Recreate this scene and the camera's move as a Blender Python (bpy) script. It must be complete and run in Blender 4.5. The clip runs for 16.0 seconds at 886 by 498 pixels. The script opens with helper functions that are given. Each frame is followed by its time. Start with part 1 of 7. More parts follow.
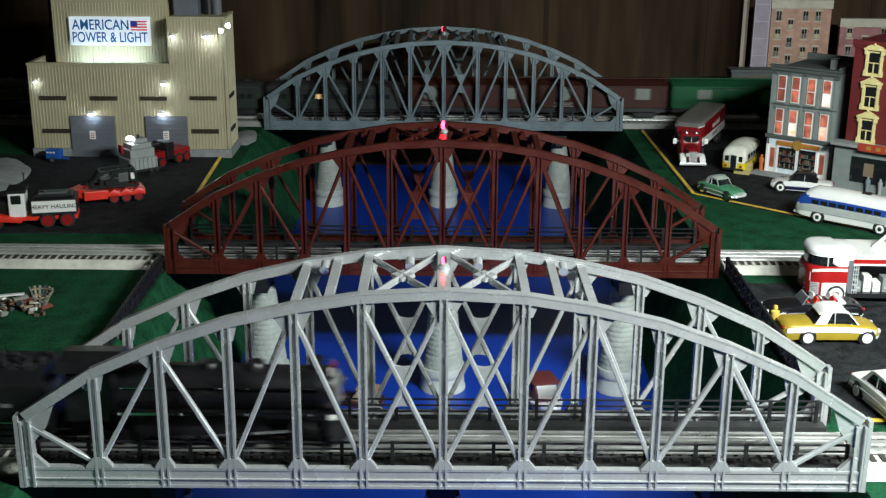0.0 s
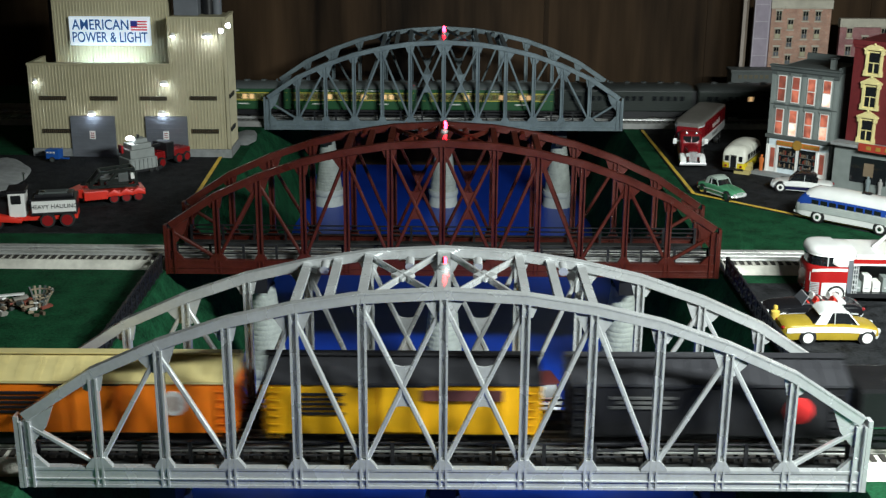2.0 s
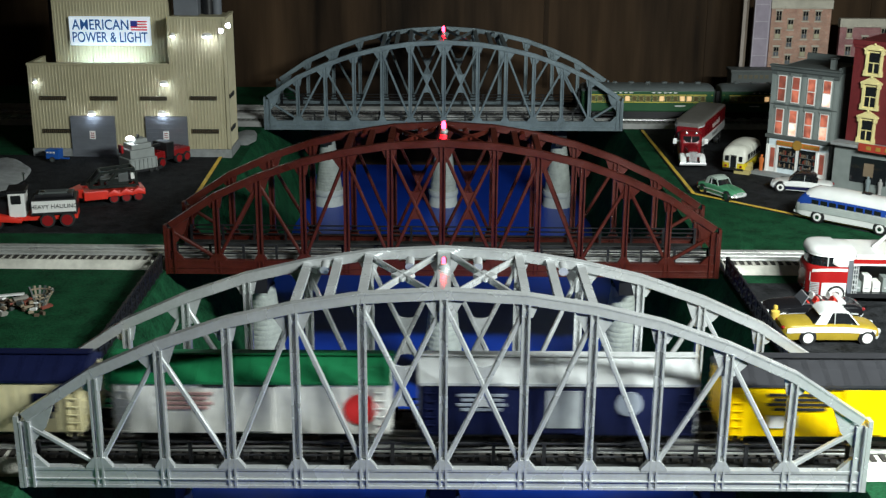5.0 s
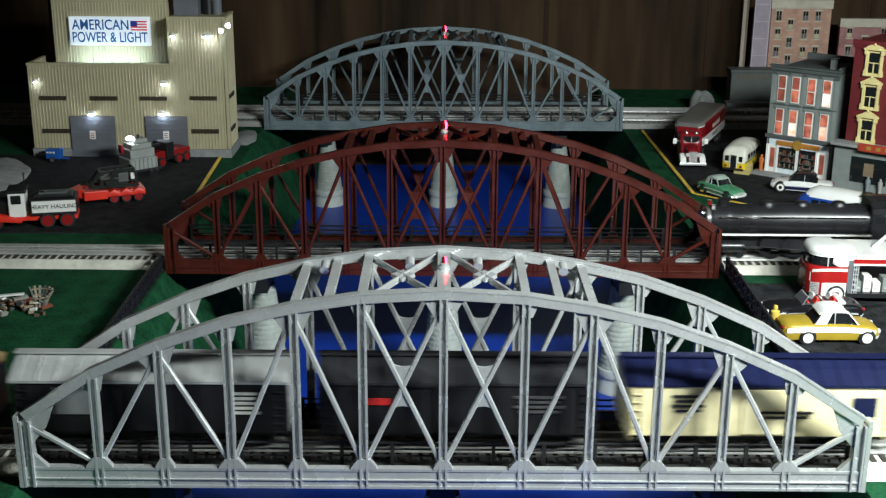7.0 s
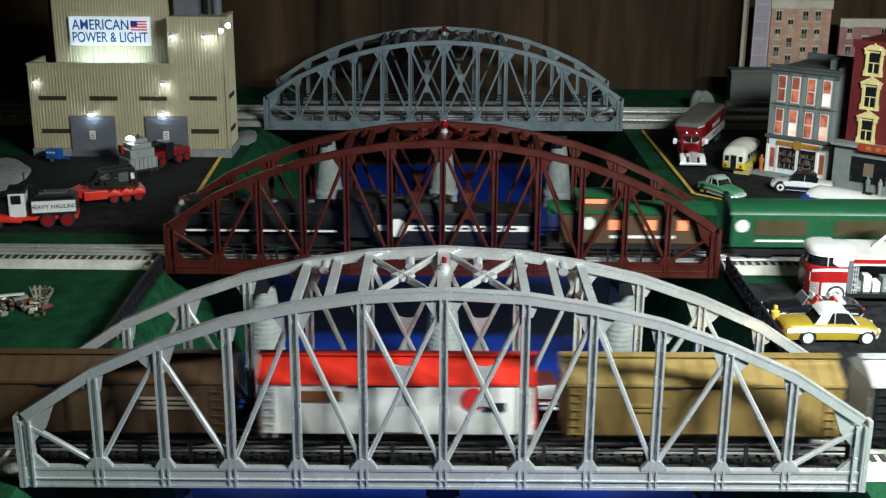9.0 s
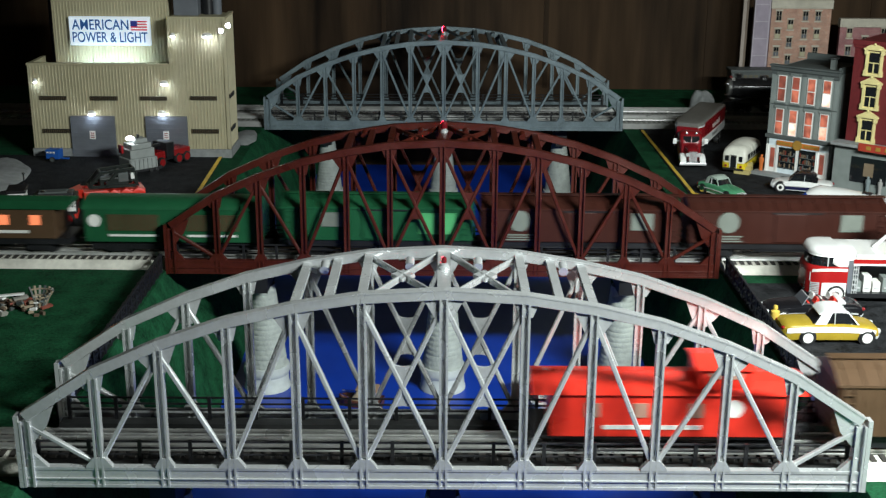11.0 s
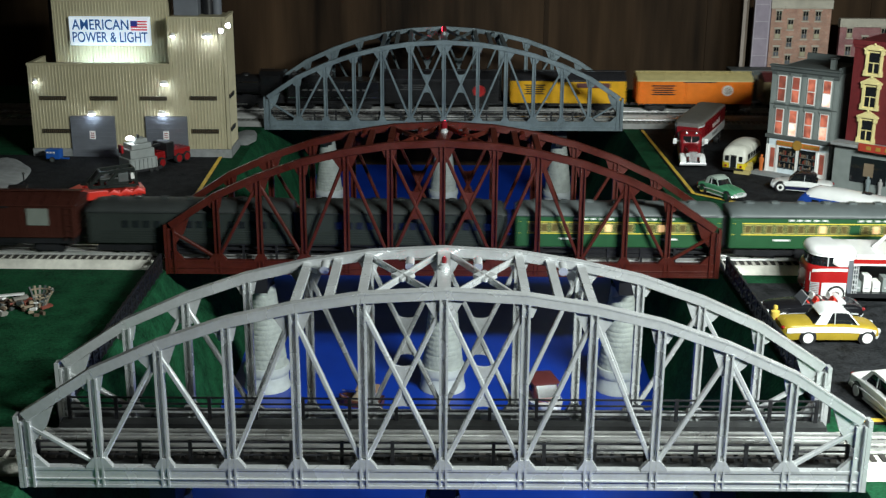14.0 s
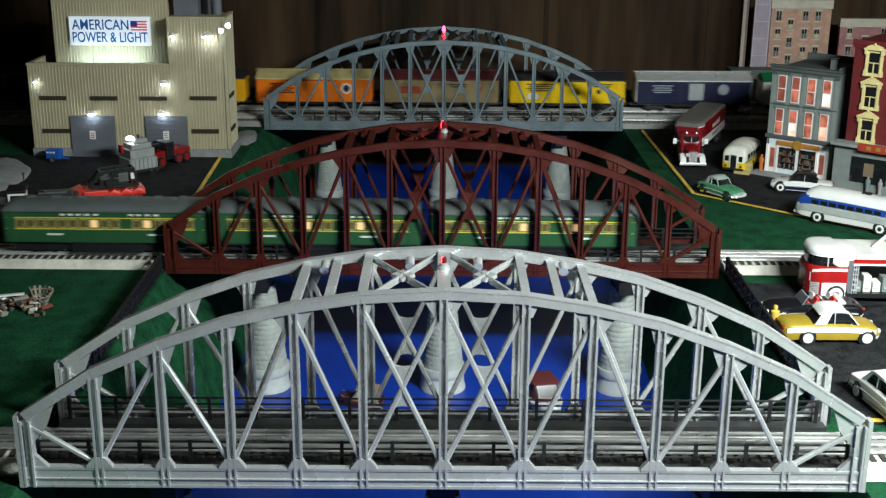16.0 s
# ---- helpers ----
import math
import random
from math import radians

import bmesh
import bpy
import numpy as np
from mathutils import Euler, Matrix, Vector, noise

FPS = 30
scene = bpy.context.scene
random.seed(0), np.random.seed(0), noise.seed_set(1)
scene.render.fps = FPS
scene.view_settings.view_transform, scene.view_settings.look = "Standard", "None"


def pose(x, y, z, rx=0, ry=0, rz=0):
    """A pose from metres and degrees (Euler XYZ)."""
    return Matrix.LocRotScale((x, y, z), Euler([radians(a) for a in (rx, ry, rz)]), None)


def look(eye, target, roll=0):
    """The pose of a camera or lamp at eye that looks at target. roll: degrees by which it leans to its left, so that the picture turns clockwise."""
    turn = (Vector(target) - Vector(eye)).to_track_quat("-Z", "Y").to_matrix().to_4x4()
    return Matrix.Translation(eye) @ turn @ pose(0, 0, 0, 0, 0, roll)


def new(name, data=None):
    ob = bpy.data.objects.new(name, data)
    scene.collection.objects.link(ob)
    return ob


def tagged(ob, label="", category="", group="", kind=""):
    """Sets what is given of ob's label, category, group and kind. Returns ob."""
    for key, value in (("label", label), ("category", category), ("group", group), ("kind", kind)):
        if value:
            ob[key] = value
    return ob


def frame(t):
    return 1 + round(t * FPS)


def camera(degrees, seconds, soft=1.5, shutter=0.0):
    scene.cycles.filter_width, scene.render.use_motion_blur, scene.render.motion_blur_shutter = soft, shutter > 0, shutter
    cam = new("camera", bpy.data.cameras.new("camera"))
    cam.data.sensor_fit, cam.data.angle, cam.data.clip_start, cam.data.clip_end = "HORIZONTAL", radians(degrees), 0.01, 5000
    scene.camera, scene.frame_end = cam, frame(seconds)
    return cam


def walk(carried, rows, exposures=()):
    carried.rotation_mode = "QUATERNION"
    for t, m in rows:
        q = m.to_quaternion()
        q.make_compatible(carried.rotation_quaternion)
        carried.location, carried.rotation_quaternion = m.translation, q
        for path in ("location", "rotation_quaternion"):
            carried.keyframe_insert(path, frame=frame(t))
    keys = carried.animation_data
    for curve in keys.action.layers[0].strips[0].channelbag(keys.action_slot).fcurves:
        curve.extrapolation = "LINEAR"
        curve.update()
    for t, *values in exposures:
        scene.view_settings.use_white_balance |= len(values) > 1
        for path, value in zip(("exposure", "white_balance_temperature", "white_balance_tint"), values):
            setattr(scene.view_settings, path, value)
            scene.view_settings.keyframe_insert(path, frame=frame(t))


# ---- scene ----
# ================= camera =================
cam = camera(40.2, 16.0, soft=1.35, shutter=0.5)
EYE = (-0.002, -0.986, 0.542)
TARGET = (-0.00117, -0.03313, 0.23863)
walk(cam, [(0.0, look(EYE, TARGET, 0.36)), (16.0, look(EYE, TARGET, 0.36))])

# ================= light =================
world = bpy.data.worlds.new("room_dark")
world.use_nodes = True
world.node_tree.nodes["Background"].inputs[0].default_value = (0.55, 0.6, 0.7, 1)
world.node_tree.nodes["Background"].inputs[1].default_value = 0.008
scene.world = world
scene.view_settings.exposure = 0.0


def area_lamp(name, eye, target, sx, sy, watts, color):
    data = bpy.data.lights.new(name, "AREA")
    data.shape, data.size, data.size_y, data.energy, data.color = "RECTANGLE", sx, sy, watts, color
    ob = new(name, data)
    ob.matrix_basis = look(eye, target)
    return ob


def point_lamp(name, at, watts, color, radius=0.004):
    data = bpy.data.lights.new(name, "POINT")
    data.energy, data.color, data.shadow_soft_size = watts, color, radius
    ob = new(name, data)
    ob.location = at
    return ob


area_lamp("room_lamp_light", (0.80, -0.51, 0.80), (0.70, 0.27, 0.0), 0.6, 0.06, 43.0, (0.91, 1.0, 0.97))

# ================= materials =================


def mat(name, color, rough=0.5, metal=0.0, scale=60.0, vary=0.25, bump=0.0, bump_scale=None, spread=0.0, coat=0.0):
    """Paint, plastic, felt or metal with grain at two scales; spread: difference between pieces."""
    m = bpy.data.materials.new(name)
    m.use_nodes = True
    nt = m.node_tree
    bs = nt.nodes["Principled BSDF"]
    bs.inputs["Metallic"].default_value = metal
    bs.inputs["Coat Weight"].default_value = coat
    tex = nt.nodes.new("ShaderNodeTexCoord")
    n1, n2 = nt.nodes.new("ShaderNodeTexNoise"), nt.nodes.new("ShaderNodeTexNoise")
    n1.inputs["Scale"].default_value, n1.inputs["Detail"].default_value = scale, 5
    n2.inputs["Scale"].default_value, n2.inputs["Detail"].default_value = scale * 0.13, 3
    for n in (n1, n2):
        nt.links.new(tex.outputs["Object"], n.inputs["Vector"])
    add = nt.nodes.new("ShaderNodeMath")
    add.operation = "ADD"
    nt.links.new(n1.outputs["Fac"], add.inputs[0])
    nt.links.new(n2.outputs["Fac"], add.inputs[1])
    last = add.outputs[0]
    if spread:
        info = nt.nodes.new("ShaderNodeObjectInfo")
        mul = nt.nodes.new("ShaderNodeMath")
        mul.operation = "MULTIPLY_ADD"
        nt.links.new(info.outputs["Random"], mul.inputs[0])
        mul.inputs[1].default_value = spread
        nt.links.new(last, mul.inputs[2])
        last = mul.outputs[0]
    ramp = nt.nodes.new("ShaderNodeMapRange")
    ramp.inputs["From Min"].default_value, ramp.inputs["From Max"].default_value = 0.7, 1.3 + spread
    ramp.inputs["To Min"].default_value, ramp.inputs["To Max"].default_value = 1 - vary, 1 + vary
    nt.links.new(last, ramp.inputs["Value"])
    mix = nt.nodes.new("ShaderNodeVectorMath")
    mix.operation = "SCALE"
    mix.inputs[0].default_value = color
    nt.links.new(ramp.outputs[0], mix.inputs["Scale"])
    nt.links.new(mix.outputs[0], bs.inputs["Base Color"])
    rr = nt.nodes.new("ShaderNodeMapRange")
    rr.inputs["From Min"].default_value, rr.inputs["From Max"].default_value = 0.3, 0.7
    rr.inputs["To Min"].default_value, rr.inputs["To Max"].default_value = max(0.03, rough - 0.1), min(1, rough + 0.1)
    nt.links.new(n2.outputs["Fac"], rr.inputs["Value"])
    nt.links.new(rr.outputs[0], bs.inputs["Roughness"])
    if bump:
        n3 = nt.nodes.new("ShaderNodeTexNoise")
        n3.inputs["Scale"].default_value, n3.inputs["Detail"].default_value = bump_scale or scale * 3, 4
        nt.links.new(tex.outputs["Object"], n3.inputs["Vector"])
        b = nt.nodes.new("ShaderNodeBump")
        b.inputs["Strength"].default_value, b.inputs["Distance"].default_value = bump, 0.002
        nt.links.new(n3.outputs["Fac"], b.inputs["Height"])
        nt.links.new(b.outputs[0], bs.inputs["Normal"])
    return m


def glow(name, color, strength, base=(0.8, 0.8, 0.8)):
    m = bpy.data.materials.new(name)
    m.use_nodes = True
    bs = m.node_tree.nodes["Principled BSDF"]
    bs.inputs["Base Color"].default_value = (*base, 1)
    bs.inputs["Emission Color"].default_value = (*color, 1)
    bs.inputs["Emission Strength"].default_value = strength
    return m


def glass(name, color=(0.75, 0.82, 0.85), rough=0.03):
    m = bpy.data.materials.new(name)
    m.use_nodes = True
    bs = m.node_tree.nodes["Principled BSDF"]
    bs.inputs["Base Color"].default_value = (*color, 1)
    bs.inputs["Roughness"].default_value = rough
    bs.inputs["Transmission Weight"].default_value = 1.0
    return m


def wood_wall(name):
    """Dark stained panelling with upright grain."""
    m = mat(name, (0.044, 0.026, 0.014), 0.7, 0, 5, 0.9, 0.15, 60)
    nt = m.node_tree
    nt.nodes["Principled BSDF"].inputs["Specular IOR Level"].default_value = 0.12
    tex = [n for n in nt.nodes if n.type == "TEX_COORD"][0]
    mp = nt.nodes.new("ShaderNodeMapping")
    mp.inputs["Scale"].default_value = (4.0, 4.0, 0.35)
    nt.links.new(tex.outputs["Object"], mp.inputs["Vector"])
    for n in nt.nodes:
        if n.type == "TEX_NOISE":
            nt.links.new(mp.outputs[0], n.inputs["Vector"])
    return m


M = {}
M["silver"] = mat("silver_paint", (0.60, 0.615, 0.618), 0.24, 0.50, 200, 0.09, 0.06, 900)
M["silver_far"] = mat("blue_grey_silver_paint", (0.165, 0.21, 0.23), 0.40, 0.25, 160, 0.2, 0.15, 700)
M["oxide"] = mat("oxide_red_paint", (0.060, 0.0095, 0.0055), 0.36, 0.0, 160, 0.28, 0.15, 700)
M["black"] = mat("black_plastic", (0.012, 0.012, 0.014), 0.42, 0, 80, 0.3, 0.05)
M["steel"] = mat("rail_steel", (0.68, 0.68, 0.66), 0.33, 0.65, 120, 0.15)
M["tie"] = mat("dark_tie", (0.03, 0.026, 0.022), 0.7, 0, 150, 0.4, 0.2, spread=0.3)
M["tie_grey"] = mat("weathered_grey_tie", (0.13, 0.13, 0.12), 0.8, 0, 150, 0.4, 0.2, spread=0.3)
M["ballast"] = mat("pale_roadbed", (0.62, 0.60, 0.53), 0.8, 0, 90, 0.22, 0.5, 700)
M["ballast_grey"] = mat("grey_roadbed", (0.30, 0.30, 0.29), 0.8, 0, 90, 0.22, 0.5, 700)
M["grass"] = mat("green_felt", (0.011, 0.070, 0.030), 0.95, 0, 260, 0.6, 0.9, 900)
M["asphalt"] = mat("black_asphalt", (0.022, 0.023, 0.025), 0.85, 0, 380, 0.85, 0.8, 900)
M["yellow_line"] = mat("yellow_road_paint", (0.75, 0.50, 0.06), 0.6, 0, 150, 0.25, 0.2)
M["water"] = mat("blue_painted_water", (0.005, 0.045, 0.40), 0.4, 0, 12, 0.18, 0.12, 40)
for key in ("grass", "asphalt"):
    M[key].node_tree.nodes["Principled BSDF"].inputs["Specular IOR Level"].default_value = 0.08
M["stone"] = mat("pale_grey_stone", (0.36, 0.39, 0.36), 0.85, 0, 70, 0.22, 0.45, 260)
M["stone_smooth"] = mat("pale_grey_cap", (0.44, 0.47, 0.46), 0.7, 0, 80, 0.15, 0.2)
M["wood_wall"] = wood_wall("dark_panelling")
M["room"] = mat("dim_room_paint", (0.20, 0.18, 0.15), 0.8, 0, 5, 0.15, 0.1)
M["floor"] = mat("dark_carpet", (0.06, 0.05, 0.045), 0.95, 0, 60, 0.3, 0.3)
M["white"] = mat("white_paint", (0.80, 0.79, 0.76), 0.35, 0, 80, 0.06)
M["white_gloss"] = mat("white_enamel", (0.82, 0.82, 0.80), 0.18, 0, 80, 0.04, coat=0.4)
M["red"] = mat("red_enamel", (0.26, 0.010, 0.012), 0.3, 0, 80, 0.1)
M["red_bright"] = mat("bright_red_paint", (0.72, 0.035, 0.02), 0.35, 0, 80, 0.1)
M["trim"] = mat("bright_plated_trim", (0.74, 0.75, 0.76), 0.25, 0.35, 60, 0.05)
M["chrome"] = mat("chrome", (0.75, 0.76, 0.78), 0.15, 1.0, 60, 0.05)
M["tyre"] = mat("black_rubber", (0.015, 0.015, 0.015), 0.7, 0, 200, 0.3)
M["glass"] = mat("dark_window_glass", (0.012, 0.014, 0.016), 0.06, 0, 40, 0.2, coat=0.3)
M["grey_paint"] = mat("grey_paint", (0.20, 0.225, 0.215), 0.65, 0, 60, 0.15, 0.1)
M["grey_dark"] = mat("dark_grey_paint", (0.075, 0.086, 0.084), 0.65, 0, 60, 0.15, 0.1)
M["grey_door"] = mat("grey_door_paint", (0.13, 0.14, 0.16), 0.6, 0, 60, 0.12)
M["concrete"] = mat("grey_concrete", (0.26, 0.27, 0.27), 0.85, 0, 80, 0.25, 0.4)
M["siding"] = mat("tan_siding", (0.43, 0.385, 0.25), 0.55, 0, 50, 0.1, 0.05)
M["lamp_white"] = glow("white_lamp", (0.9, 0.95, 1.0), 14)
M["beacon"] = glow("red_beacon_light", (1.0, 0.012, 0.03), 40, (0.5, 0.02, 0.02))
M["beacon_off"] = mat("red_beacon_lens", (0.14, 0.008, 0.012), 0.15, 0, 40, 0.1)

# ================= mesh helpers =================


def box(bm, x0, y0, z0, x1, y1, z1, m=None):
    v = [bm.verts.new((x, y, z)) for z in (z0, z1) for x, y in ((x0, y0), (x1, y0), (x1, y1), (x0, y1))]
    for f in ((3, 2, 1, 0), (4, 5, 6, 7), (0, 1, 5, 4), (1, 2, 6, 5), (2, 3, 7, 6), (3, 0, 4, 7)):
        bm.faces.new([v[i] for i in f])
    if m is not None:
        for q in v:
            q.co = m @ q.co
    return v


def loft(bm, rings, cap=True):
    """Joins closed rings of equal count with faces."""
    vs = [[bm.verts.new(p) for p in r] for r in rings]
    n = len(vs[0])
    for a, b in zip(vs, vs[1:]):
        for i in range(n):
            bm.faces.new((a[i], a[(i + 1) % n], b[(i + 1) % n], b[i]))
    if cap:
        bm.faces.new(vs[0][::-1])
        bm.faces.new(vs[-1])
    return vs


def frame_axes(p0, p1, side):
    d = (Vector(p1) - Vector(p0)).normalized()
    s = Vector(side)
    s = (s - d * s.dot(d)).normalized()
    return d, s, d.cross(s)


def bar(bm, p0, p1, w, h, side=(0, 1, 0)):
    """Square bar; w along side, h across it."""
    d, s, u = frame_axes(p0, p1, side)
    q = [s * w / 2 * a + u * h / 2 * b for a, b in ((-1, -1), (1, -1), (1, 1), (-1, 1))]
    loft(bm, [[Vector(p) + k for k in q] for p in (p0, p1)])


def rod(bm, p0, p1, w, h, side=(0, 1, 0), c=0.22):
    """Bar with chamfered edges."""
    d, s, u = frame_axes(p0, p1, side)
    a, b, k = w / 2, h / 2, min(w, h) * c
    q = [(-a + k, -b), (a - k, -b), (a, -b + k), (a, b - k), (a - k, b), (-a + k, b), (-a, b - k), (-a, -b + k)]
    loft(bm, [[Vector(p) + s * x + u * y for x, y in q] for p in (p0, p1)])


def ibeam(bm, p0, p1, w, h, t, side=(0, 1, 0)):
    """Rolled section: flanges across u at both ends, web along u."""
    d, s, u = frame_axes(p0, p1, side)
    a, b = w / 2, h / 2
    prof = [(-a, -b), (a, -b), (a, -b + t), (t / 2, -b + t), (t / 2, b - t), (a, b - t), (a, b), (-a, b), (-a, b - t), (-t / 2, b - t), (-t / 2, -b + t), (-a, -b + t)]
    rings = [[Vector(p) + s * x + u * y for x, y in prof] for p in (p0, p1)]
    vs = [[bm.verts.new(p) for p in r] for r in rings]
    n = len(prof)
    for i in range(n):
        bm.faces.new((vs[0][i], vs[0][(i + 1) % n], vs[1][(i + 1) % n], vs[1][i]))
    for r, flip in ((vs[0], True), (vs[1], False)):
        for idx in ((0, 1, 2, 3, 10, 11), (3, 4, 9, 10), (4, 5, 6, 7, 8, 9)):
            f = [r[i] for i in idx]
            bm.faces.new(f[::-1] if flip else f)


def tube(bm, p0, p1, r0, r1=None, seg=12, cap=True):
    r1 = r0 if r1 is None else r1
    d = (Vector(p1) - Vector(p0)).normalized()
    s = Vector((0, 0, 1)) if abs(d.z) < 0.9 else Vector((1, 0, 0))
    s = (s - d * s.dot(d)).normalized()
    u = d.cross(s)
    loft(bm, [[Vector(p) + (s * math.cos(k * math.tau / seg) + u * math.sin(k * math.tau / seg)) * r for k in range(seg)] for p, r in ((p0, r0), (p1, r1))], cap)


def lathe(bm, at, prof, seg=20, axis="z"):
    rings = []
    for r, h in prof:
        ring = []
        for k in range(seg):
            a = k * math.tau / seg
            c, s = r * math.cos(a), r * math.sin(a)
            p = {"z": (c, s, h), "y": (s, h, c), "x": (h, c, s)}[axis]
            ring.append(Vector(at) + Vector(p))
        rings.append(ring)
    loft(bm, rings)


def plate(bm, poly, y0, y1):
    """A flat plate in x, z with thickness in y."""
    loft(bm, [[(x, y, z) for x, z in poly] for y in (y0, y1)])


def plate_h(bm, poly, z0, z1):
    loft(bm, [[(x, y, z) for x, y in poly] for z in (z0, z1)])


def fan(bm, mid, pts, y0, y1):
    """A flat plate built as a fan round one point, for hollowed outlines."""
    a = [[bm.verts.new((x, y, z)) for x, z in [mid] + pts] for y in (y0, y1)]
    for i in range(1, len(pts)):
        bm.faces.new((a[0][0], a[0][i], a[0][i + 1]))
        bm.faces.new((a[1][0], a[1][i + 1], a[1][i]))
    n = len(pts) + 1
    for i in range(n):
        bm.faces.new((a[0][i], a[1][i], a[1][(i + 1) % n], a[0][(i + 1) % n]))


def link(name, bm, material, smooth=False, bevel=0.0, m=None):
    if bevel:
        bmesh.ops.bevel(bm, geom=bm.edges[:], offset=bevel, segments=2, affect="EDGES", profile=0.6, clamp_overlap=True)
    bmesh.ops.recalc_face_normals(bm, faces=bm.faces[:])
    me = bpy.data.meshes.new(name)
    bm.to_mesh(me)
    bm.free()
    if smooth:
        me.polygons.foreach_set("use_smooth", [True] * len(me.polygons))
        me.set_sharp_from_angle(angle=radians(38))
    me.materials.append(material)
    ob = new(name, me)
    if m is not None:
        ob.matrix_basis = m
    return ob


def part(name, bm, material, parent, label="", smooth=False, bevel=0.0):
    ob = link(name, bm, material, smooth, bevel)
    ob.parent = parent
    if label:
        ob["label"] = label
    return ob


def again(ob, m, parent=None):
    """One more piece on the same mesh."""
    o = new(ob.name.split(".")[0], ob.data)
    o.parent = parent or ob.parent
    o.matrix_basis = m
    return o


def B():
    return bmesh.new()


def thing(name, m, label, category, group="", kind=""):
    ob = new(name)
    ob.empty_display_size = 0.02
    ob.matrix_basis = m
    return tagged(ob, label, category, group, kind)


def boxpart(name, parent, mt, x0, y0, z0, x1, y1, z1, label="", bevel=0.0, m=None):
    bm = B()
    box(bm, x0, y0, z0, x1, y1, z1, m)
    return part(name, bm, mt, parent, label, bevel=bevel)


def writing(name, text, size, mt, parent, m, extrude=0.0003, align="CENTER", width=0.0, bold=0.0):
    """Raised lettering in the built-in font, turned into a mesh."""
    cu = bpy.data.curves.new(name, "FONT")
    cu.body, cu.size, cu.extrude, cu.align_x, cu.align_y = text, size, extrude, align, "CENTER"
    cu.offset = bold
    tmp = new(name, cu)
    me = bpy.data.meshes.new_from_object(tmp.evaluated_get(bpy.context.evaluated_depsgraph_get()))
    bpy.data.objects.remove(tmp)
    me.materials.clear()
    me.materials.append(mt)
    if width:
        xs = [v.co.x for v in me.vertices]
        k, mid = width / (max(xs) - min(xs)), (max(xs) + min(xs)) / 2
        for v in me.vertices:
            v.co.x = (v.co.x - mid) * k
    ob = new(name, me)
    ob.parent = parent
    ob.matrix_basis = m
    return ob


# ================= the layout board =================
RIM, BANK, WATER_Z = 0.386, 0.315, -0.2
X_END, Y_FRONT, Y_BACK = 2.9, -0.3, 2.06


def ground():
    xs = [-X_END, -1.6, -1.0, -0.7, -0.55, -0.47, -0.42, -RIM, -0.372, -0.352, -0.333, -BANK, -0.29]
    xs = xs + [-x for x in xs[::-1]]
    ys = [Y_FRONT + (Y_BACK - Y_FRONT) * i / 80 for i in range(81)]
    bm = B()
    grid = []
    for y in ys:
        row = []
        for x in xs:
            a = abs(x)
            if a >= RIM:
                z = 0.0
            elif a <= 0.30:
                z = WATER_Z - 0.02
            else:
                k = (RIM - a) / (RIM - BANK)
                z = WATER_Z * k * (0.75 + 0.25 * k)
            dx = noise.noise((x * 9, y * 7, 3.1)) * 0.012 if 0.3 < a < RIM - 0.005 else 0
            row.append(bm.verts.new((x + dx, y, z)))
        grid.append(row)
    for r0, r1 in zip(grid, grid[1:]):
        for i in range(len(xs) - 1):
            bm.faces.new((r0[i], r0[i + 1], r1[i + 1], r1[i]))
    tagged(link("ground", bm, M["grass"], smooth=True), "green felt grass sheet with a steep river valley", "ground", kind="structure")
    bm = B()
    box(bm, -0.36, Y_FRONT, WATER_Z - 0.012, 0.36, Y_BACK, WATER_Z)
    tagged(link("water", bm, M["water"]), "flat deep blue painted river in the valley", "water", kind="structure")
    bm = B()
    for x0, x1 in ((-X_END, -0.40), (0.40, X_END)):
        box(bm, x0, Y_FRONT, -0.30, x1, Y_FRONT + 0.02, -0.004)
    box(bm, -0.40, Y_FRONT - 0.001, -0.30, 0.40, Y_FRONT + 0.019, WATER_Z - 0.014)
    tagged(link("board_front", bm, M["floor"]), "dark board along the front of the layout", "board", kind="structure")


def slab(name, poly, z0, z1, mt, label, category, kind="structure"):
    bm = B()
    plate_h(bm, poly, z0, z1)
    return tagged(link(name, bm, mt), label, category, kind=kind)


ground()
slab("road", [(-1.3, 0.775), (-0.427, 0.785), (-0.418, 1.05), (-0.425, 1.29), (-1.3, 1.30)], -0.003, 0.0015, M["asphalt"], "black asphalt yard before the power plant", "road")
slab("road", [(0.420, 1.555), (0.425, 1.04), (0.68, 0.795), (0.95, 0.77), (1.5, 0.77), (1.5, 1.57), (0.42, 1.57)], -0.003, 0.0015, M["asphalt"], "black asphalt town street with yellow edge line", "road")
slab("road", [(0.413, 0.135), (0.413, 0.567), (1.5, 0.572), (1.5, 0.135)], -0.003, 0.0015, M["asphalt"], "black asphalt car park beside the river fence", "road")


def stripe(p, q, w):
    d = (Vector(q) - Vector(p)).normalized()
    n = Vector((-d.y, d.x)) * w / 2
    p, q = Vector(p), Vector(q)
    slab("road_marking", [tuple(p - n), tuple(q - n), tuple(q + n), tuple(p + n)], 0.0015, 0.0022, M["yellow_line"], "worn yellow painted road edge line", "road marking")


stripe((-0.429, 1.29), (-0.421, 1.0), 0.0065)
stripe((0.424, 1.556), (0.432, 1.036), 0.0062)
stripe((0.432, 1.036), (0.70, 0.79), 0.0062)
stripe((0.41, 0.142), (0.80, 0.142), 0.007)

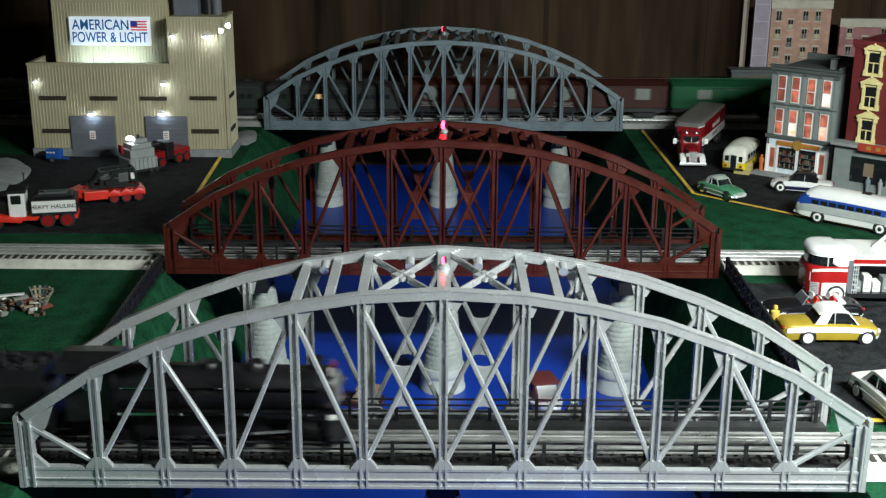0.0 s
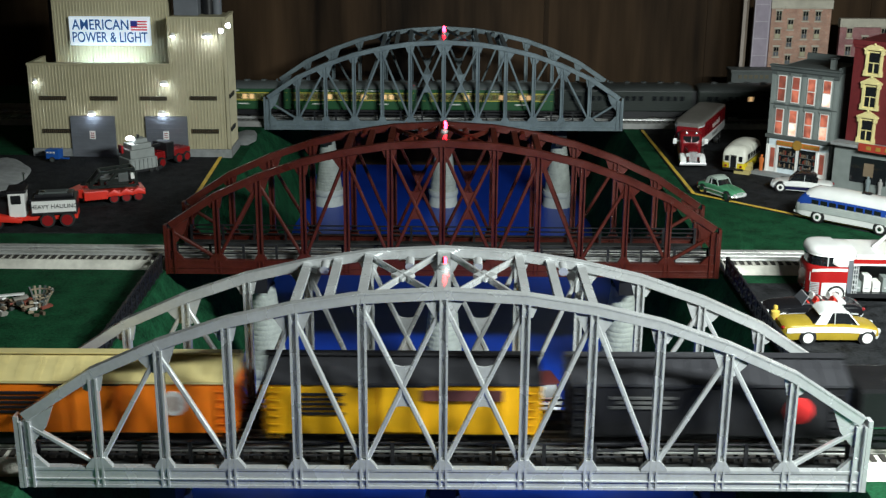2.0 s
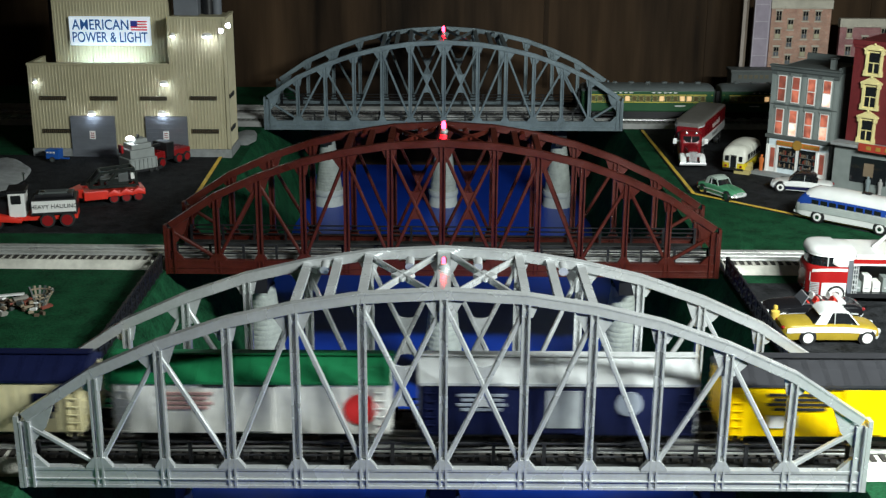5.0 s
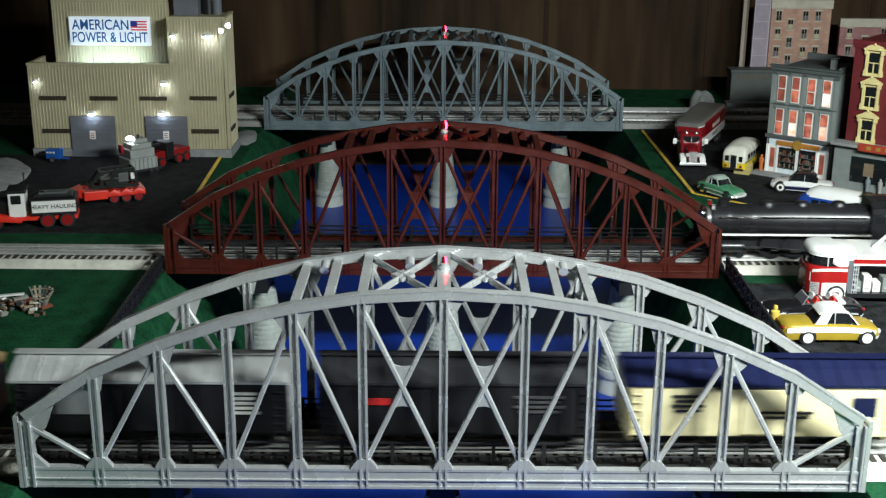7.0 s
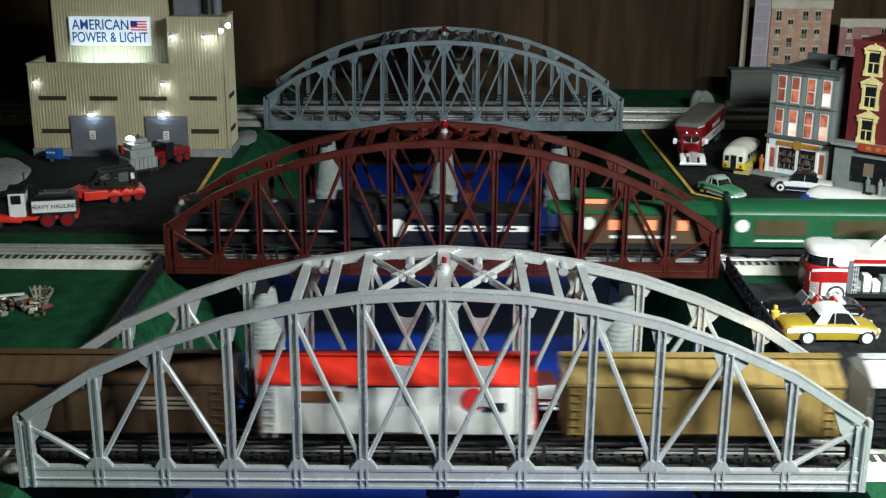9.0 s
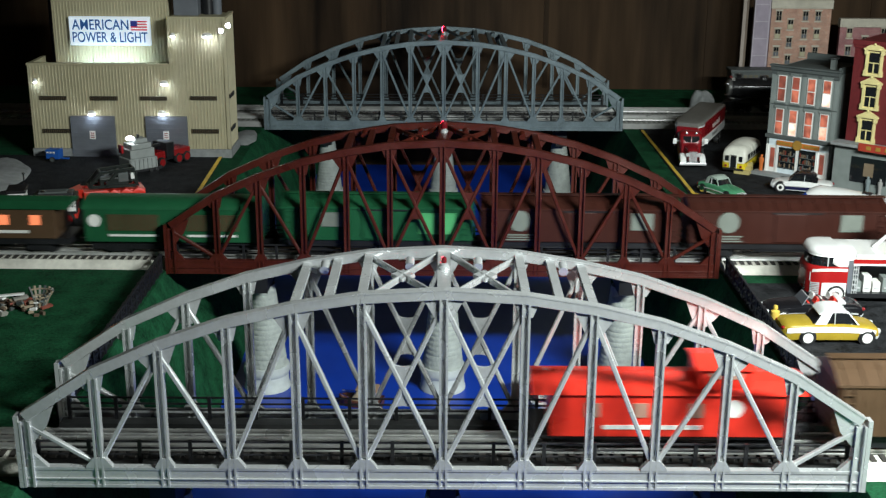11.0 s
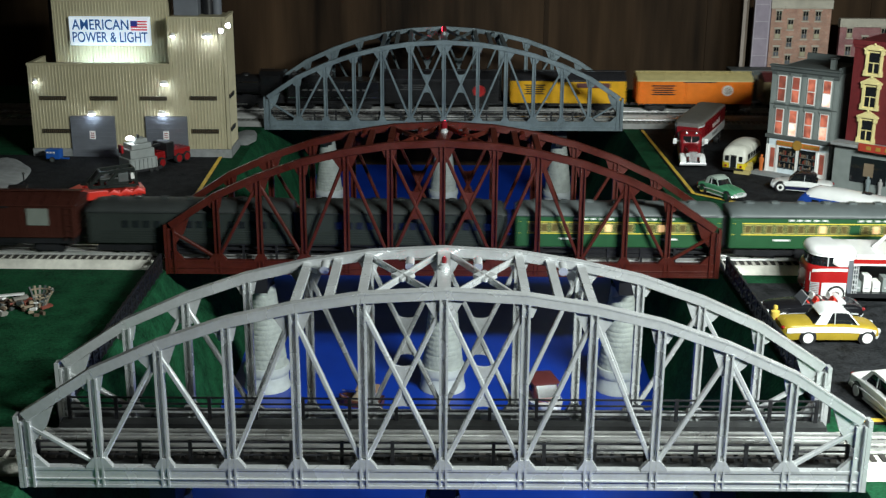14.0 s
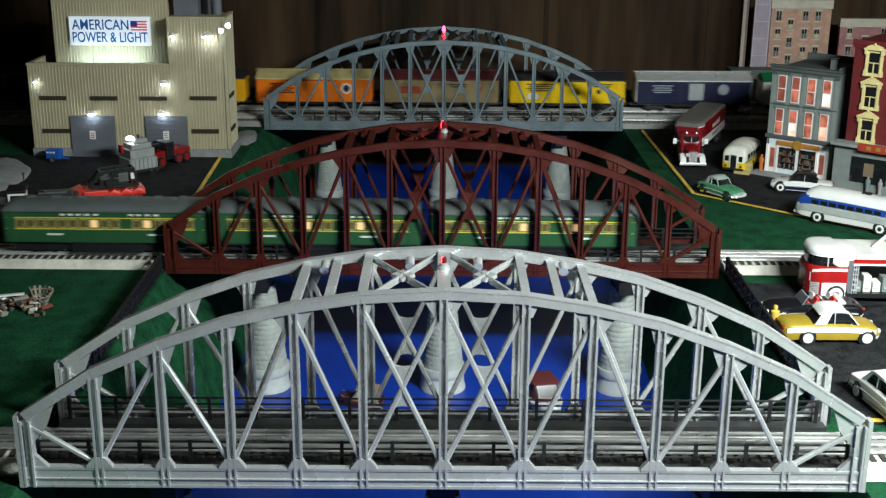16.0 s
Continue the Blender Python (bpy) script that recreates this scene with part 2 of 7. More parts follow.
# room around the board
def room():
    for nm, b, mt, lab, cat in (
        ("wall_north", (-3.2, 2.075, -0.95, 3.2, 2.15, 1.6), M["wood_wall"], "dark brown wood panelled wall behind the layout", "wall"),
        ("wall_south", (-3.2, -2.6, -0.95, 3.2, -2.5, 1.6), M["room"], "plain dim wall behind the viewer", "wall"),
        ("wall_west", (-3.3, -2.6, -0.95, -3.2, 2.15, 1.6), M["room"], "plain dim side wall of the room", "wall"),
        ("wall_east", (3.2, -2.6, -0.95, 3.3, 2.15, 1.6), M["room"], "plain dim side wall of the room", "wall"),
        ("floor", (-3.3, -2.6, -1.0, 3.3, 2.15, -0.95), M["floor"], "dark carpeted floor under the layout", "floor"),
        ("ceiling", (-3.3, -2.6, 1.6, 3.3, 2.15, 1.65), M["room"], "plain dim ceiling of the room", "ceiling")):
        bm = B()
        box(bm, *b)
        tagged(link(nm, bm, mt), lab, cat, kind="structure")
    lamp = thing("ceiling_lamp", pose(0.80, -0.54, 0.83), "long white hanging strip lamp", "lamp")
    boxpart("housing", lamp, M["white"], -0.4, -0.06, 0, 0.4, 0.06, 0.05, bevel=0.004)
    for x in (-0.3, 0.3):
        boxpart("hanger", lamp, M["chrome"], x - 0.003, -0.003, 0.05, x + 0.003, 0.003, 0.75)
    wall = bpy.data.objects["wall_north"]
    bm = B()
    box(bm, -0.006, 0, -0.0, 0.006, 0.004, 1.55)
    p0 = part("panel_batten", bm, M["wood_wall"], wall)
    p0.matrix_basis = pose(-3.0, 2.072, 0)
    for i in range(1, 15):
        again(p0, pose(-3.0 + i * 0.407, 2.072, 0))


room()
# ================= arch bridges =================
PX = [0.0, 0.0715, 0.131, 0.1905, 0.2512, 0.3105, 0.374]
PZ = [0.1925, 0.1885, 0.1790, 0.1650, 0.1435, 0.1165, 0.0745]


def truss(br, y, mt):
    """One side of the bridge, in the plane y."""
    xs = [-x for x in PX[:0:-1]] + PX
    zs = PZ[:0:-1] + PZ
    ch = 0.0102
    for i in range(len(xs) - 1):
        bm = B()
        a, b = Vector((xs[i], y, zs[i] - ch / 2)), Vector((xs[i + 1], y, zs[i + 1] - ch / 2))
        e = (b - a).normalized() * 0.0005
        odd = 0.0003 * (i % 2)
        n = Vector((-e.z, 0, e.x)).normalized()
        rod(bm, a - e, b + e, 0.0078 + odd, ch - 0.001, c=0.06)
        bar(bm, a - e * 1.3 + n * (ch / 2 - 0.0008), b + e * 1.3 + n * (ch / 2 - 0.0008), 0.0086 + odd, 0.0014)
        part("top_chord", bm, mt, br)
    bm = B()
    ibeam(bm, (-0.381, y, 0.010), (0.381, y, 0.010), 0.0075, 0.020, 0.0026)
    part("bottom_chord", bm, mt, br)
    for i, (x, z) in enumerate(zip(xs, zs)):
        w = 0.0100 if i in (0, 12) else 0.0077
        bm = B()
        ibeam(bm, (x, y, 0.0004), (x, y, z - ch * 0.93), w * 1.12, w, 0.0019, side=(0, 1, 0))
        part("post", bm, mt, br)
        if i in (0, 12):
            s = -1 if i == 0 else 1
            bm = B()
            bar(bm, (x + s * 0.0075, y, 0.0), (x + s * 0.0075, y, z - 0.004), 0.0105, 0.004)
            part("end_plate", bm, mt, br)
    diag = [(-6, 1, -5, 0), (-5, 0, -4, 1), (-4, 1, -3, 0), (-3, 0, -2, 1), (-2, 1, -1, 0), (-1, 0, 0, 1), (-1, 1, 0, 0)]
    for a, ta, b, tb in diag:
        for s in (-1, 1):
            pts = []
            for k, top in ((a, ta), (b, tb)):
                pts.append(Vector((PX[-k] * s, y, PZ[-k] - 0.013 if top else 0.021)))
            d = (pts[1] - pts[0]).normalized()
            bm = B()
            rod(bm, pts[0] + d * 0.002, pts[1] - d * 0.002, 0.0050 if ta else 0.0044, 0.0045)
            part("diagonal", bm, mt, br)
    for s in (-1, 1):
        # crossing plates of the middle panels, hollowed top and bottom
        a, b = Vector((PX[1] * s, 0.021)), Vector((0, PZ[0] - 0.013))
        c, d = Vector((PX[1] * s, PZ[1] - 0.013)), Vector((0, 0.021))
        k = 0.5
        mid = (a + b) / 2
        for v in (-1, 1):
            h = 0.025
            half = h * abs(b.x - a.x) / abs(b.y - a.y)
            arc = [(mid.x + half * 0.95 * math.cos(q), mid.y + v * (h - half * 0.55 * math.sin(q))) for q in [math.pi * j / 8 for j in range(9)]]
            bm = B()
            fan(bm, (mid.x, mid.y), arc, y - 0.0012, y + 0.0012)
            part("gusset_plate", bm, mt, br)
    for i, x in enumerate(xs):
        zt = zs[i] - ch
        sl = [0, 0]
        if 0 < i < 12:
            dz0 = (zs[i - 1] - zs[i]) / (xs[i] - xs[i - 1])
            dz1 = (zs[i + 1] - zs[i]) / (xs[i + 1] - xs[i])
            w, h = (0.019, 0.021) if i % 2 == 0 or i == 6 else (0.011, 0.012)
            bm = B()
            plate(bm, [(x - w, zt + dz0 * w + 0.002), (x, zt + 0.002), (x + w, zt + dz1 * w + 0.002), (x + w * 0.8, zt + dz1 * w - 0.003), (x + 0.006, zt - h), (x - 0.006, zt - h), (x - w * 0.8, zt + dz0 * w - 0.003)], y - 0.0016, y + 0.0016)
            part("gusset_plate", bm, mt, br)
            bm = B()
            w = 0.0118 if i % 2 else 0.0085
            plate(bm, [(x - w, 0.0195), (x + w, 0.0195), (x + w, 0.0215), (x + w * 0.45, 0.0295), (x - w * 0.45, 0.0295), (x - w, 0.0215)], y - 0.0042, y + 0.0016)
            part("gusset_plate", bm, mt, br)
        else:
            s = 1 if i == 0 else -1
            bm = B()
            plate(bm, [(x, zt), (x + s * 0.026, zt + 0.0155), (x + s * 0.018, zt - 0.006), (x + s * 0.005, zt - 0.022), (x, zt - 0.022)], y - 0.0018, y + 0.0018)
            part("gusset_plate", bm, mt, br)
            bm = B()
            plate(bm, [(x, 0.0195), (x + s * 0.018, 0.0195), (x + s * 0.005, 0.033), (x, 0.033)], y - 0.0032, y + 0.0016)
            part("gusset_plate", bm, mt, br)


def arch_bridge(m, width, mt, label, tracks, deck_mt):
    br = thing("arch_bridge", m, label, "bridge", "model arch bridges")
    truss(br, 0.0, mt)
    truss(br, width, mt)
    zt = lambda k: PZ[k] - 0.004
    # sway bracing between the two arches
    for s in (-1, 1):
        for x, z in ((PX[2], zt(2)), ((PX[1] + PX[2]) / 2, (zt(1) + zt(2)) / 2), (PX[1], zt(1))):
            bm = B()
            ibeam(bm, (s * x, 0.004, z - 0.002), (s * x, width - 0.004, z - 0.002), 0.0078, 0.0065, 0.0013, side=(1, 0, 0))
            part("strut", bm, mt, br)
        for y0, y1 in ((0.004, width - 0.004), (width - 0.004, 0.004)):
            bm = B()
            rod(bm, (s * (PX[1] - 0.004), y0, zt(1) - 0.004), (s * 0.007, y1, zt(0) - 0.004), 0.0065, 0.003, side=(0, 0, 1))
            part("brace", bm, mt, br)
        bm = B()
        plate_h(bm, [(s * 0.0375 + a * 0.011, width / 2 + b * 0.013) for a, b in ((-1, 0), (0, -1), (1, 0), (0, 1))], zt(1) - 0.003, zt(1) + 0.0005)
        part("brace_plate", bm, mt, br)
        for x, k in ((PX[1] * 0.45, 0), (PX[2] * 0.86, 1)):
            bm = B()
            tube(bm, (s * x, width - 0.012, zt(k) - 0.006), (s * x, width - 0.024, zt(k) - 0.009), 0.0045, 0.0045, 14)
            part("lamp_socket", bm, mt, br, smooth=True)
        # knee braces below the struts at the far arch
        for k in (1, 2):
            bm = B()
            bar(bm, (s * PX[k], width - 0.004, zt(k) - 0.03), (s * PX[k], width - 0.03, zt(k) - 0.006), 0.004, 0.004, side=(1, 0, 0))
            part("knee_brace", bm, mt, br)
    bm = B()
    ibeam(bm, (0, 0.004, zt(0) - 0.003), (0, width - 0.004, zt(0) - 0.003), 0.012, 0.008, 0.0016, side=(1, 0, 0))
    part("strut", bm, mt, br)
    # deck, floor beams, walkways and railings
    bm = B()
    box(bm, -0.381, 0.005, 0.0035, 0.381, width - 0.005, 0.0095)
    part("deck", bm, deck_mt, br)
    for y in (0.0155, width - 0.0155):
        bm = B()
        box(bm, -0.378, y - 0.007, 0.0095, 0.378, y + 0.007, 0.0145)
        part("walkway", bm, deck_mt, br)
    for y in (0.014, width - 0.011):
        for h in (0.0245, 0.031, 0.0375):
            bm = B()
            tube(bm, (-0.372, y, h), (0.372, y, h), 0.00115, seg=6)
            part("railing", bm, M["black"], br)
        bm = B()
        box(bm, -0.0017, -0.0015, 0, 0.0017, 0.0015, 0.026)
        p = part("railing_post", bm, M["black"], br)
        n = 17
        for i in range(n):
            mm = pose(-0.37 + 0.74 * i / (n - 1), y, 0.0125)
            if i == 0:
                p.matrix_basis = mm
            else:
                again(p, mm)
    for yc in tracks:
        bm = B()
        box(bm, -0.0030, -0.026, 0.0095, 0.0030, 0.026, 0.0130)
        tie = part("tie", bm, M["tie"], br)
        for i in range(72):
            mm = pose(-0.376 + 0.752 * i / 71, yc, 0)
            if i:
                again(tie, mm)
            else:
                tie.matrix_basis = mm
        for dy in (-0.0159, 0, 0.0159):
            bm = B()
            ibeam(bm, (-0.383, yc + dy, 0.0163), (0.383, yc + dy, 0.0163), 0.0042, 0.0060, 0.0016)
            part("rail", bm, M["steel"], br)
    # angle irons on the lower chord; rivets along chords and posts
    bm = B()
    bar(bm, (-0.379, -0.0034, 0.0088), (0.379, -0.0034, 0.0088), 0.0020, 0.0011)
    part("angle_iron", bm, mt, br)
    bm = B()
    box(bm, -0.3795, -0.0029, 0.0027, 0.3795, -0.0010, 0.0173)
    part("web_plate", bm, mt, br)
    bm = B()

    def stud(x, y, z, r=0.00042):
        v = [bm.verts.new((x + a * r, y, z + b * r)) for a, b in ((-1, -1), (1, -1), (1, 1), (-1, 1))] + [bm.verts.new((x, y - r * 0.4, z))]
        for i in range(4):
            bm.faces.new((v[i], v[(i + 1) % 4], v[4]))

    for x in [-0.37 + 0.0036 * i for i in range(206)]:
        stud(x, -0.0029, 0.0058)
        stud(x, -0.0029, 0.0040)
    for y in (0.0, width):
        for s in (-1, 1):
            for i in range(6):
                for j in range(14):
                    u = (j + 0.5) / 14
                    x, z = PX[i] + (PX[i + 1] - PX[i]) * u, PZ[i] + (PZ[i + 1] - PZ[i]) * u
                    stud(s * x, y - 0.0040, z - 0.0030, 0.00034)
                    stud(s * x, y - 0.0040, z - 0.0082, 0.00034)
        for x, top in zip([-q for q in PX[:0:-1]] + PX, PZ[:0:-1] + PZ):
            n = int((top - 0.03) / 0.0042)
            for j in range(n):
                for dx in (-0.0026, 0.0026):
                    stud(x + dx, y - 0.0043, 0.024 + j * 0.0042, 0.00032)
    tagged(part("rivets", bm, mt, br), kind="stuff")
    return br


DECK = mat("grey_deck", (0.020, 0.021, 0.021), 0.6, 0, 120, 0.3, 0.1)
BR_W, BR_W2 = 0.120, 0.225
Y1, Y2, Y3 = 0.0, 0.609, 1.568
TA, TB, TC, TD = Y1 + 0.060, Y2 + 0.043, 1.625, 1.713
arch_bridge(pose(0, Y1, 0), BR_W, M["silver"], "bright silver steel arch truss bridge with one track", (0.06,), DECK)
arch_bridge(pose(-0.002, Y2, -0.004, 0, 0, -0.5), BR_W, M["oxide"], "rust red steel arch truss bridge with one track", (TB - Y2,), DECK)
arch_bridge(pose(0.0, Y3, -0.003, 0, 0, 0.6), BR_W2, M["silver_far"], "blue-grey silver double-track steel arch truss bridge", (TC - Y3, TD - Y3), DECK)

# ================= piers =================


def pier(x, y, top, group):
    p = thing("bridge_pier", pose(x, y, WATER_Z), "tapered grey rough stone bridge pier standing in the river", "pier", group)
    rnd = random.Random(int((x + 2) * 1000 + y * 77))
    bm = B()
    prof, h = [], 0.036
    H = top - WATER_Z
    n = 17
    for i in range(n):
        z0, z1 = h + (H - h) * i / n, h + (H - h) * (i + 1) / n
        r = 0.0305 - 0.0145 * (i / n)
        prof += [(r - 0.0003, z0), (r, z0 + 0.0015), (r - 0.0004, z1 - 0.0015)]
    rings = []
    for r, z in prof:
        rings.append([Vector((math.cos(a) * (r + rnd.uniform(-0.00035, 0.00035)), math.sin(a) * (r + rnd.uniform(-0.00035, 0.00035)), z)) for a in [k * math.tau / 22 for k in range(22)]])
    loft(bm, rings)
    part("shaft", bm, M["stone"], p, smooth=True)
    bm = B()
    lathe(bm, (0, 0, 0), [(0.034, 0), (0.034, 0.004), (0.0325, 0.006), (0.0315, 0.022), (0.033, 0.024), (0.0345, 0.03), (0.033, 0.037), (0.029, 0.038)], 28)
    part("base", bm, M["stone_smooth"], p, smooth=True)
    # shade over the pier head, put in as a black block
    bm = B()
    box(bm, -0.012, -0.045, H - 0.001, 0.012, 0.045, -WATER_Z - 0.001 if y < 1 else -WATER_Z - 0.001)
    part("cap_beam", bm, M["black"], p, "black block for the shaded pier head under the bridge")


for yc, top in ((0.06, -0.037), (0.669, -0.037), (1.68, -0.052)):
    for x in (-0.26, 0.0, 0.26):
        pier(x, yc, top, "stone piers under the bridges")

# ================= track on the board =================


def track(name, x0, x1, y, mt, lift=0.0, turn=0.0, half=0.033, tie_mt=None):
    t = thing(name, pose(0, 0, lift, 0, 0, turn), "straight three-rail track on pale roadbed with dark ties", "railway track", "tracks", "structure")
    bm = B()
    prof = [(y + s * (half + a), b) for s, row in ((-1, ((.0115, 0), (.0105, .002), (.001, .0115), (0, .0125))), (1, ((0, .0125), (.001, .0115), (.0105, .002), (.0115, 0)))) for a, b in row]
    loft(bm, [[(x, a, b) for a, b in prof] for x in (x0, x1)])
    part("roadbed", bm, mt, t)
    bm = B()
    box(bm, -0.0026, -0.030, 0.0115, 0.0026, 0.030, 0.0139)
    tie_mt = tie_mt or M["tie"]
    tie, rest = part("tie", bm, tie_mt, t), B()
    n, first = int((x1 - x0) / 0.0108), True
    for i in range(n):
        x = x0 + (x1 - x0) * (i + 0.5) / n
        if abs(x) > 0.95:
            box(rest, x - 0.0026, y - 0.030, 0.0115, x + 0.0026, y + 0.030, 0.0139)
        elif first:
            tie.matrix_basis, first = pose(x, y, 0), False
        else:
            again(tie, pose(x, y, 0))
    tagged(part("tie_rest", rest, tie_mt, t), kind="stuff")
    for dy in (-0.0159, 0, 0.0159):
        bm = B()
        ibeam(bm, (x0, y + dy, 0.0170), (x1, y + dy, 0.0170), 0.0042, 0.0050, 0.0014)
        part("rail", bm, M["steel"], t)


for y, mt, lift, turn in ((TA, M["ballast"], 0, 0), (TB, M["ballast"], -0.002, -0.5), (TC, M["ballast_grey"], -0.003, 0), (TD, M["ballast_grey"], -0.003, 0)):
    d = 0.001 if y == TD else 0
    far = (0.040 if y == TC else 0.033, M["tie_grey"]) if y > 1 else ()
    track("railway_track", -1.9, -0.386, y + d, mt, lift + d, turn, *far)
    track("railway_track", 0.386, 1.5 if y != TA else 1.3, y + d, mt, lift + d, turn, *far)
# ================= rolling stock =================
RAIL = 0.0195
PAL = {}


def paint(name, c, rough=0.42):
    if name not in PAL:
        PAL[name] = mat(name, c, rough, 0, 70, 0.13, 0.05, 200)
        PAL[name].node_tree.nodes["Principled BSDF"].inputs["Specular IOR Level"].default_value = 0.28
    return PAL[name]


def truck(car, x, wheel_r=0.0085):
    bm = B()
    for s in (-1, 1):
        plate(bm, [(x - 0.021, 0.009), (x - 0.014, 0.014), (x + 0.014, 0.014), (x + 0.021, 0.009), (x + 0.014, 0.005), (x - 0.014, 0.005)], s * 0.0225 - 0.0022, s * 0.0225 + 0.0022)
    box(bm, x - 0.005, -0.022, 0.008, x + 0.005, 0.022, 0.018)
    t = part("truck", bm, M["black"], car)
    for dx in (-0.0145, 0.0145):
        bm = B()
        for s in (-1, 1):
            lathe(bm, (x + dx, s * 0.0165, wheel_r), [(wheel_r, -0.002), (wheel_r + 0.001, -0.0018 * s), (wheel_r, 0.002)], 16, "y")
        tube(bm, (x + dx, -0.016, wheel_r), (x + dx, 0.016, wheel_r), 0.0016, seg=6)
        part("wheelset", bm, M["black"], t)


def coupler(car, L):
    for s in (-1, 1):
        bm = B()
        box(bm, min(s * (L / 2 - 0.004), s * (L / 2 + 0.011)), -0.003, 0.011, max(s * (L / 2 - 0.004), s * (L / 2 + 0.011)), 0.003, 0.017)
        part("coupler", bm, M["black"], car)


def boxcar(label, side, roof, marks=(), L=0.2525, eave=0.0705, top=0.0855, ends=None, doors=True, group="freight train cars"):
    car = thing("boxcar", Matrix(), label, "boxcar", group)
    W, z0 = 0.032, 0.0195
    bm = B()
    box(bm, -L / 2, -W, z0, L / 2, W, eave)
    part("body", bm, side, car, bevel=0.0012)
    # ribbed ends
    for s in (-1, 1):
        bm = B()
        box(bm, min(s * (L / 2 - 0.001), s * (L / 2 + 0.0012)), -W + 0.002, z0 + 0.002, max(s * (L / 2 - 0.001), s * (L / 2 + 0.0012)), W - 0.002, eave - 0.001)
        e = part("car_end", bm, ends or side, car)
        for i in range(6):
            bm = B()
            z = z0 + 0.007 + i * 0.0075
            tube(bm, (s * (L / 2 + 0.001), -W + 0.004, z), (s * (L / 2 + 0.001), W - 0.004, z), 0.002, seg=6)
            part("end_rib", bm, ends or side, e, smooth=True)
    # upright board or panel ribs on the sides
    n = 25
    bm = B()
    for s in (-1, 1):
        for i in range(n + 1):
            x = -L / 2 + 0.004 + (L - 0.008) * i / n
            box(bm, x - 0.0004, s * W - 0.0005, z0 + 0.002, x + 0.0004, s * W + 0.0005, eave - 0.002)
    tagged(part("side_ribs", bm, side, car), kind="stuff")
    if doors:
        for s in (-1, 1):
            bm = B()
            box(bm, -0.02, s * (W + 0.0012) - 0.0012, z0 + 0.003, 0.02, s * (W + 0.0012) + 0.0012, eave - 0.003)
            d = part("door", bm, side, car, bevel=0.0008)
            bm = B()
            box(bm, -0.045, s * (W + 0.001) - 0.001, eave - 0.003, 0.025, s * (W + 0.001) + 0.001, eave - 0.0012)
            part("door_track", bm, M["black"], car)
    # peaked roof with seams and running board
    ov = 0.0018
    prof = [(-W - ov, eave - 0.001), (-W - ov, eave + 0.0015), (-W * 0.5, eave + (top - eave) * 0.66), (0, top), (W * 0.5, eave + (top - eave) * 0.66), (W + ov, eave + 0.0015), (W + ov, eave - 0.001)]
    bm = B()
    loft(bm, [[(x, a, b) for a, b in prof] for x in (-L / 2 - 0.002, L / 2 + 0.002)])
    part("roof", bm, roof, car)
    bm = B()
    for i in range(15):
        x = -L / 2 + 0.006 + (L - 0.012) * i / 14
        for a, b in zip(prof[1:6], prof[2:6]):
            bar(bm, (x, a[0], a[1] + 0.0004), (x, b[0], b[1] + 0.0004), 0.0014, 0.0014, side=(1, 0, 0))
    tagged(part("roof_seams", bm, roof, car), kind="stuff")
    bm = B()
    box(bm, -L / 2 - 0.004, -0.005, top + 0.0012, L / 2 + 0.004, 0.005, top + 0.0026)
    for i in range(9):
        x = -L / 2 + 0.01 + (L - 0.02) * i / 8
        box(bm, x - 0.001, -0.004, top - 0.002, x + 0.001, 0.004, top + 0.0014)
    part("roof_walk", bm, roof, car)
    for s, sx in ((-1, -1), (-1, 1), (1, -1), (1, 1)):
        bm = B()
        x = sx * (L / 2 - 0.009)
        for dx in (-0.005, 0.005):
            box(bm, x + dx - 0.0005, s * (W + 0.0016) - 0.0005, z0 - 0.003, x + dx + 0.0005, s * (W + 0.0016) + 0.0005, eave - 0.002)
        for i in range(6):
            box(bm, x - 0.005, s * (W + 0.0016) - 0.0005, z0 + 0.002 + i * 0.008, x + 0.005, s * (W + 0.0016) + 0.0005, z0 + 0.003 + i * 0.008)
        part("ladder", bm, side, car)
    bm = B()
    box(bm, -L / 2 + 0.003, -0.006, 0.013, L / 2 - 0.003, 0.006, z0)
    box(bm, -0.05, -0.026, 0.0125, 0.045, 0.026, z0)
    box(bm, -L / 2 + 0.001, -W + 0.003, z0 - 0.003, L / 2 - 0.001, W - 0.003, z0)
    part("underframe", bm, M["black"], car)
    for x in (-L / 2 + 0.043, L / 2 - 0.043):
        truck(car, x)
    coupler(car, L)
    # lettering and emblems that cannot be read: plain bars and discs, on both sides
    for shape, x, z, w, h, mt in marks:
        for s in (-1, 1):
            yy = s * (W + (0.0027 if doors and abs(x) - w / 2 < 0.02 else 0.0009))
            bm = B()
            if shape == "disc":
                lathe(bm, (-s * x, yy, z), [(w / 2, -0.0009), (w / 2, 0.0009)], 20, "y")
            else:
                box(bm, -s * x - w / 2, yy - 0.0009, z - h / 2, -s * x + w / 2, yy + 0.0009, z + h / 2)
            part("emblem" if shape == "disc" else "lettering_bar", bm, mt, car)
    return car


def text_bars(x, z, n, w, mt, h=0.0022, gap=0.0048):
    return [("bar", x, z - i * gap, w * (1 - 0.18 * (i % 2)), h, mt) for i in range(n)]


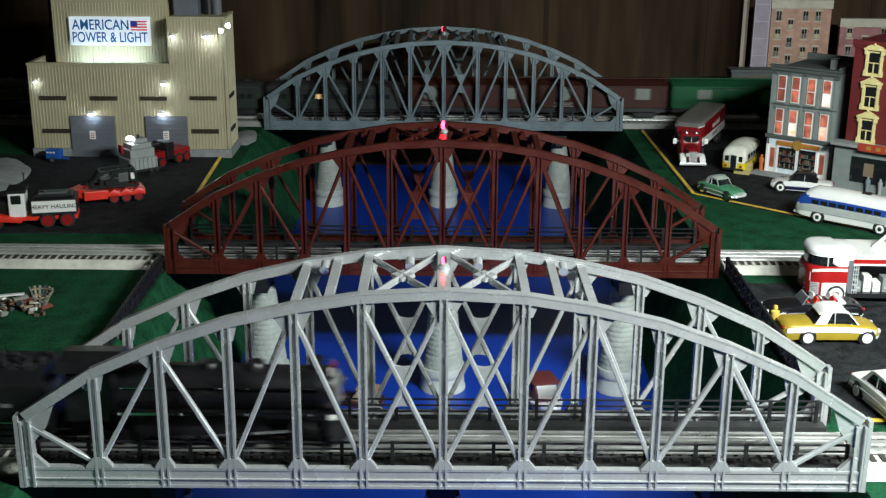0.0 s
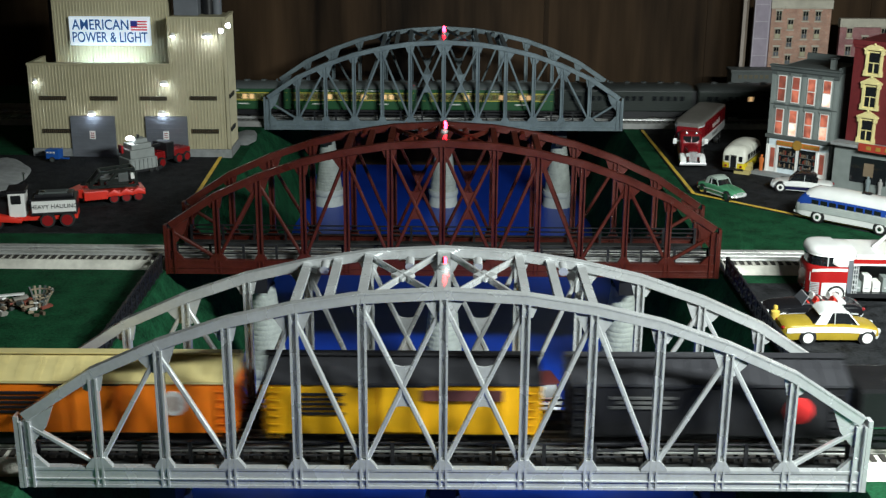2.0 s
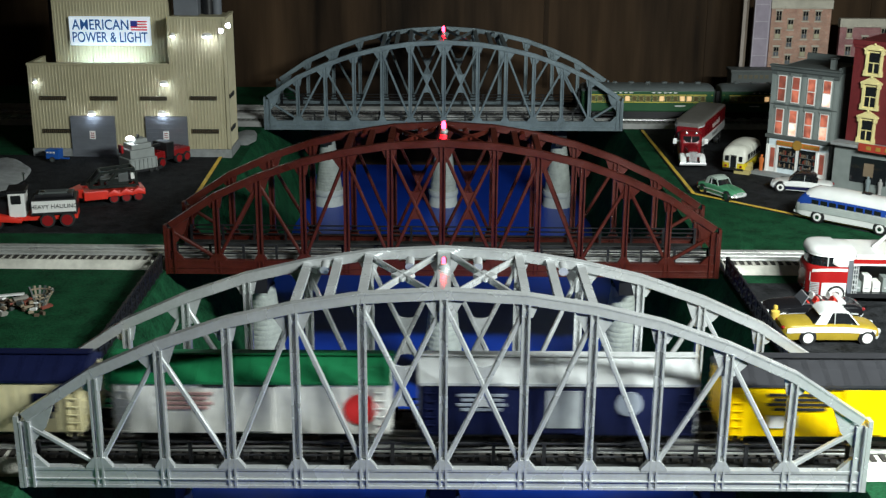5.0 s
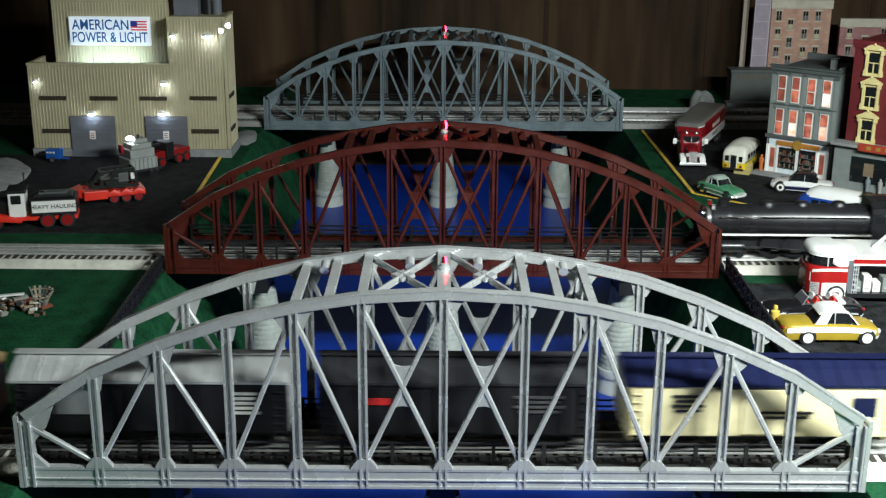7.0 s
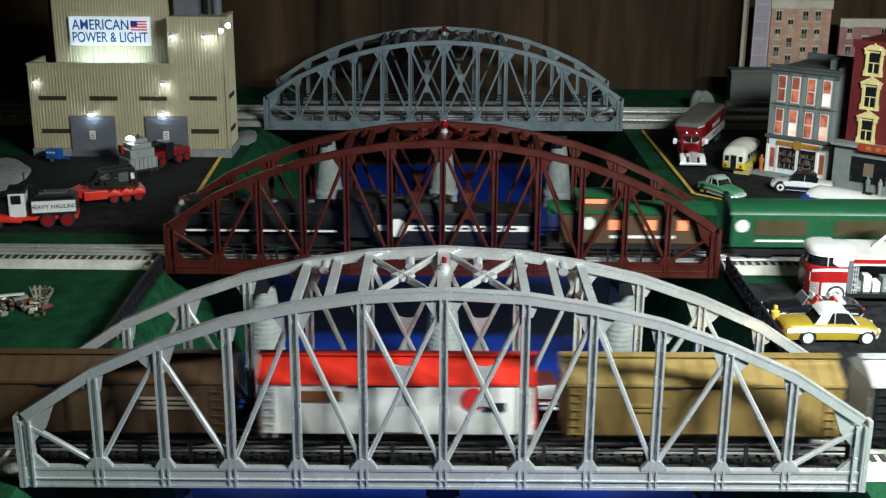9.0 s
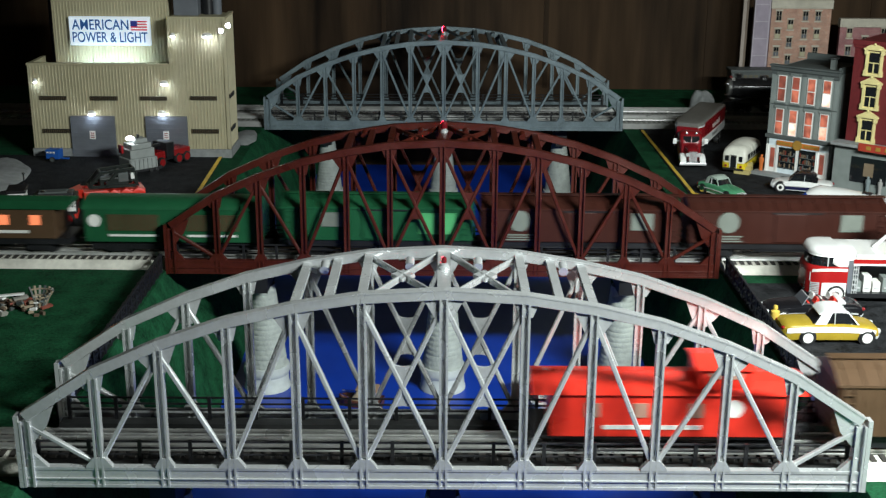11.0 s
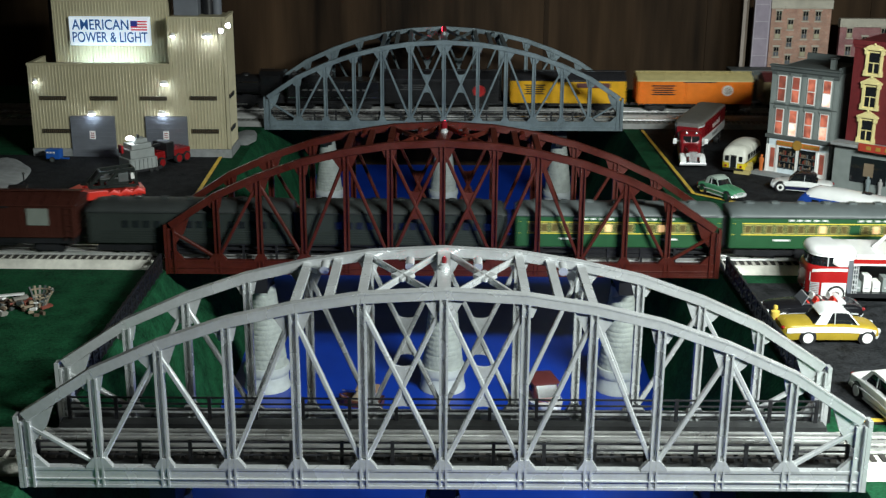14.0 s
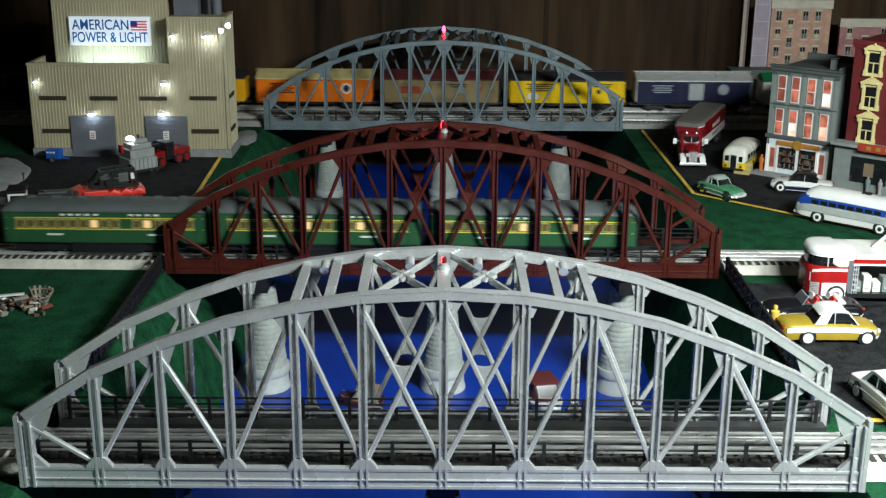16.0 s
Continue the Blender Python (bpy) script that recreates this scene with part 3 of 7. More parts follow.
DK = paint("dark_lettering", (0.02, 0.02, 0.025))
WH = paint("white_lettering", (0.75, 0.74, 0.70))
RD = paint("red_emblem", (0.60, 0.03, 0.03))
BLK = paint("black_car_paint", (0.014, 0.014, 0.016), 0.5)
YEL = paint("yellow_car_paint", (0.80, 0.42, 0.012))
YEL2 = paint("lemon_car_paint", (0.85, 0.55, 0.0))
ORG = paint("orange_car_paint", (0.85, 0.20, 0.012))
TAN = paint("tan_car_paint", (0.30, 0.23, 0.115))
GLD = mat("gold_car_paint", (0.30, 0.20, 0.07), 0.35, 0.35, 70, 0.2, 0.08, 200)
CRM = paint("cream_car_paint", (0.76, 0.68, 0.42))
NVY = paint("navy_car_paint", (0.007, 0.010, 0.042))
WHC = paint("white_car_paint", (0.78, 0.77, 0.73))
MRN = paint("maroon_roof", (0.12, 0.03, 0.03))
CRF = paint("cream_roof", (0.62, 0.52, 0.24))
DKR = paint("dark_grey_roof", (0.03, 0.03, 0.034))
SLV = mat("silver_roof", (0.62, 0.63, 0.63), 0.4, 0.4, 70, 0.12)
GRNR = paint("green_roof", (0.012, 0.16, 0.06))
BRN = paint("brown_car_paint", (0.085, 0.05, 0.028))
OXR = paint("oxide_car_paint", (0.045, 0.0135, 0.0095))
GRN = paint("green_car_paint", (0.012, 0.085, 0.035))
GRY = paint("grey_green_coach", (0.026, 0.032, 0.029))
GRYR = paint("grey_coach_roof", (0.10, 0.115, 0.115))
CGR = paint("coach_green", (0.022, 0.085, 0.035))
CYL = paint("coach_yellow_stripe", (0.75, 0.60, 0.08))


def squeeze(thing_ob, k):
    """Shortens an engine along x; wheels keep their round shape."""
    for o in thing_ob.children_recursive:
        xs = [v.co.x for v in o.data.vertices]
        mid = (max(xs) + min(xs)) / 2
        for v in o.data.vertices:
            v.co.x = v.co.x + mid * (k - 1) if ("wheel" in o.name or "hubcap" in o.name or "whitewall" in o.name or "dome" in o.name or "chimney" in o.name) else v.co.x * k


def steam_loco(label, stripe_mt, boil_mt, k=1.0, tender_stripe=False, white_rods=True):
    """Long express steam engine; it runs towards +x."""
    e = thing("steam_locomotive", Matrix(), label, "locomotive", "steam engines")
    L = 0.335
    x1 = L / 2
    bm = B()
    lathe(bm, (0, 0, 0.052), [(0.0, -0.12), (0.0235, -0.1195), (0.0235, 0.03), (0.0215, 0.045), (0.0215, x1 - 0.022), (0.020, x1 - 0.018), (0.0, x1 - 0.016)], 26, "x")
    part("boiler", bm, boil_mt, e, smooth=True)
    for x in (-0.09, -0.05, -0.01, 0.035, 0.08, 0.12):
        bm = B()
        r = 0.0242 if x < 0.035 else 0.0222
        lathe(bm, (x, 0, 0.052), [(r - 0.002, -0.002), (r, -0.0018), (r, 0.0018), (r - 0.002, 0.002)], 26, "x")
        part("boiler_band", bm, boil_mt, e, smooth=True)
    bm = B()
    lathe(bm, (x1 - 0.017, 0, 0.052), [(0.018, 0), (0.018, 0.003), (0.012, 0.006), (0.0, 0.007)], 22, "x")
    part("smokebox_door", bm, mat("silver_smokebox", (0.35, 0.35, 0.34), 0.4, 0.5, 80, 0.2), e, smooth=True)
    bm = B()
    lathe(bm, (x1 - 0.010, 0, 0.060), [(0.0045, 0), (0.005, 0.004), (0.0045, 0.005)], 14, "x")
    part("headlight", bm, M["chrome"], e, smooth=True)
    bm = B()
    lathe(bm, (x1 - 0.04, 0, 0.070), [(0.008, 0), (0.007, 0.006), (0.0085, 0.012), (0.006, 0.0125)], 18)
    part("chimney", bm, boil_mt, e, smooth=True)
    for x in (0.055, 0.0, -0.06):
        bm = B()
        lathe(bm, (x, 0, 0.070), [(0.011, 0), (0.0105, 0.005), (0.008, 0.0085), (0.0, 0.0095)], 18)
        part("dome", bm, boil_mt, e, smooth=True)
    bm = B()
    box(bm, -L / 2 + 0.004, -0.028, 0.028, -0.105, 0.028, 0.079)
    part("cab", bm, boil_mt, e, bevel=0.002)
    bm = B()
    prof = [(-0.031, 0.078), (-0.02, 0.085), (0, 0.0875), (0.02, 0.085), (0.031, 0.078)]
    loft(bm, [[(x, a, b) for a, b in prof] for x in (-L / 2 - 0.006, -0.103)])
    part("cab_roof", bm, boil_mt, e)
    for s in (-1, 1):
        for x in (-0.137, -0.12):
            bm = B()
            box(bm, x - 0.0065, s * 0.0281 - 0.0006, 0.056, x + 0.0065, s * 0.0281 + 0.0006, 0.071)
            part("cab_window", bm, M["glass"], e)
        bm = B()
        box(bm, -0.105, s * 0.027 - 0.004, 0.0375, x1 - 0.03, s * 0.027 + 0.004, 0.0395)
        part("running_board", bm, boil_mt, e)
        bm = B()
        box(bm, -0.105, s * 0.0312 - 0.0006, 0.0372, x1 - 0.03, s * 0.0312 + 0.0006, 0.0398)
        part("edge_stripe", bm, stripe_mt, e, "pale running board edge")
        bm = B()
        tube(bm, (-0.1, s * 0.0238, 0.061), (x1 - 0.03, s * 0.0238, 0.061), 0.0010, seg=6)
        part("handrail", bm, M["chrome"], e)
        bm = B()
        tube(bm, (0.10, s * 0.026, 0.020), (0.132, s * 0.026, 0.020), 0.0085, seg=16)
        part("cylinder", bm, boil_mt, e, smooth=True)
        for x in (-0.065, -0.027, 0.011, 0.049):
            bm = B()
            lathe(bm, (x, s * 0.0175, 0.0175), [(0.0175, -0.0025), (0.0185, -0.002 * s), (0.0175, 0.0025), (0.0145, 0.0026), (0.0135, 0.001)], 24, "y")
            part("driving_wheel", bm, M["black"], e, smooth=True)
        bm = B()
        bar(bm, (-0.065, s * 0.0235, 0.012), (0.049, s * 0.0235, 0.012), 0.0018, 0.0035)
        part("side_rod", bm, M["chrome"], e)
        bm = B()
        bar(bm, (-0.027, s * 0.0262, 0.012), (0.10, s * 0.0262, 0.020), 0.0018, 0.003)
        part("main_rod", bm, M["chrome"], e)
        for x in (0.10, 0.132, -0.105, -0.13):
            bm = B()
            lathe(bm, (x, s * 0.0165, 0.0085), [(0.0085, -0.002), (0.0085, 0.002)], 16, "y")
            part("small_wheel", bm, M["black"], e)
    bm = B()
    box(bm, -L / 2, -0.012, 0.012, x1 - 0.02, 0.012, 0.030)
    box(bm, x1 - 0.028, -0.026, 0.014, x1 - 0.02, 0.026, 0.030)
    part("frame", bm, M["black"], e)
    bm = B()
    loft(bm, [[(x1 - 0.02, -0.026, 0.024), (x1 - 0.02, 0.026, 0.024), (x1 - 0.02, 0.026, 0.003), (x1 - 0.02, -0.026, 0.003)], [(x1 - 0.002, -0.006, 0.020), (x1 - 0.002, 0.006, 0.020), (x1, 0.004, 0.003), (x1, -0.004, 0.003)]])
    part("pilot", bm, M["black"], e)
    for s in (-1, 1):
        boxpart("number_board", e, M["white"], x1 - 0.022, s * 0.012 - 0.004, 0.070, x1 - 0.020, s * 0.012 + 0.004, 0.076)
        boxpart("step_edge", e, M["white"], x1 - 0.024, s * 0.022 - 0.004, 0.0305, x1 - 0.012, s * 0.022 + 0.004, 0.0325)
    boxpart("marker", e, M["red"], x1 - 0.020, -0.003, 0.073, x1 - 0.016, 0.003, 0.078)
    coupler(e, L)
    t = thing("tender", Matrix(), label.split(" steam")[0] + " coal tender behind the engine", "tender", "steam engines")
    LT = 0.222
    bm = B()
    box(bm, -LT / 2, -0.031, 0.021, LT / 2, 0.031, 0.066)
    part("tank", bm, boil_mt, t, bevel=0.003)
    bm = B()
    loft(bm, [[(0.0, -0.029, 0.064), (0.0, 0.029, 0.064), (0.0, 0.024, 0.077), (0.0, -0.024, 0.077)], [(LT / 2 - 0.005, -0.029, 0.064), (LT / 2 - 0.005, 0.029, 0.064), (LT / 2 - 0.005, 0.024, 0.077), (LT / 2 - 0.005, -0.024, 0.077)]])
    part("coal_bunker", bm, boil_mt, t)
    bm = B()
    rnd = random.Random(5)
    for i in range(90):
        x, y = rnd.uniform(0.006, LT / 2 - 0.01), rnd.uniform(-0.02, 0.02)
        r = rnd.uniform(0.002, 0.0045)
        bmesh.ops.create_icosphere(bm, subdivisions=1, radius=r, matrix=Matrix.Translation((x, y, 0.077 + rnd.uniform(0, 0.004) - abs(y) * 0.1)))
    tagged(part("coal", bm, M["black"], t), kind="stuff")
    for s in (-1, 1):
        if tender_stripe:
            bm = B()
            box(bm, -LT / 2 + 0.004, s * 0.0314 - 0.0005, 0.040, LT / 2 - 0.004, s * 0.0314 + 0.0005, 0.048)
            part("stripe", bm, M["white"], t, "white lettering stripe")
            bm = B()
            lathe(bm, (LT / 2 - 0.034, s * 0.0318, 0.044), [(0.013, -0.0008), (0.013, 0.0008)], 20, "y")
            part("emblem", bm, M["white"], t)
            for i in range(7):
                bm = B()
                box(bm, -0.09 + i * 0.022, s * 0.0320 - 0.0004, 0.0425, -0.078 + i * 0.022, s * 0.0320 + 0.0004, 0.0455)
                part("lettering_bar", bm, DK, t)
        else:
            bm = B()
            box(bm, -LT / 2 + 0.004, s * 0.0314 - 0.0005, 0.028, LT / 2 - 0.004, s * 0.0314 + 0.0005, 0.0295)
            part("stripe", bm, M["chrome"], t)
            for i in range(9):
                bm = B()
                box(bm, -0.08 + i * 0.018, s * 0.0314 - 0.0005, 0.044, -0.071 + i * 0.018, s * 0.0314 + 0.0005, 0.0475)
                part("lettering_bar", bm, paint("grey_lettering", (0.2, 0.2, 0.2)), t)
    bm = B()
    box(bm, -LT / 2, -0.028, 0.015, LT / 2, 0.028, 0.021)
    part("frame", bm, M["black"], t)
    for x in (-0.07, 0.0, 0.07):
        truck(t, x)
    coupler(t, LT)
    return e, t


def coach(label, side, roof, stripes, lit, L=0.284, observation=False):
    c = thing("passenger_coach", Matrix(), label, "passenger coach", "passenger train cars")
    W, z0, eave, top = 0.031, 0.012, 0.058, 0.070
    bm = B()
    box(bm, -L / 2, -W, z0, L / 2, W, eave)
    part("body", bm, side, c, bevel=0.0025)
    rings = []
    for x, k in ((-L / 2, 0.55), (-L / 2 + 0.006, 0.9), (-L / 2 + 0.016, 1), (L / 2 - 0.016, 1), (L / 2 - 0.006, 0.9), (L / 2, 0.55)):
        rings.append([(x, math.cos(a) * W * 1.02, eave - 0.001 + math.sin(a) * (top - eave) * k) for a in [math.pi * j / 12 for j in range(13)]])
    bm = B()
    loft(bm, rings)
    part("roof", bm, roof, c, smooth=True)
    for i in range(7):
        boxpart("roof_vent", c, roof, -0.11 + i * 0.036, -0.004, top - 0.001, -0.10 + i * 0.036, 0.004, top + 0.0022)
    win = B()
    box(win, -0.0046, -0.0006, -0.0050, 0.0046, 0.0006, 0.0050)
    w_dark = part("window", win, paint("drawn_blind", (0.11, 0.085, 0.03)) if stripes else M["glass"], c)
    w_dark.matrix_basis = pose(-L / 2 + 0.024, -W - 0.0004, 0.0405)
    trim = None
    if stripes:
        tb = B()
        for x0, x1, zz0, zz1 in ((-0.0058, 0.0058, 0.0052, 0.0062), (-0.0058, 0.0058, -0.0062, -0.0052), (-0.0058, -0.0048, -0.0052, 0.0052), (0.0048, 0.0058, -0.0052, 0.0052)):
            box(tb, x0, -0.0009, zz0, x1, 0.0009, zz1)
        trim = part("window_trim", tb, paint("pale_yellow_trim", (0.42, 0.36, 0.13)), w_dark)
    rnd = random.Random(len(label) + int(lit * 10))
    n = 17
    lit_w = None
    for s in (-1, 1):
        for i in range(n):
            if s == -1 and i == 0:
                continue
            x = -L / 2 + 0.024 + (L - 0.048) * i / (n - 1)
            if rnd.random() < 0.12:
                continue
            o = again(w_dark, pose(x, s * (W + 0.0004), 0.0405))
            if trim:
                again(trim, Matrix(), o)
            if lit and rnd.random() < lit:
                if lit_w is None:
                    lit_w = o.data.copy()
                    lit_w.materials.clear()
                    lit_w.materials.append(WARM)
                o.data = lit_w
    for z, h, mt in stripes:
        for s in (-1, 1):
            bm = B()
            box(bm, -L / 2 + 0.004, s * (W + 0.0003) - 0.0005, z - h / 2, L / 2 - 0.004, s * (W + 0.0003) + 0.0005, z + h / 2)
            part("stripe", bm, mt, c)
    for s in (-1, 1):
        for x in (-0.07, 0.07) if stripes else ():
            bm = B()
            box(bm, x - 0.011, s * (W + 0.0004) - 0.0005, 0.0235, x + 0.011, s * (W + 0.0004) + 0.0005, 0.026)
            part("lettering_bar", bm, WH, c)
        for x in (-0.072, -0.060, -0.048, -0.037, 0.012, 0.024, 0.036, 0.047, 0.058) if stripes else ():
            boxpart("lettering_bar", c, WH, x - 0.0032, s * (W + 0.0004) - 0.0005, 0.0520, x + 0.0032, s * (W + 0.0004) + 0.0005, 0.0545)
        boxpart("eave_strip", c, roof, -L / 2 + 0.004, s * (W + 0.0012) - 0.0012, eave - 0.0008, L / 2 - 0.004, s * (W + 0.0012) + 0.0012, eave + 0.0006)
        for x in (-L / 2 + 0.011, L / 2 - 0.011):
            bm = B()
            box(bm, x - 0.0055, s * (W + 0.0006) - 0.0006, z0 + 0.003, x + 0.0055, s * (W + 0.0006) + 0.0006, eave - 0.005)
            part("door", bm, side, c)
    if not stripes:
        for s in (-1, 1):
            for i in range(5):
                z = z0 + 0.004 + i * 0.0035
                boxpart("flute", c, side, -L / 2 + 0.004, s * W - 0.0006, z, L / 2 - 0.004, s * W + 0.0006, z + 0.001)
    bm = B()
    box(bm, -L / 2 + 0.01, -0.024, 0.006, L / 2 - 0.01, 0.024, z0)
    box(bm, -0.05, -0.028, 0.003, 0.05, 0.028, z0)
    part("underframe", bm, M["black"], c)
    for s in (-1, 1):
        bm = B()
        a, b = sorted((s * L / 2, s * (L / 2 + 0.006)))
        box(bm, a, -0.012, z0, b, 0.012, eave - 0.004)
        part("vestibule", bm, M["black"], c)
    for x in (-L / 2 + 0.05, L / 2 - 0.05):
        truck(c, x, 0.0075)
    coupler(c, L)
    return c


WARM = glow("warm_window_light", (1.0, 0.62, 0.28), 0.6, (0.6, 0.4, 0.2))
ORANGE_LIT = glow("orange_window_light", (1.0, 0.25, 0.10), 0.8, (0.6, 0.2, 0.1))


def caboose(label, side, roof, lit, L=0.225, cupola=True, group="freight train cars"):
    c = thing("caboose", Matrix(), label, "caboose", group)
    W, z0, eave, top, CX = 0.031, 0.018, 0.062, 0.071, 0.052
    bm = B()
    box(bm, -L / 2 + 0.018, -W, z0, L / 2 - 0.018, W, eave)
    part("body", bm, side, c, bevel=0.001)
    prof = [(-W - 0.003, eave - 0.001), (-W * 0.5, eave + 0.006), (0, top), (W * 0.5, eave + 0.006), (W + 0.003, eave - 0.001)]
    bm = B()
    loft(bm, [[(x, a, b) for a, b in prof] for x in (-L / 2, L / 2)])
    part("roof", bm, roof, c)
    if cupola:
        bm = B()
        box(bm, CX - 0.024, -0.025, eave, CX + 0.024, 0.025, 0.083)
        cu = part("cupola", bm, side, c)
        bm = B()
        loft(bm, [[(x, a, b) for a, b in ((-0.028, 0.083), (0, 0.089), (0.028, 0.083))] for x in (CX - 0.028, CX + 0.028)])
        part("cupola_roof", bm, roof, c)
        for s in (-1, 1):
            bm = B()
            box(bm, CX - 0.015, s * 0.0254 - 0.0006, 0.074, CX + 0.015, s * 0.0254 + 0.0006, 0.080)
            part("window", bm, lit, cu)
    for s in (-1, 1):
        for x in (0.025, -0.026, -0.07):
            bm = B()
            box(bm, x - 0.007, s * (W + 0.0004) - 0.0006, 0.038, x + 0.007, s * (W + 0.0004) + 0.0006, 0.052)
            part("window", bm, lit, c)
        bm = B()
        lathe(bm, (0.060, s * (W + 0.0004), 0.047), [(0.009, -0.0006), (0.009, 0.0006)], 18, "y")
        part("emblem", bm, WH, c)
        bm = B()
        box(bm, -0.06, s * (W + 0.0004) - 0.0005, 0.026, 0.03, s * (W + 0.0004) + 0.0005, 0.030)
        part("lettering_bar", bm, WH, c)
        for x in (-L / 2 + 0.002, L / 2 - 0.002):
            bm = B()
            tube(bm, (x, s * (W - 0.002), z0), (x, s * (W - 0.002), eave), 0.001, seg=6)
            tube(bm, (x, s * (W - 0.002), z0 + 0.018), (x, s * 0.008, z0 + 0.018), 0.001, seg=6)
            part("end_railing", bm, M["black"], c)
    bm = B()
    box(bm, -L / 2, -W + 0.002, z0 - 0.003, L / 2, W - 0.002, z0)
    box(bm, -0.03, -0.02, 0.010, 0.03, 0.02, z0)
    part("platform", bm, M["black"], c)
    for x in (-L / 2 + 0.045, L / 2 - 0.045):
        truck(c, x)
    coupler(c, L)
    return c


def picture_car(label):
    """Green baggage car with two long grilled windows on each side."""
    c = thing("horse_car", Matrix(), label, "baggage car", "passenger train cars")
    L, W, z0, eave, top = 0.245, 0.031, 0.014, 0.062, 0.075
    bm = B()
    box(bm, -L / 2, -W, z0, L / 2, W, eave)
    part("body", bm, GRN, c, bevel=0.0015)
    bm = B()
    loft(bm, [[(x, math.cos(a) * W * 1.03, eave - 0.001 + math.sin(a) * (top - eave)) for a in [math.pi * j / 10 for j in range(11)]] for x in (-L / 2 - 0.002, L / 2 + 0.002)])
    part("roof", bm, GRN, c, smooth=True)
    for s in (-1, 1):
        for x in (-0.055, 0.055):
            bm = B()
            box(bm, x - 0.036, s * (W + 0.0004) - 0.0008, 0.031, x + 0.036, s * (W + 0.0004) + 0.0008, 0.054)
            w = part("grille_window", bm, BRN, c)
            bm = B()
            for i in range(9):
                box(bm, x - 0.034 + i * 0.0083, s * (W + 0.0014) - 0.0006, 0.031, x - 0.0325 + i * 0.0083, s * (W + 0.0014) + 0.0006, 0.054)
            part("grille_bars", bm, GRN, w)
            bm = B()
            box(bm, x - 0.034, s * (W + 0.0005) - 0.0006, 0.0225, x + 0.034, s * (W + 0.0005) + 0.0006, 0.0255)
            part("lettering_bar", bm, WH, c)
        bm = B()
        lathe(bm, (0.108, s * (W + 0.0004), 0.045), [(0.009, -0.0006), (0.009, 0.0006)], 18, "y")
        part("emblem", bm, WH, c)
    bm = B()
    box(bm, -L / 2 + 0.006, -0.024, 0.008, L / 2 - 0.006, 0.024, z0)
    part("underframe", bm, M["black"], c)
    for x in (-L / 2 + 0.043, L / 2 - 0.043):
        truck(c, x)
    coupler(c, L)
    return c


def gondola_brown(label):
    return boxcar(label, BRN, BRN, text_bars(0.07, 0.055, 3, 0.05, paint("faded_lettering", (0.3, 0.26, 0.2))))


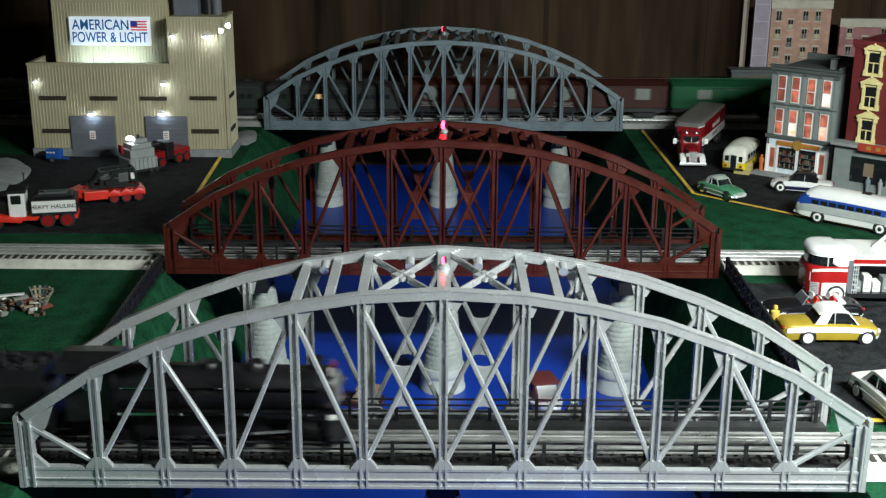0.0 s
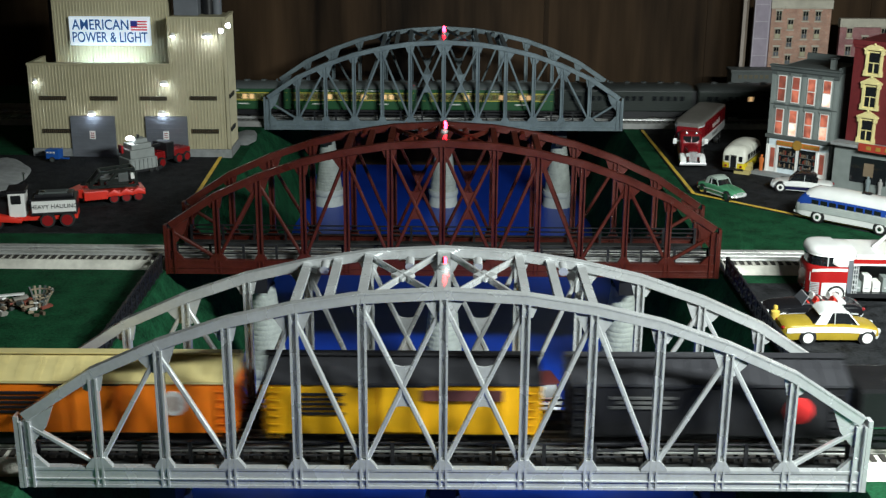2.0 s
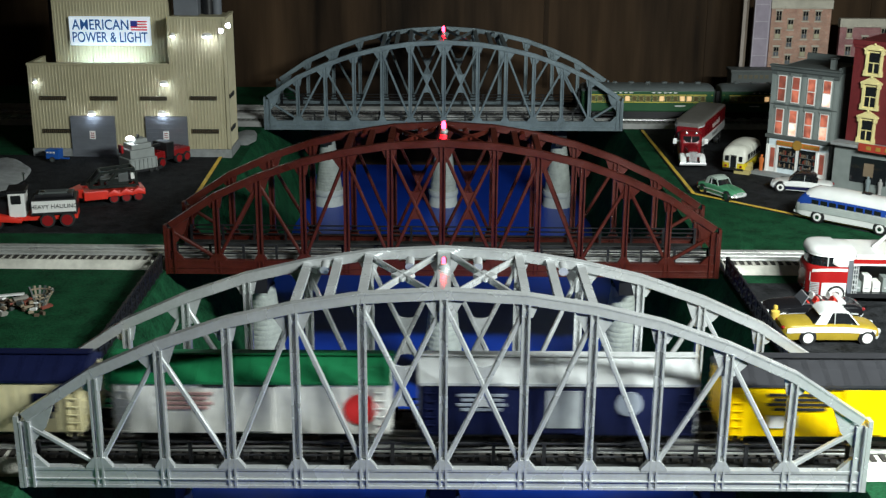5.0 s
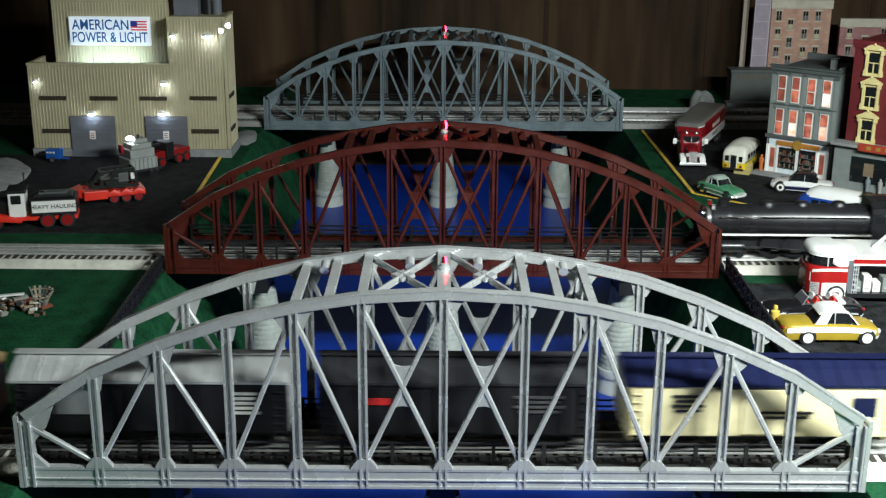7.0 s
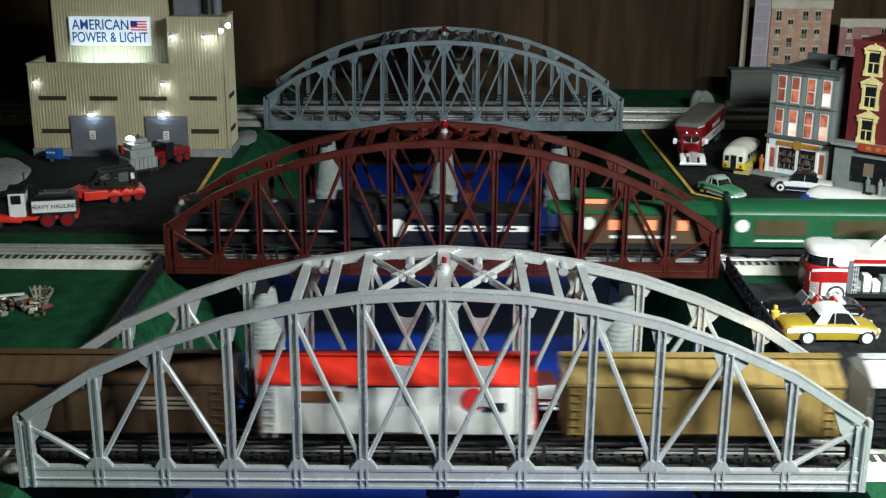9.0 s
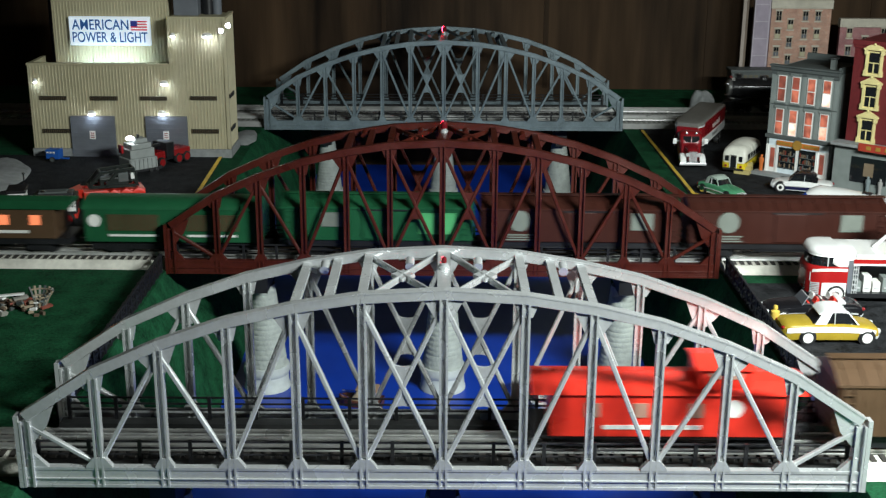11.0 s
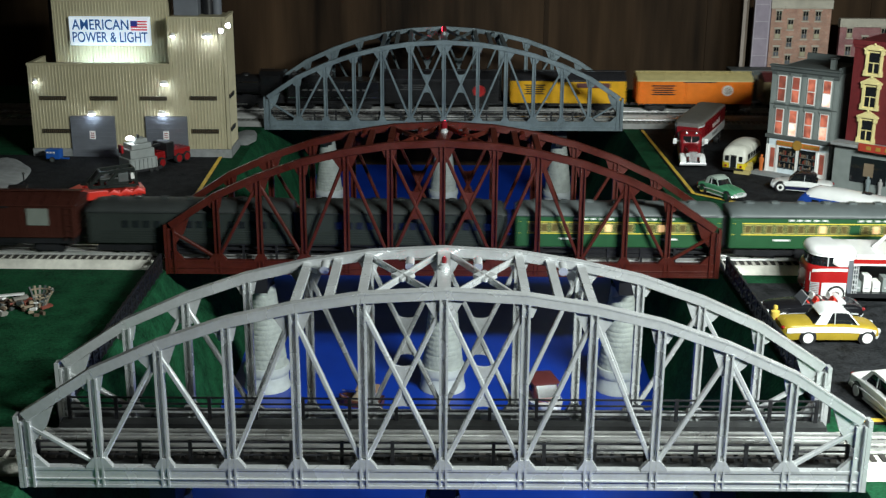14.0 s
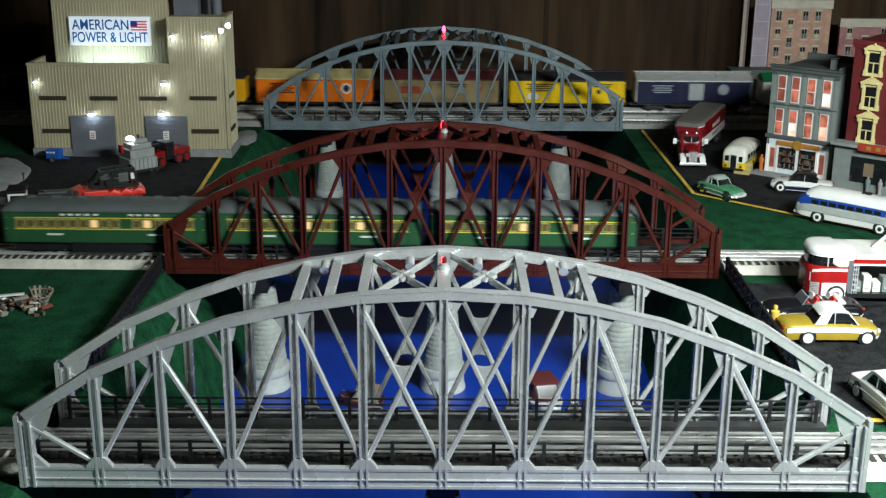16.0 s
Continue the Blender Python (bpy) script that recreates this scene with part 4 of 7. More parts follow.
# the freight train, in running order, with the place of each behind the orange car (metres)
P_CAR = 0.2812
eng_a, ten_a = steam_loco("black express steam locomotive", M["chrome"], mat("gloss_black_engine", (0.012, 0.012, 0.013), 0.3, 0, 60, 0.2))
FREIGHT = [(eng_a, 2 * P_CAR + 0.127 + 0.012 + 0.204 + 0.012 + 0.131), (ten_a, 2 * P_CAR + 0.127 + 0.012 + 0.102)]
squeeze(eng_a, 0.785)
squeeze(ten_a, 0.92)
for i, c in enumerate([
    boxcar("black boxcar with a red round emblem", BLK, DKR, [("disc", 0.083, 0.046, 0.026, 0, RD)] + text_bars(-0.06, 0.058, 3, 0.06, paint("dim_lettering", (0.09, 0.09, 0.09)))),
    boxcar("golden yellow reefer car with dark roof", YEL, DKR, [("bar", 0.055, 0.060, 0.075, 0.010, paint("maroon_plate", (0.13, 0.05, 0.05)))] + text_bars(-0.075, 0.060, 5, 0.045, DK)),
    boxcar("orange reefer car with cream roof", ORG, CRF, [("disc", 0.072, 0.050, 0.024, 0, WH), ("disc", 0.072, 0.050, 0.016, 0, paint("brown_emblem", (0.2, 0.08, 0.03)))] + text_bars(-0.07, 0.060, 5, 0.052, DK)),
    boxcar("drab tan reefer car with maroon roof", TAN, MRN, [("bar", -0.066, 0.048, 0.045, 0.016, paint("dull_red_plate", (0.32, 0.06, 0.03))), ("bar", 0.085, 0.05, 0.008, 0.008, RD)] + text_bars(0.04, 0.06, 2, 0.04, DK)),
    boxcar("lemon yellow reefer car with dark roof", YEL2, DKR, [("bar", -0.075, 0.035, 0.026, 0.012, WH)] + text_bars(-0.06, 0.062, 4, 0.06, DK) + [("disc", 0.07, 0.046, 0.01, 0, DK)] + text_bars(0.075, 0.062, 2, 0.05, DK)),
    boxcar("navy blue boxcar with silver roof", NVY, SLV, [("bar", 0.005, 0.047, 0.032, 0.037, paint("pale_grey_door", (0.35, 0.37, 0.38))), ("disc", 0.065, 0.052, 0.024, 0, paint("pale_emblem", (0.3, 0.33, 0.38)))] + text_bars(-0.07, 0.06, 4, 0.045, paint("pale_emblem", (0.3, 0.33, 0.38))), ends=SLV),
    boxcar("white reefer car with green roof and red disc", WHC, GRNR, [("disc", 0.10, 0.045, 0.03, 0, RD)] + text_bars(-0.06, 0.06, 4, 0.05, paint("pink_lettering", (0.5, 0.3, 0.28)))),
    boxcar("cream reefer car with navy roof", CRM, NVY, [("bar", 0.092, 0.05, 0.022, 0.018, NVY), ("bar", 0.092, 0.038, 0.012, 0.007, NVY)] + text_bars(-0.07, 0.06, 4, 0.03, DK) + text_bars(0.02, 0.045, 2, 0.05, DK)),
    boxcar("black boxcar with a small red nameplate", BLK, DKR, [("bar", -0.075, 0.053, 0.027, 0.006, RD)] + text_bars(0.075, 0.058, 4, 0.045, paint("dim_lettering", (0.09, 0.09, 0.09)))),
    boxcar("black boxcar with silver roof and ends", BLK, SLV, [("bar", -0.07, 0.052, 0.036, 0.026, paint("grey_plate", (0.22, 0.23, 0.23)))] + text_bars(0.085, 0.06, 5, 0.028, WH), ends=SLV),
    boxcar("tarnished gold reefer car", GLD, mat("gold_roof", (0.36, 0.25, 0.09), 0.32, 0.4, 70, 0.2, 0.08, 200), text_bars(-0.05, 0.05, 2, 0.035, paint("olive_lettering", (0.18, 0.12, 0.04)))),
    boxcar("white reefer car with bright red roof and ends", WHC, M["red_bright"], [("bar", -0.07, 0.058, 0.04, 0.01, paint("brown_emblem", (0.2, 0.08, 0.03))), ("disc", 0.07, 0.056, 0.022, 0, RD), ("bar", 0.09, 0.048, 0.02, 0.008, DK)], ends=M["red_bright"]),
    gondola_brown("dark brown weathered wooden boxcar"),
]):
    FREIGHT.append((c, (2 - i) * P_CAR))
FREIGHT.append((caboose("bright red caboose with cupola", M["red_bright"], M["red_bright"], paint("dull_window", (0.35, 0.2, 0.15)), 0.2525), -11 * P_CAR))

eng_b, ten_b = steam_loco("black streamlined steam locomotive with white stripe", M["white"], mat("satin_black_engine", (0.014, 0.014, 0.016), 0.34, 0, 60, 0.2), tender_stripe=True)
squeeze(eng_b, 0.86)
K = 0.000789
LOGO = paint("pale_round_logo", (0.18, 0.20, 0.175))
PASSENGER = [(eng_b, 0.284 / 2 + (2052 + 182) * K + 0.004), (ten_b, 0.284 / 2 + (2052 - 145) * K + 0.01),
    (caboose("green and brown lit caboose", BRN, GRN, ORANGE_LIT, 0.232, group="passenger train cars"), 0.284 / 2 + (1752 - 147) * K),
    (picture_car("dark green baggage car with grilled windows"), 0.284 / 2 + (1430 - 155) * K),
    (boxcar("dark green boxcar with a light green panel", GRN, GRN, [("bar", 0.083, 0.045, 0.050, 0.030, paint("light_green_panel", (0.08, 0.36, 0.14))), ("bar", -0.063, 0.05, 0.03, 0.02, LOGO)], L=0.262, eave=0.066, top=0.078, group="passenger train cars"), 0.284 / 2 + (1080 - 166) * K),
    (boxcar("oxide brown boxcar with a pale round logo", OXR, OXR, [("disc", -0.084, 0.050, 0.030, 0, LOGO), ("bar", 0.085, 0.050, 0.030, 0.024, LOGO)] + text_bars(-0.084, 0.030, 3, 0.04, LOGO, 0.0016, 0.0035), L=0.272, eave=0.066, top=0.078, group="passenger train cars"), 0.284 / 2 + (730 - 172) * K),
    (boxcar("oxide brown boxcar with a pale round logo", OXR, OXR, [("disc", -0.084, 0.050, 0.030, 0, LOGO), ("bar", 0.085, 0.050, 0.030, 0.024, LOGO)] + text_bars(-0.084, 0.030, 3, 0.04, LOGO, 0.0016, 0.0035), L=0.272, eave=0.066, top=0.078, group="passenger train cars"), 0.284 / 2 + (365 - 172) * K),
    (coach("grey-green fluted coach with dim windows", GRY, paint("dark_coach_roof", (0.034, 0.038, 0.037)), (), 0.04), 0.0),
    (coach("grey-green fluted coach with dim windows", GRY, paint("dark_coach_roof", (0.034, 0.038, 0.037)), (), 0.04), -375 * K)]
for k in (755, 1130, 1510):
    PASSENGER.append((coach("dark green coach with yellow stripes and lit windows", CGR, GRYR, ((0.0485, 0.0012, CYL), (0.0325, 0.0012, CYL)), 0.16), -k * K))

# ================= courses of the trains =================


def course_freight(s):
    """Front straight to the right, round, and back along the far track."""
    X, y0, y1, XL = 1.256, TA, TD, -2.0
    r = (y1 - y0) / 2
    if s < XL:
        a = (XL - s) / r
        if a > math.pi:
            return XL + (XL - s - math.pi * r), y1, 0.0
        return XL - r * math.sin(a), y0 + r - r * math.cos(a), 0.0
    if s <= X:
        return s, y0, 0.0
    a = (s - X) / r
    if a < math.pi:
        return X + r * math.sin(a), y0 + r - r * math.cos(a), -0.004 * a / math.pi
    return X - (s - X - math.pi * r), y1, -0.004


def course_passenger(s):
    """Far bridge's near track to the right, round, and back over the red bridge to the left."""
    X, y0, y1, XL = 1.5, TC, TB, -2.1
    r = (y0 - y1) / 2
    if s <= X:
        return s, y0, -0.003
    a = (s - X) / r
    if a < math.pi:
        return X + r * math.sin(a), y0 - r + r * math.cos(a), -0.003
    x = X - (s - X - math.pi * r)
    if x >= XL:
        return x, y1 - 0.0087 * x, -0.003
    a = min((XL - x) / r, math.pi)
    return XL - r * math.sin(a), y1 - 0.0087 * XL + r - r * math.cos(a), -0.003


def spline(knots, t):
    """Smooth curve through the knots, straight on beyond them."""
    n = len(knots)
    sl = [(knots[i + 1][1] - knots[i][1]) / (knots[i + 1][0] - knots[i][0]) for i in range(n - 1)]
    tan = [sl[0]] + [(sl[i - 1] + sl[i]) / 2 for i in range(1, n - 1)] + [sl[-1]]
    for i in range(n - 1):
        if t <= knots[i + 1][0] or i == n - 2:
            h = knots[i + 1][0] - knots[i][0]
            u = (t - knots[i][0]) / h
            return ((2 * u**3 - 3 * u**2 + 1) * knots[i][1] + (u**3 - 2 * u**2 + u) * h * tan[i] + (3 * u**2 - 2 * u**3) * knots[i + 1][1] + (u**3 - u**2) * h * tan[i + 1])


# place of the orange car and of the first grey coach on their courses
FREIGHT_RUN = [(0.0, -1.268), (1.2, -0.700), (1.5, -0.556), (2.5, -0.085), (3.3, 0.282), (4.1, 0.611), (6.3, 1.427), (7.3, 1.819), (8.5, 2.296), (9.0, 2.488), (11.3, 3.426),
    (12.2, 3.816), (13.0, 4.150), (14.0, 4.551), (15.0, 4.966), (16.0, 5.397)]
PASSENGER_RUN = [(0.0, -0.24), (1.0, 0.254), (2.0, 0.690), (3.5, 1.228), (4.0, 1.383), (7.0, 2.119), (7.7, 2.367), (8.3, 2.592), (9.2, 2.941), (11.3, 3.888), (12.5, 4.373), (13.8, 4.815), (14.5, 5.048), (15.5, 5.411), (16.0, 5.594)]


def ride(cars, course, run):
    for car, off in cars:
        rows = []
        for i in range(81):
            t = i * 0.2
            s = spline(run, t) + off
            a, b = course(s + 0.08), course(s - 0.08)
            q = math.degrees(math.atan2(a[1] - b[1], a[0] - b[0]))
            rows.append((t, pose((a[0] + b[0]) / 2, (a[1] + b[1]) / 2, RAIL + (a[2] + b[2]) / 2, 0, 0, q)))
        walk(car, rows)
# ================= power plant =================


def corrugated(bm, x0, x1, y, z0, z1, pitch=0.0060, depth=0.0009, along="x"):
    """Upright trapezoid siding, as a folded sheet with thickness."""
    n = max(2, int(round((x1 - x0) / pitch)))
    p = (x1 - x0) / n
    line = []
    for i in range(n):
        a = x0 + i * p
        line += [(a, 0), (a + p * 0.55, 0), (a + p * 0.65, -depth), (a + p * 0.9, -depth)]
    line.append((x1, 0))
    f = (lambda a, b, z: (a, y + b, z)) if along == "x" else (lambda a, b, z: (y - b, a, z))
    lo = [bm.verts.new(f(a, b, z0)) for a, b in line]
    hi = [bm.verts.new(f(a, b, z1)) for a, b in line]
    for i in range(len(line) - 1):
        bm.faces.new((lo[i], lo[i + 1], hi[i + 1], hi[i]))


def power_plant():
    b = thing("power_plant", pose(0, 0, 0), "tan corrugated power plant with lit lamps and sign", "building")
    S = M["siding"]
    XL, XM, XR, YF, YB = -0.786, -0.515, -0.411, 1.29, 1.385
    H1, H2, H3 = 0.177, 0.265, 0.40
    for nm, c in (("wall", (XL + 0.002, YF + 0.003, 0.016, XM, YB, H1 - 0.012)), ("wall", (XM - 0.001, YF + 0.0025, 0.0165, XR - 0.003, YB, H2)), ("tower_wall", (-0.747, 1.353, H1 - 0.02, -0.527, YB - 0.004, H3))):
        boxpart(nm, b, S, *c)
    for args, along in (((XL, XM, YF, 0.0165, H1), "x"), ((XM, XR, YF, 0.0165, H2), "x"), ((-0.749, -0.525, 1.350, H1 - 0.015, H3), "x"), ((YF, YB, XR, 0.0165, H2), "y")):
        bm = B()
        corrugated(bm, *args, along=along)
        part("siding", bm, S, b)
    for c in ((XL - 0.001, YF - 0.002, H1 - 0.001, XM, YF + 0.008, H1 + 0.003), (XM, YF - 0.002, H2 - 0.001, XR + 0.002, YF + 0.008, H2 + 0.003), (XR - 0.006, YF + 0.008, H2 - 0.001, XR + 0.002, YB, H2 + 0.003), (XL - 0.001, YF + 0.008, H1 - 0.012, XL + 0.006, YB, H1 + 0.002),
              (XR - 0.003, YF - 0.003, 0.017, XR + 0.003, YF + 0.003, H2 - 0.001), (XM - 0.002, YF - 0.003, H1 + 0.003, XM + 0.002, YF + 0.002, H2 - 0.001)):
        boxpart("corner_trim", b, S, *c)
    boxpart("plinth", b, M["concrete"], XL - 0.002, YF - 0.004, 0, XR + 0.004, YB, 0.0163)
    for x0, x1 in ((-0.7115, -0.6275), (-0.5685, -0.4895)):
        d = boxpart("door", b, M["grey_door"], x0, YF - 0.006, 0.0, x1, YF + 0.002, 0.080, "plain grey roller door")
        for i in range(9):
            boxpart("door_rib", d, M["grey_door"], x0 + 0.002, YF - 0.0068, 0.006 + i * 0.0083, x1 - 0.002, YF - 0.006, 0.0075 + i * 0.0083)
        xm = (x0 + x1) / 2
        n = boxpart("notice", d, M["white"], xm - 0.0065, YF - 0.0078, 0.036, xm + 0.0045, YF - 0.0070, 0.052, "white paper notice")
        for i in range(3):
            boxpart("lettering_bar", d, M["red"], xm - 0.0045, YF - 0.0084, 0.039 + i * 0.004, xm + 0.0025, YF - 0.0079, 0.0405 + i * 0.004)
    for x0, x1, z0, z1 in ((-0.7675, -0.7165, 0.110, 0.1178), (-0.671, -0.619, 0.110, 0.1178), (-0.5765, -0.5255, 0.1105, 0.118), (-0.482, -0.4305, 0.1115, 0.119), (-0.767, -0.7145, 0.0465, 0.0545), (-0.4815, -0.430, 0.0475, 0.0555)):
        v = boxpart("louvre", b, M["black"], x0, YF - 0.0032, z0, x1, YF - 0.001, z1)
        for i in range(14):
            x = x0 + (x1 - x0) * (i + 0.5) / 14
            boxpart("slat", v, paint("bronze_slat", (0.10, 0.075, 0.04)), x - 0.0007, YF - 0.0042, z0 + 0.0008, x + 0.0007, YF - 0.0032, z1 - 0.0008)
    for y0 in (1.305, ):
        for z0 in (0.112, 0.048):
            boxpart("louvre", b, M["black"], XR + 0.001, y0, z0, XR + 0.0032, y0 + 0.045, z0 + 0.0075)
    # lit sign with the name and a flag
    SIGN_T = glow("sign_blue_letters", (0.01, 0.10, 0.32), 0.35, (0.01, 0.04, 0.14))
    face = glow("sign_lit_face", (0.72, 0.86, 1.0), 0.42, (0.7, 0.75, 0.8))
    sg = boxpart("sign", b, face, -0.7145, 1.3375, 0.2065, -0.5615, 1.348, 0.2605, "white backlit sign with blue letters", bevel=0.001)
    writing("sign_text", "AMERICAN", 0.0275, SIGN_T, sg, pose(-0.655, 1.3368, 0.2452, 90, 0, 0), width=0.108, bold=0.0003)
    writing("sign_text", "POWER & LIGHT", 0.0275, SIGN_T, sg, pose(-0.6375, 1.3368, 0.2215, 90, 0, 0), width=0.143, bold=0.0003)
    FR, FW, FB = glow("flag_red", (0.7, 0.03, 0.06), 0.25, (0.5, 0.02, 0.04)), glow("flag_white", (0.9, 0.75, 0.8), 0.2), glow("flag_blue", (0.02, 0.03, 0.25), 0.25, (0.02, 0.03, 0.2))
    for i in range(7):
        boxpart("flag_stripe", sg, FR if i % 2 == 0 else FW, -0.597, 1.3362, 0.2355 + i * 0.00262, -0.566, 1.3374, 0.2355 + (i + 1) * 0.00262)
    boxpart("flag_canton", sg, FB, -0.597, 1.3356, 0.2435, -0.584, 1.3361, 0.2538)
    # roof plant
    boxpart("roof_unit", b, M["grey_door"], -0.512, 1.33, H2, -0.466, 1.38, 0.33, "grey roof unit", bevel=0.001)
    for x, y, r, z0, z1, mt in ((-0.452, 1.36, 0.012, H2, 0.36, M["black"]), (-0.435, 1.36, 0.009, H2, 0.35, M["grey_door"]), (-0.766, 1.42, 0.011, H1 - 0.012, 0.42, paint("dark_blue_flue", (0.01, 0.015, 0.05)))):
        bm = B()
        tube(bm, (x, y, z0), (x, y, z1), r, seg=18)
        part("chimney", bm, mt, b, smooth=True)
    # wall lamps
    for x, z, w, r in ((-0.668, 0.0865, 0.016, 0.02), (-0.5345, 0.0875, 0.016, 0.02), (-0.527, 0.1445, 0.016, 0.02), (-0.771, 0.1465, 0.007, 0.007), (-0.506, 0.2335, 0.010, 0.012), (-0.441, 0.2345, 0.02, 0.024)):
        bm = B()
        rings = [[(x + w * 0.5 * math.cos(a) * k, YF - 0.004 - w * 0.45 - w * 0.45 * math.sin(a) * k, zz) for a in [j * math.tau / 14 for j in range(14)]] for k, zz in ((1.0, z), (0.85, z + 0.003), (0.4, z + 0.0055))]
        loft(bm, rings)
        lp = part("wall_lamp", bm, M["white"], b, "small white shaded wall lamp", smooth=True)
        bm = B()
        lathe(bm, (x, YF - 0.004 - w * 0.45, z - 0.0026), [(w * 0.2, -0.0012), (w * 0.40, 0), (w * 0.40, 0.0022)], 14)
        part("bulb", bm, M["lamp_white"], lp)
        point_lamp("wall_lamp_light", (x, YF - 0.006 - w * 0.6, z - 0.010), r * 0.75, (0.62, 0.80, 1.0))
    for x, y, z in ((-0.416, 1.286, 0.243), (-0.403, 1.292, 0.252)):
        bm = B()
        lathe(bm, (x, y, z), [(0.002, 0.006), (0.006, 0.0), (0.0055, -0.004)], 14, "y")
        lp = part("flood_lamp", bm, M["black"], b)
        bm = B()
        lathe(bm, (x, y - 0.0046, z), [(0.005, 0), (0.0035, -0.0012)], 14, "y")
        part("bulb", bm, M["lamp_white"], lp)
    # lamp strip on the ledge under the sign
    boxpart("lamp_strip", b, M["lamp_white"], -0.70, 1.318, 0.1665, -0.575, 1.322, 0.1685, "white lamp strip")
    data = bpy.data.lights.new("ledge_light", "AREA")
    data.shape, data.size, data.size_y, data.energy, data.color = "RECTANGLE", 0.12, 0.012, 0.085, (0.50, 0.82, 1.0)
    o = new("ledge_light", data)
    o.matrix_basis = look((-0.64, 1.32, 0.170), (-0.64, 1.352, 0.19))
    return b


power_plant()

# ================= town =================


def window_unit(parent, x, z, w, h, y, frame_mt, glass_mts, frame_w=0.0022):
    f = boxpart("window", parent, frame_mt, x - w / 2 - frame_w, y - 0.0016, z - frame_w, x + w / 2 + frame_w, y + 0.0005, z + h + frame_w)
    boxpart("pane", f, glass_mts[0], x - w / 2, y - 0.0022, z + h / 2 + 0.0008, x + w / 2, y - 0.0017, z + h)
    boxpart("pane", f, glass_mts[1], x - w / 2, y - 0.0022, z, x + w / 2, y - 0.0017, z + h / 2 - 0.0008)
    boxpart("mullion", f, frame_mt, x - w / 2, y - 0.0027, z + h / 2 - 0.0008, x + w / 2, y - 0.0017, z + h / 2 + 0.0008)
    return f




def lit_curtain(name, dark, bright, strength):
    """Window cloth lit unevenly from behind."""
    m = glow(name, bright, strength, (0.2, 0.07, 0.05))
    nt = m.node_tree
    bs = nt.nodes["Principled BSDF"]
    bs.inputs["Roughness"].default_value = 0.25
    tex, n, ramp = nt.nodes.new("ShaderNodeTexCoord"), nt.nodes.new("ShaderNodeTexNoise"), nt.nodes.new("ShaderNodeValToRGB")
    n.inputs["Scale"].default_value = 55
    ramp.color_ramp.elements[0].position, ramp.color_ramp.elements[0].color = 0.38, (*dark, 1)
    ramp.color_ramp.elements[1].position, ramp.color_ramp.elements[1].color = 0.62, (*bright, 1)
    nt.links.new(tex.outputs["Object"], n.inputs["Vector"])
    nt.links.new(n.outputs["Fac"], ramp.inputs["Fac"])
    nt.links.new(ramp.outputs["Color"], bs.inputs["Emission Color"])
    return m


CURTAIN = [lit_curtain("dim_red_curtain", (0.10, 0.02, 0.015), (0.45, 0.09, 0.06), 0.45), lit_curtain("lit_red_curtain", (0.22, 0.04, 0.03), (1.0, 0.28, 0.16), 0.55), lit_curtain("bright_lit_window", (0.8, 0.2, 0.1), (1.0, 0.75, 0.55), 1.0), lit_curtain("brightest_window", (1.0, 0.45, 0.3), (1.0, 0.9, 0.8), 1.4)]
SHOP_BLUE = paint("pale_blue_shop_paint", (0.66, 0.74, 0.78))
SHOP_ORANGE = paint("orange_sign_paint", (0.55, 0.17, 0.03))


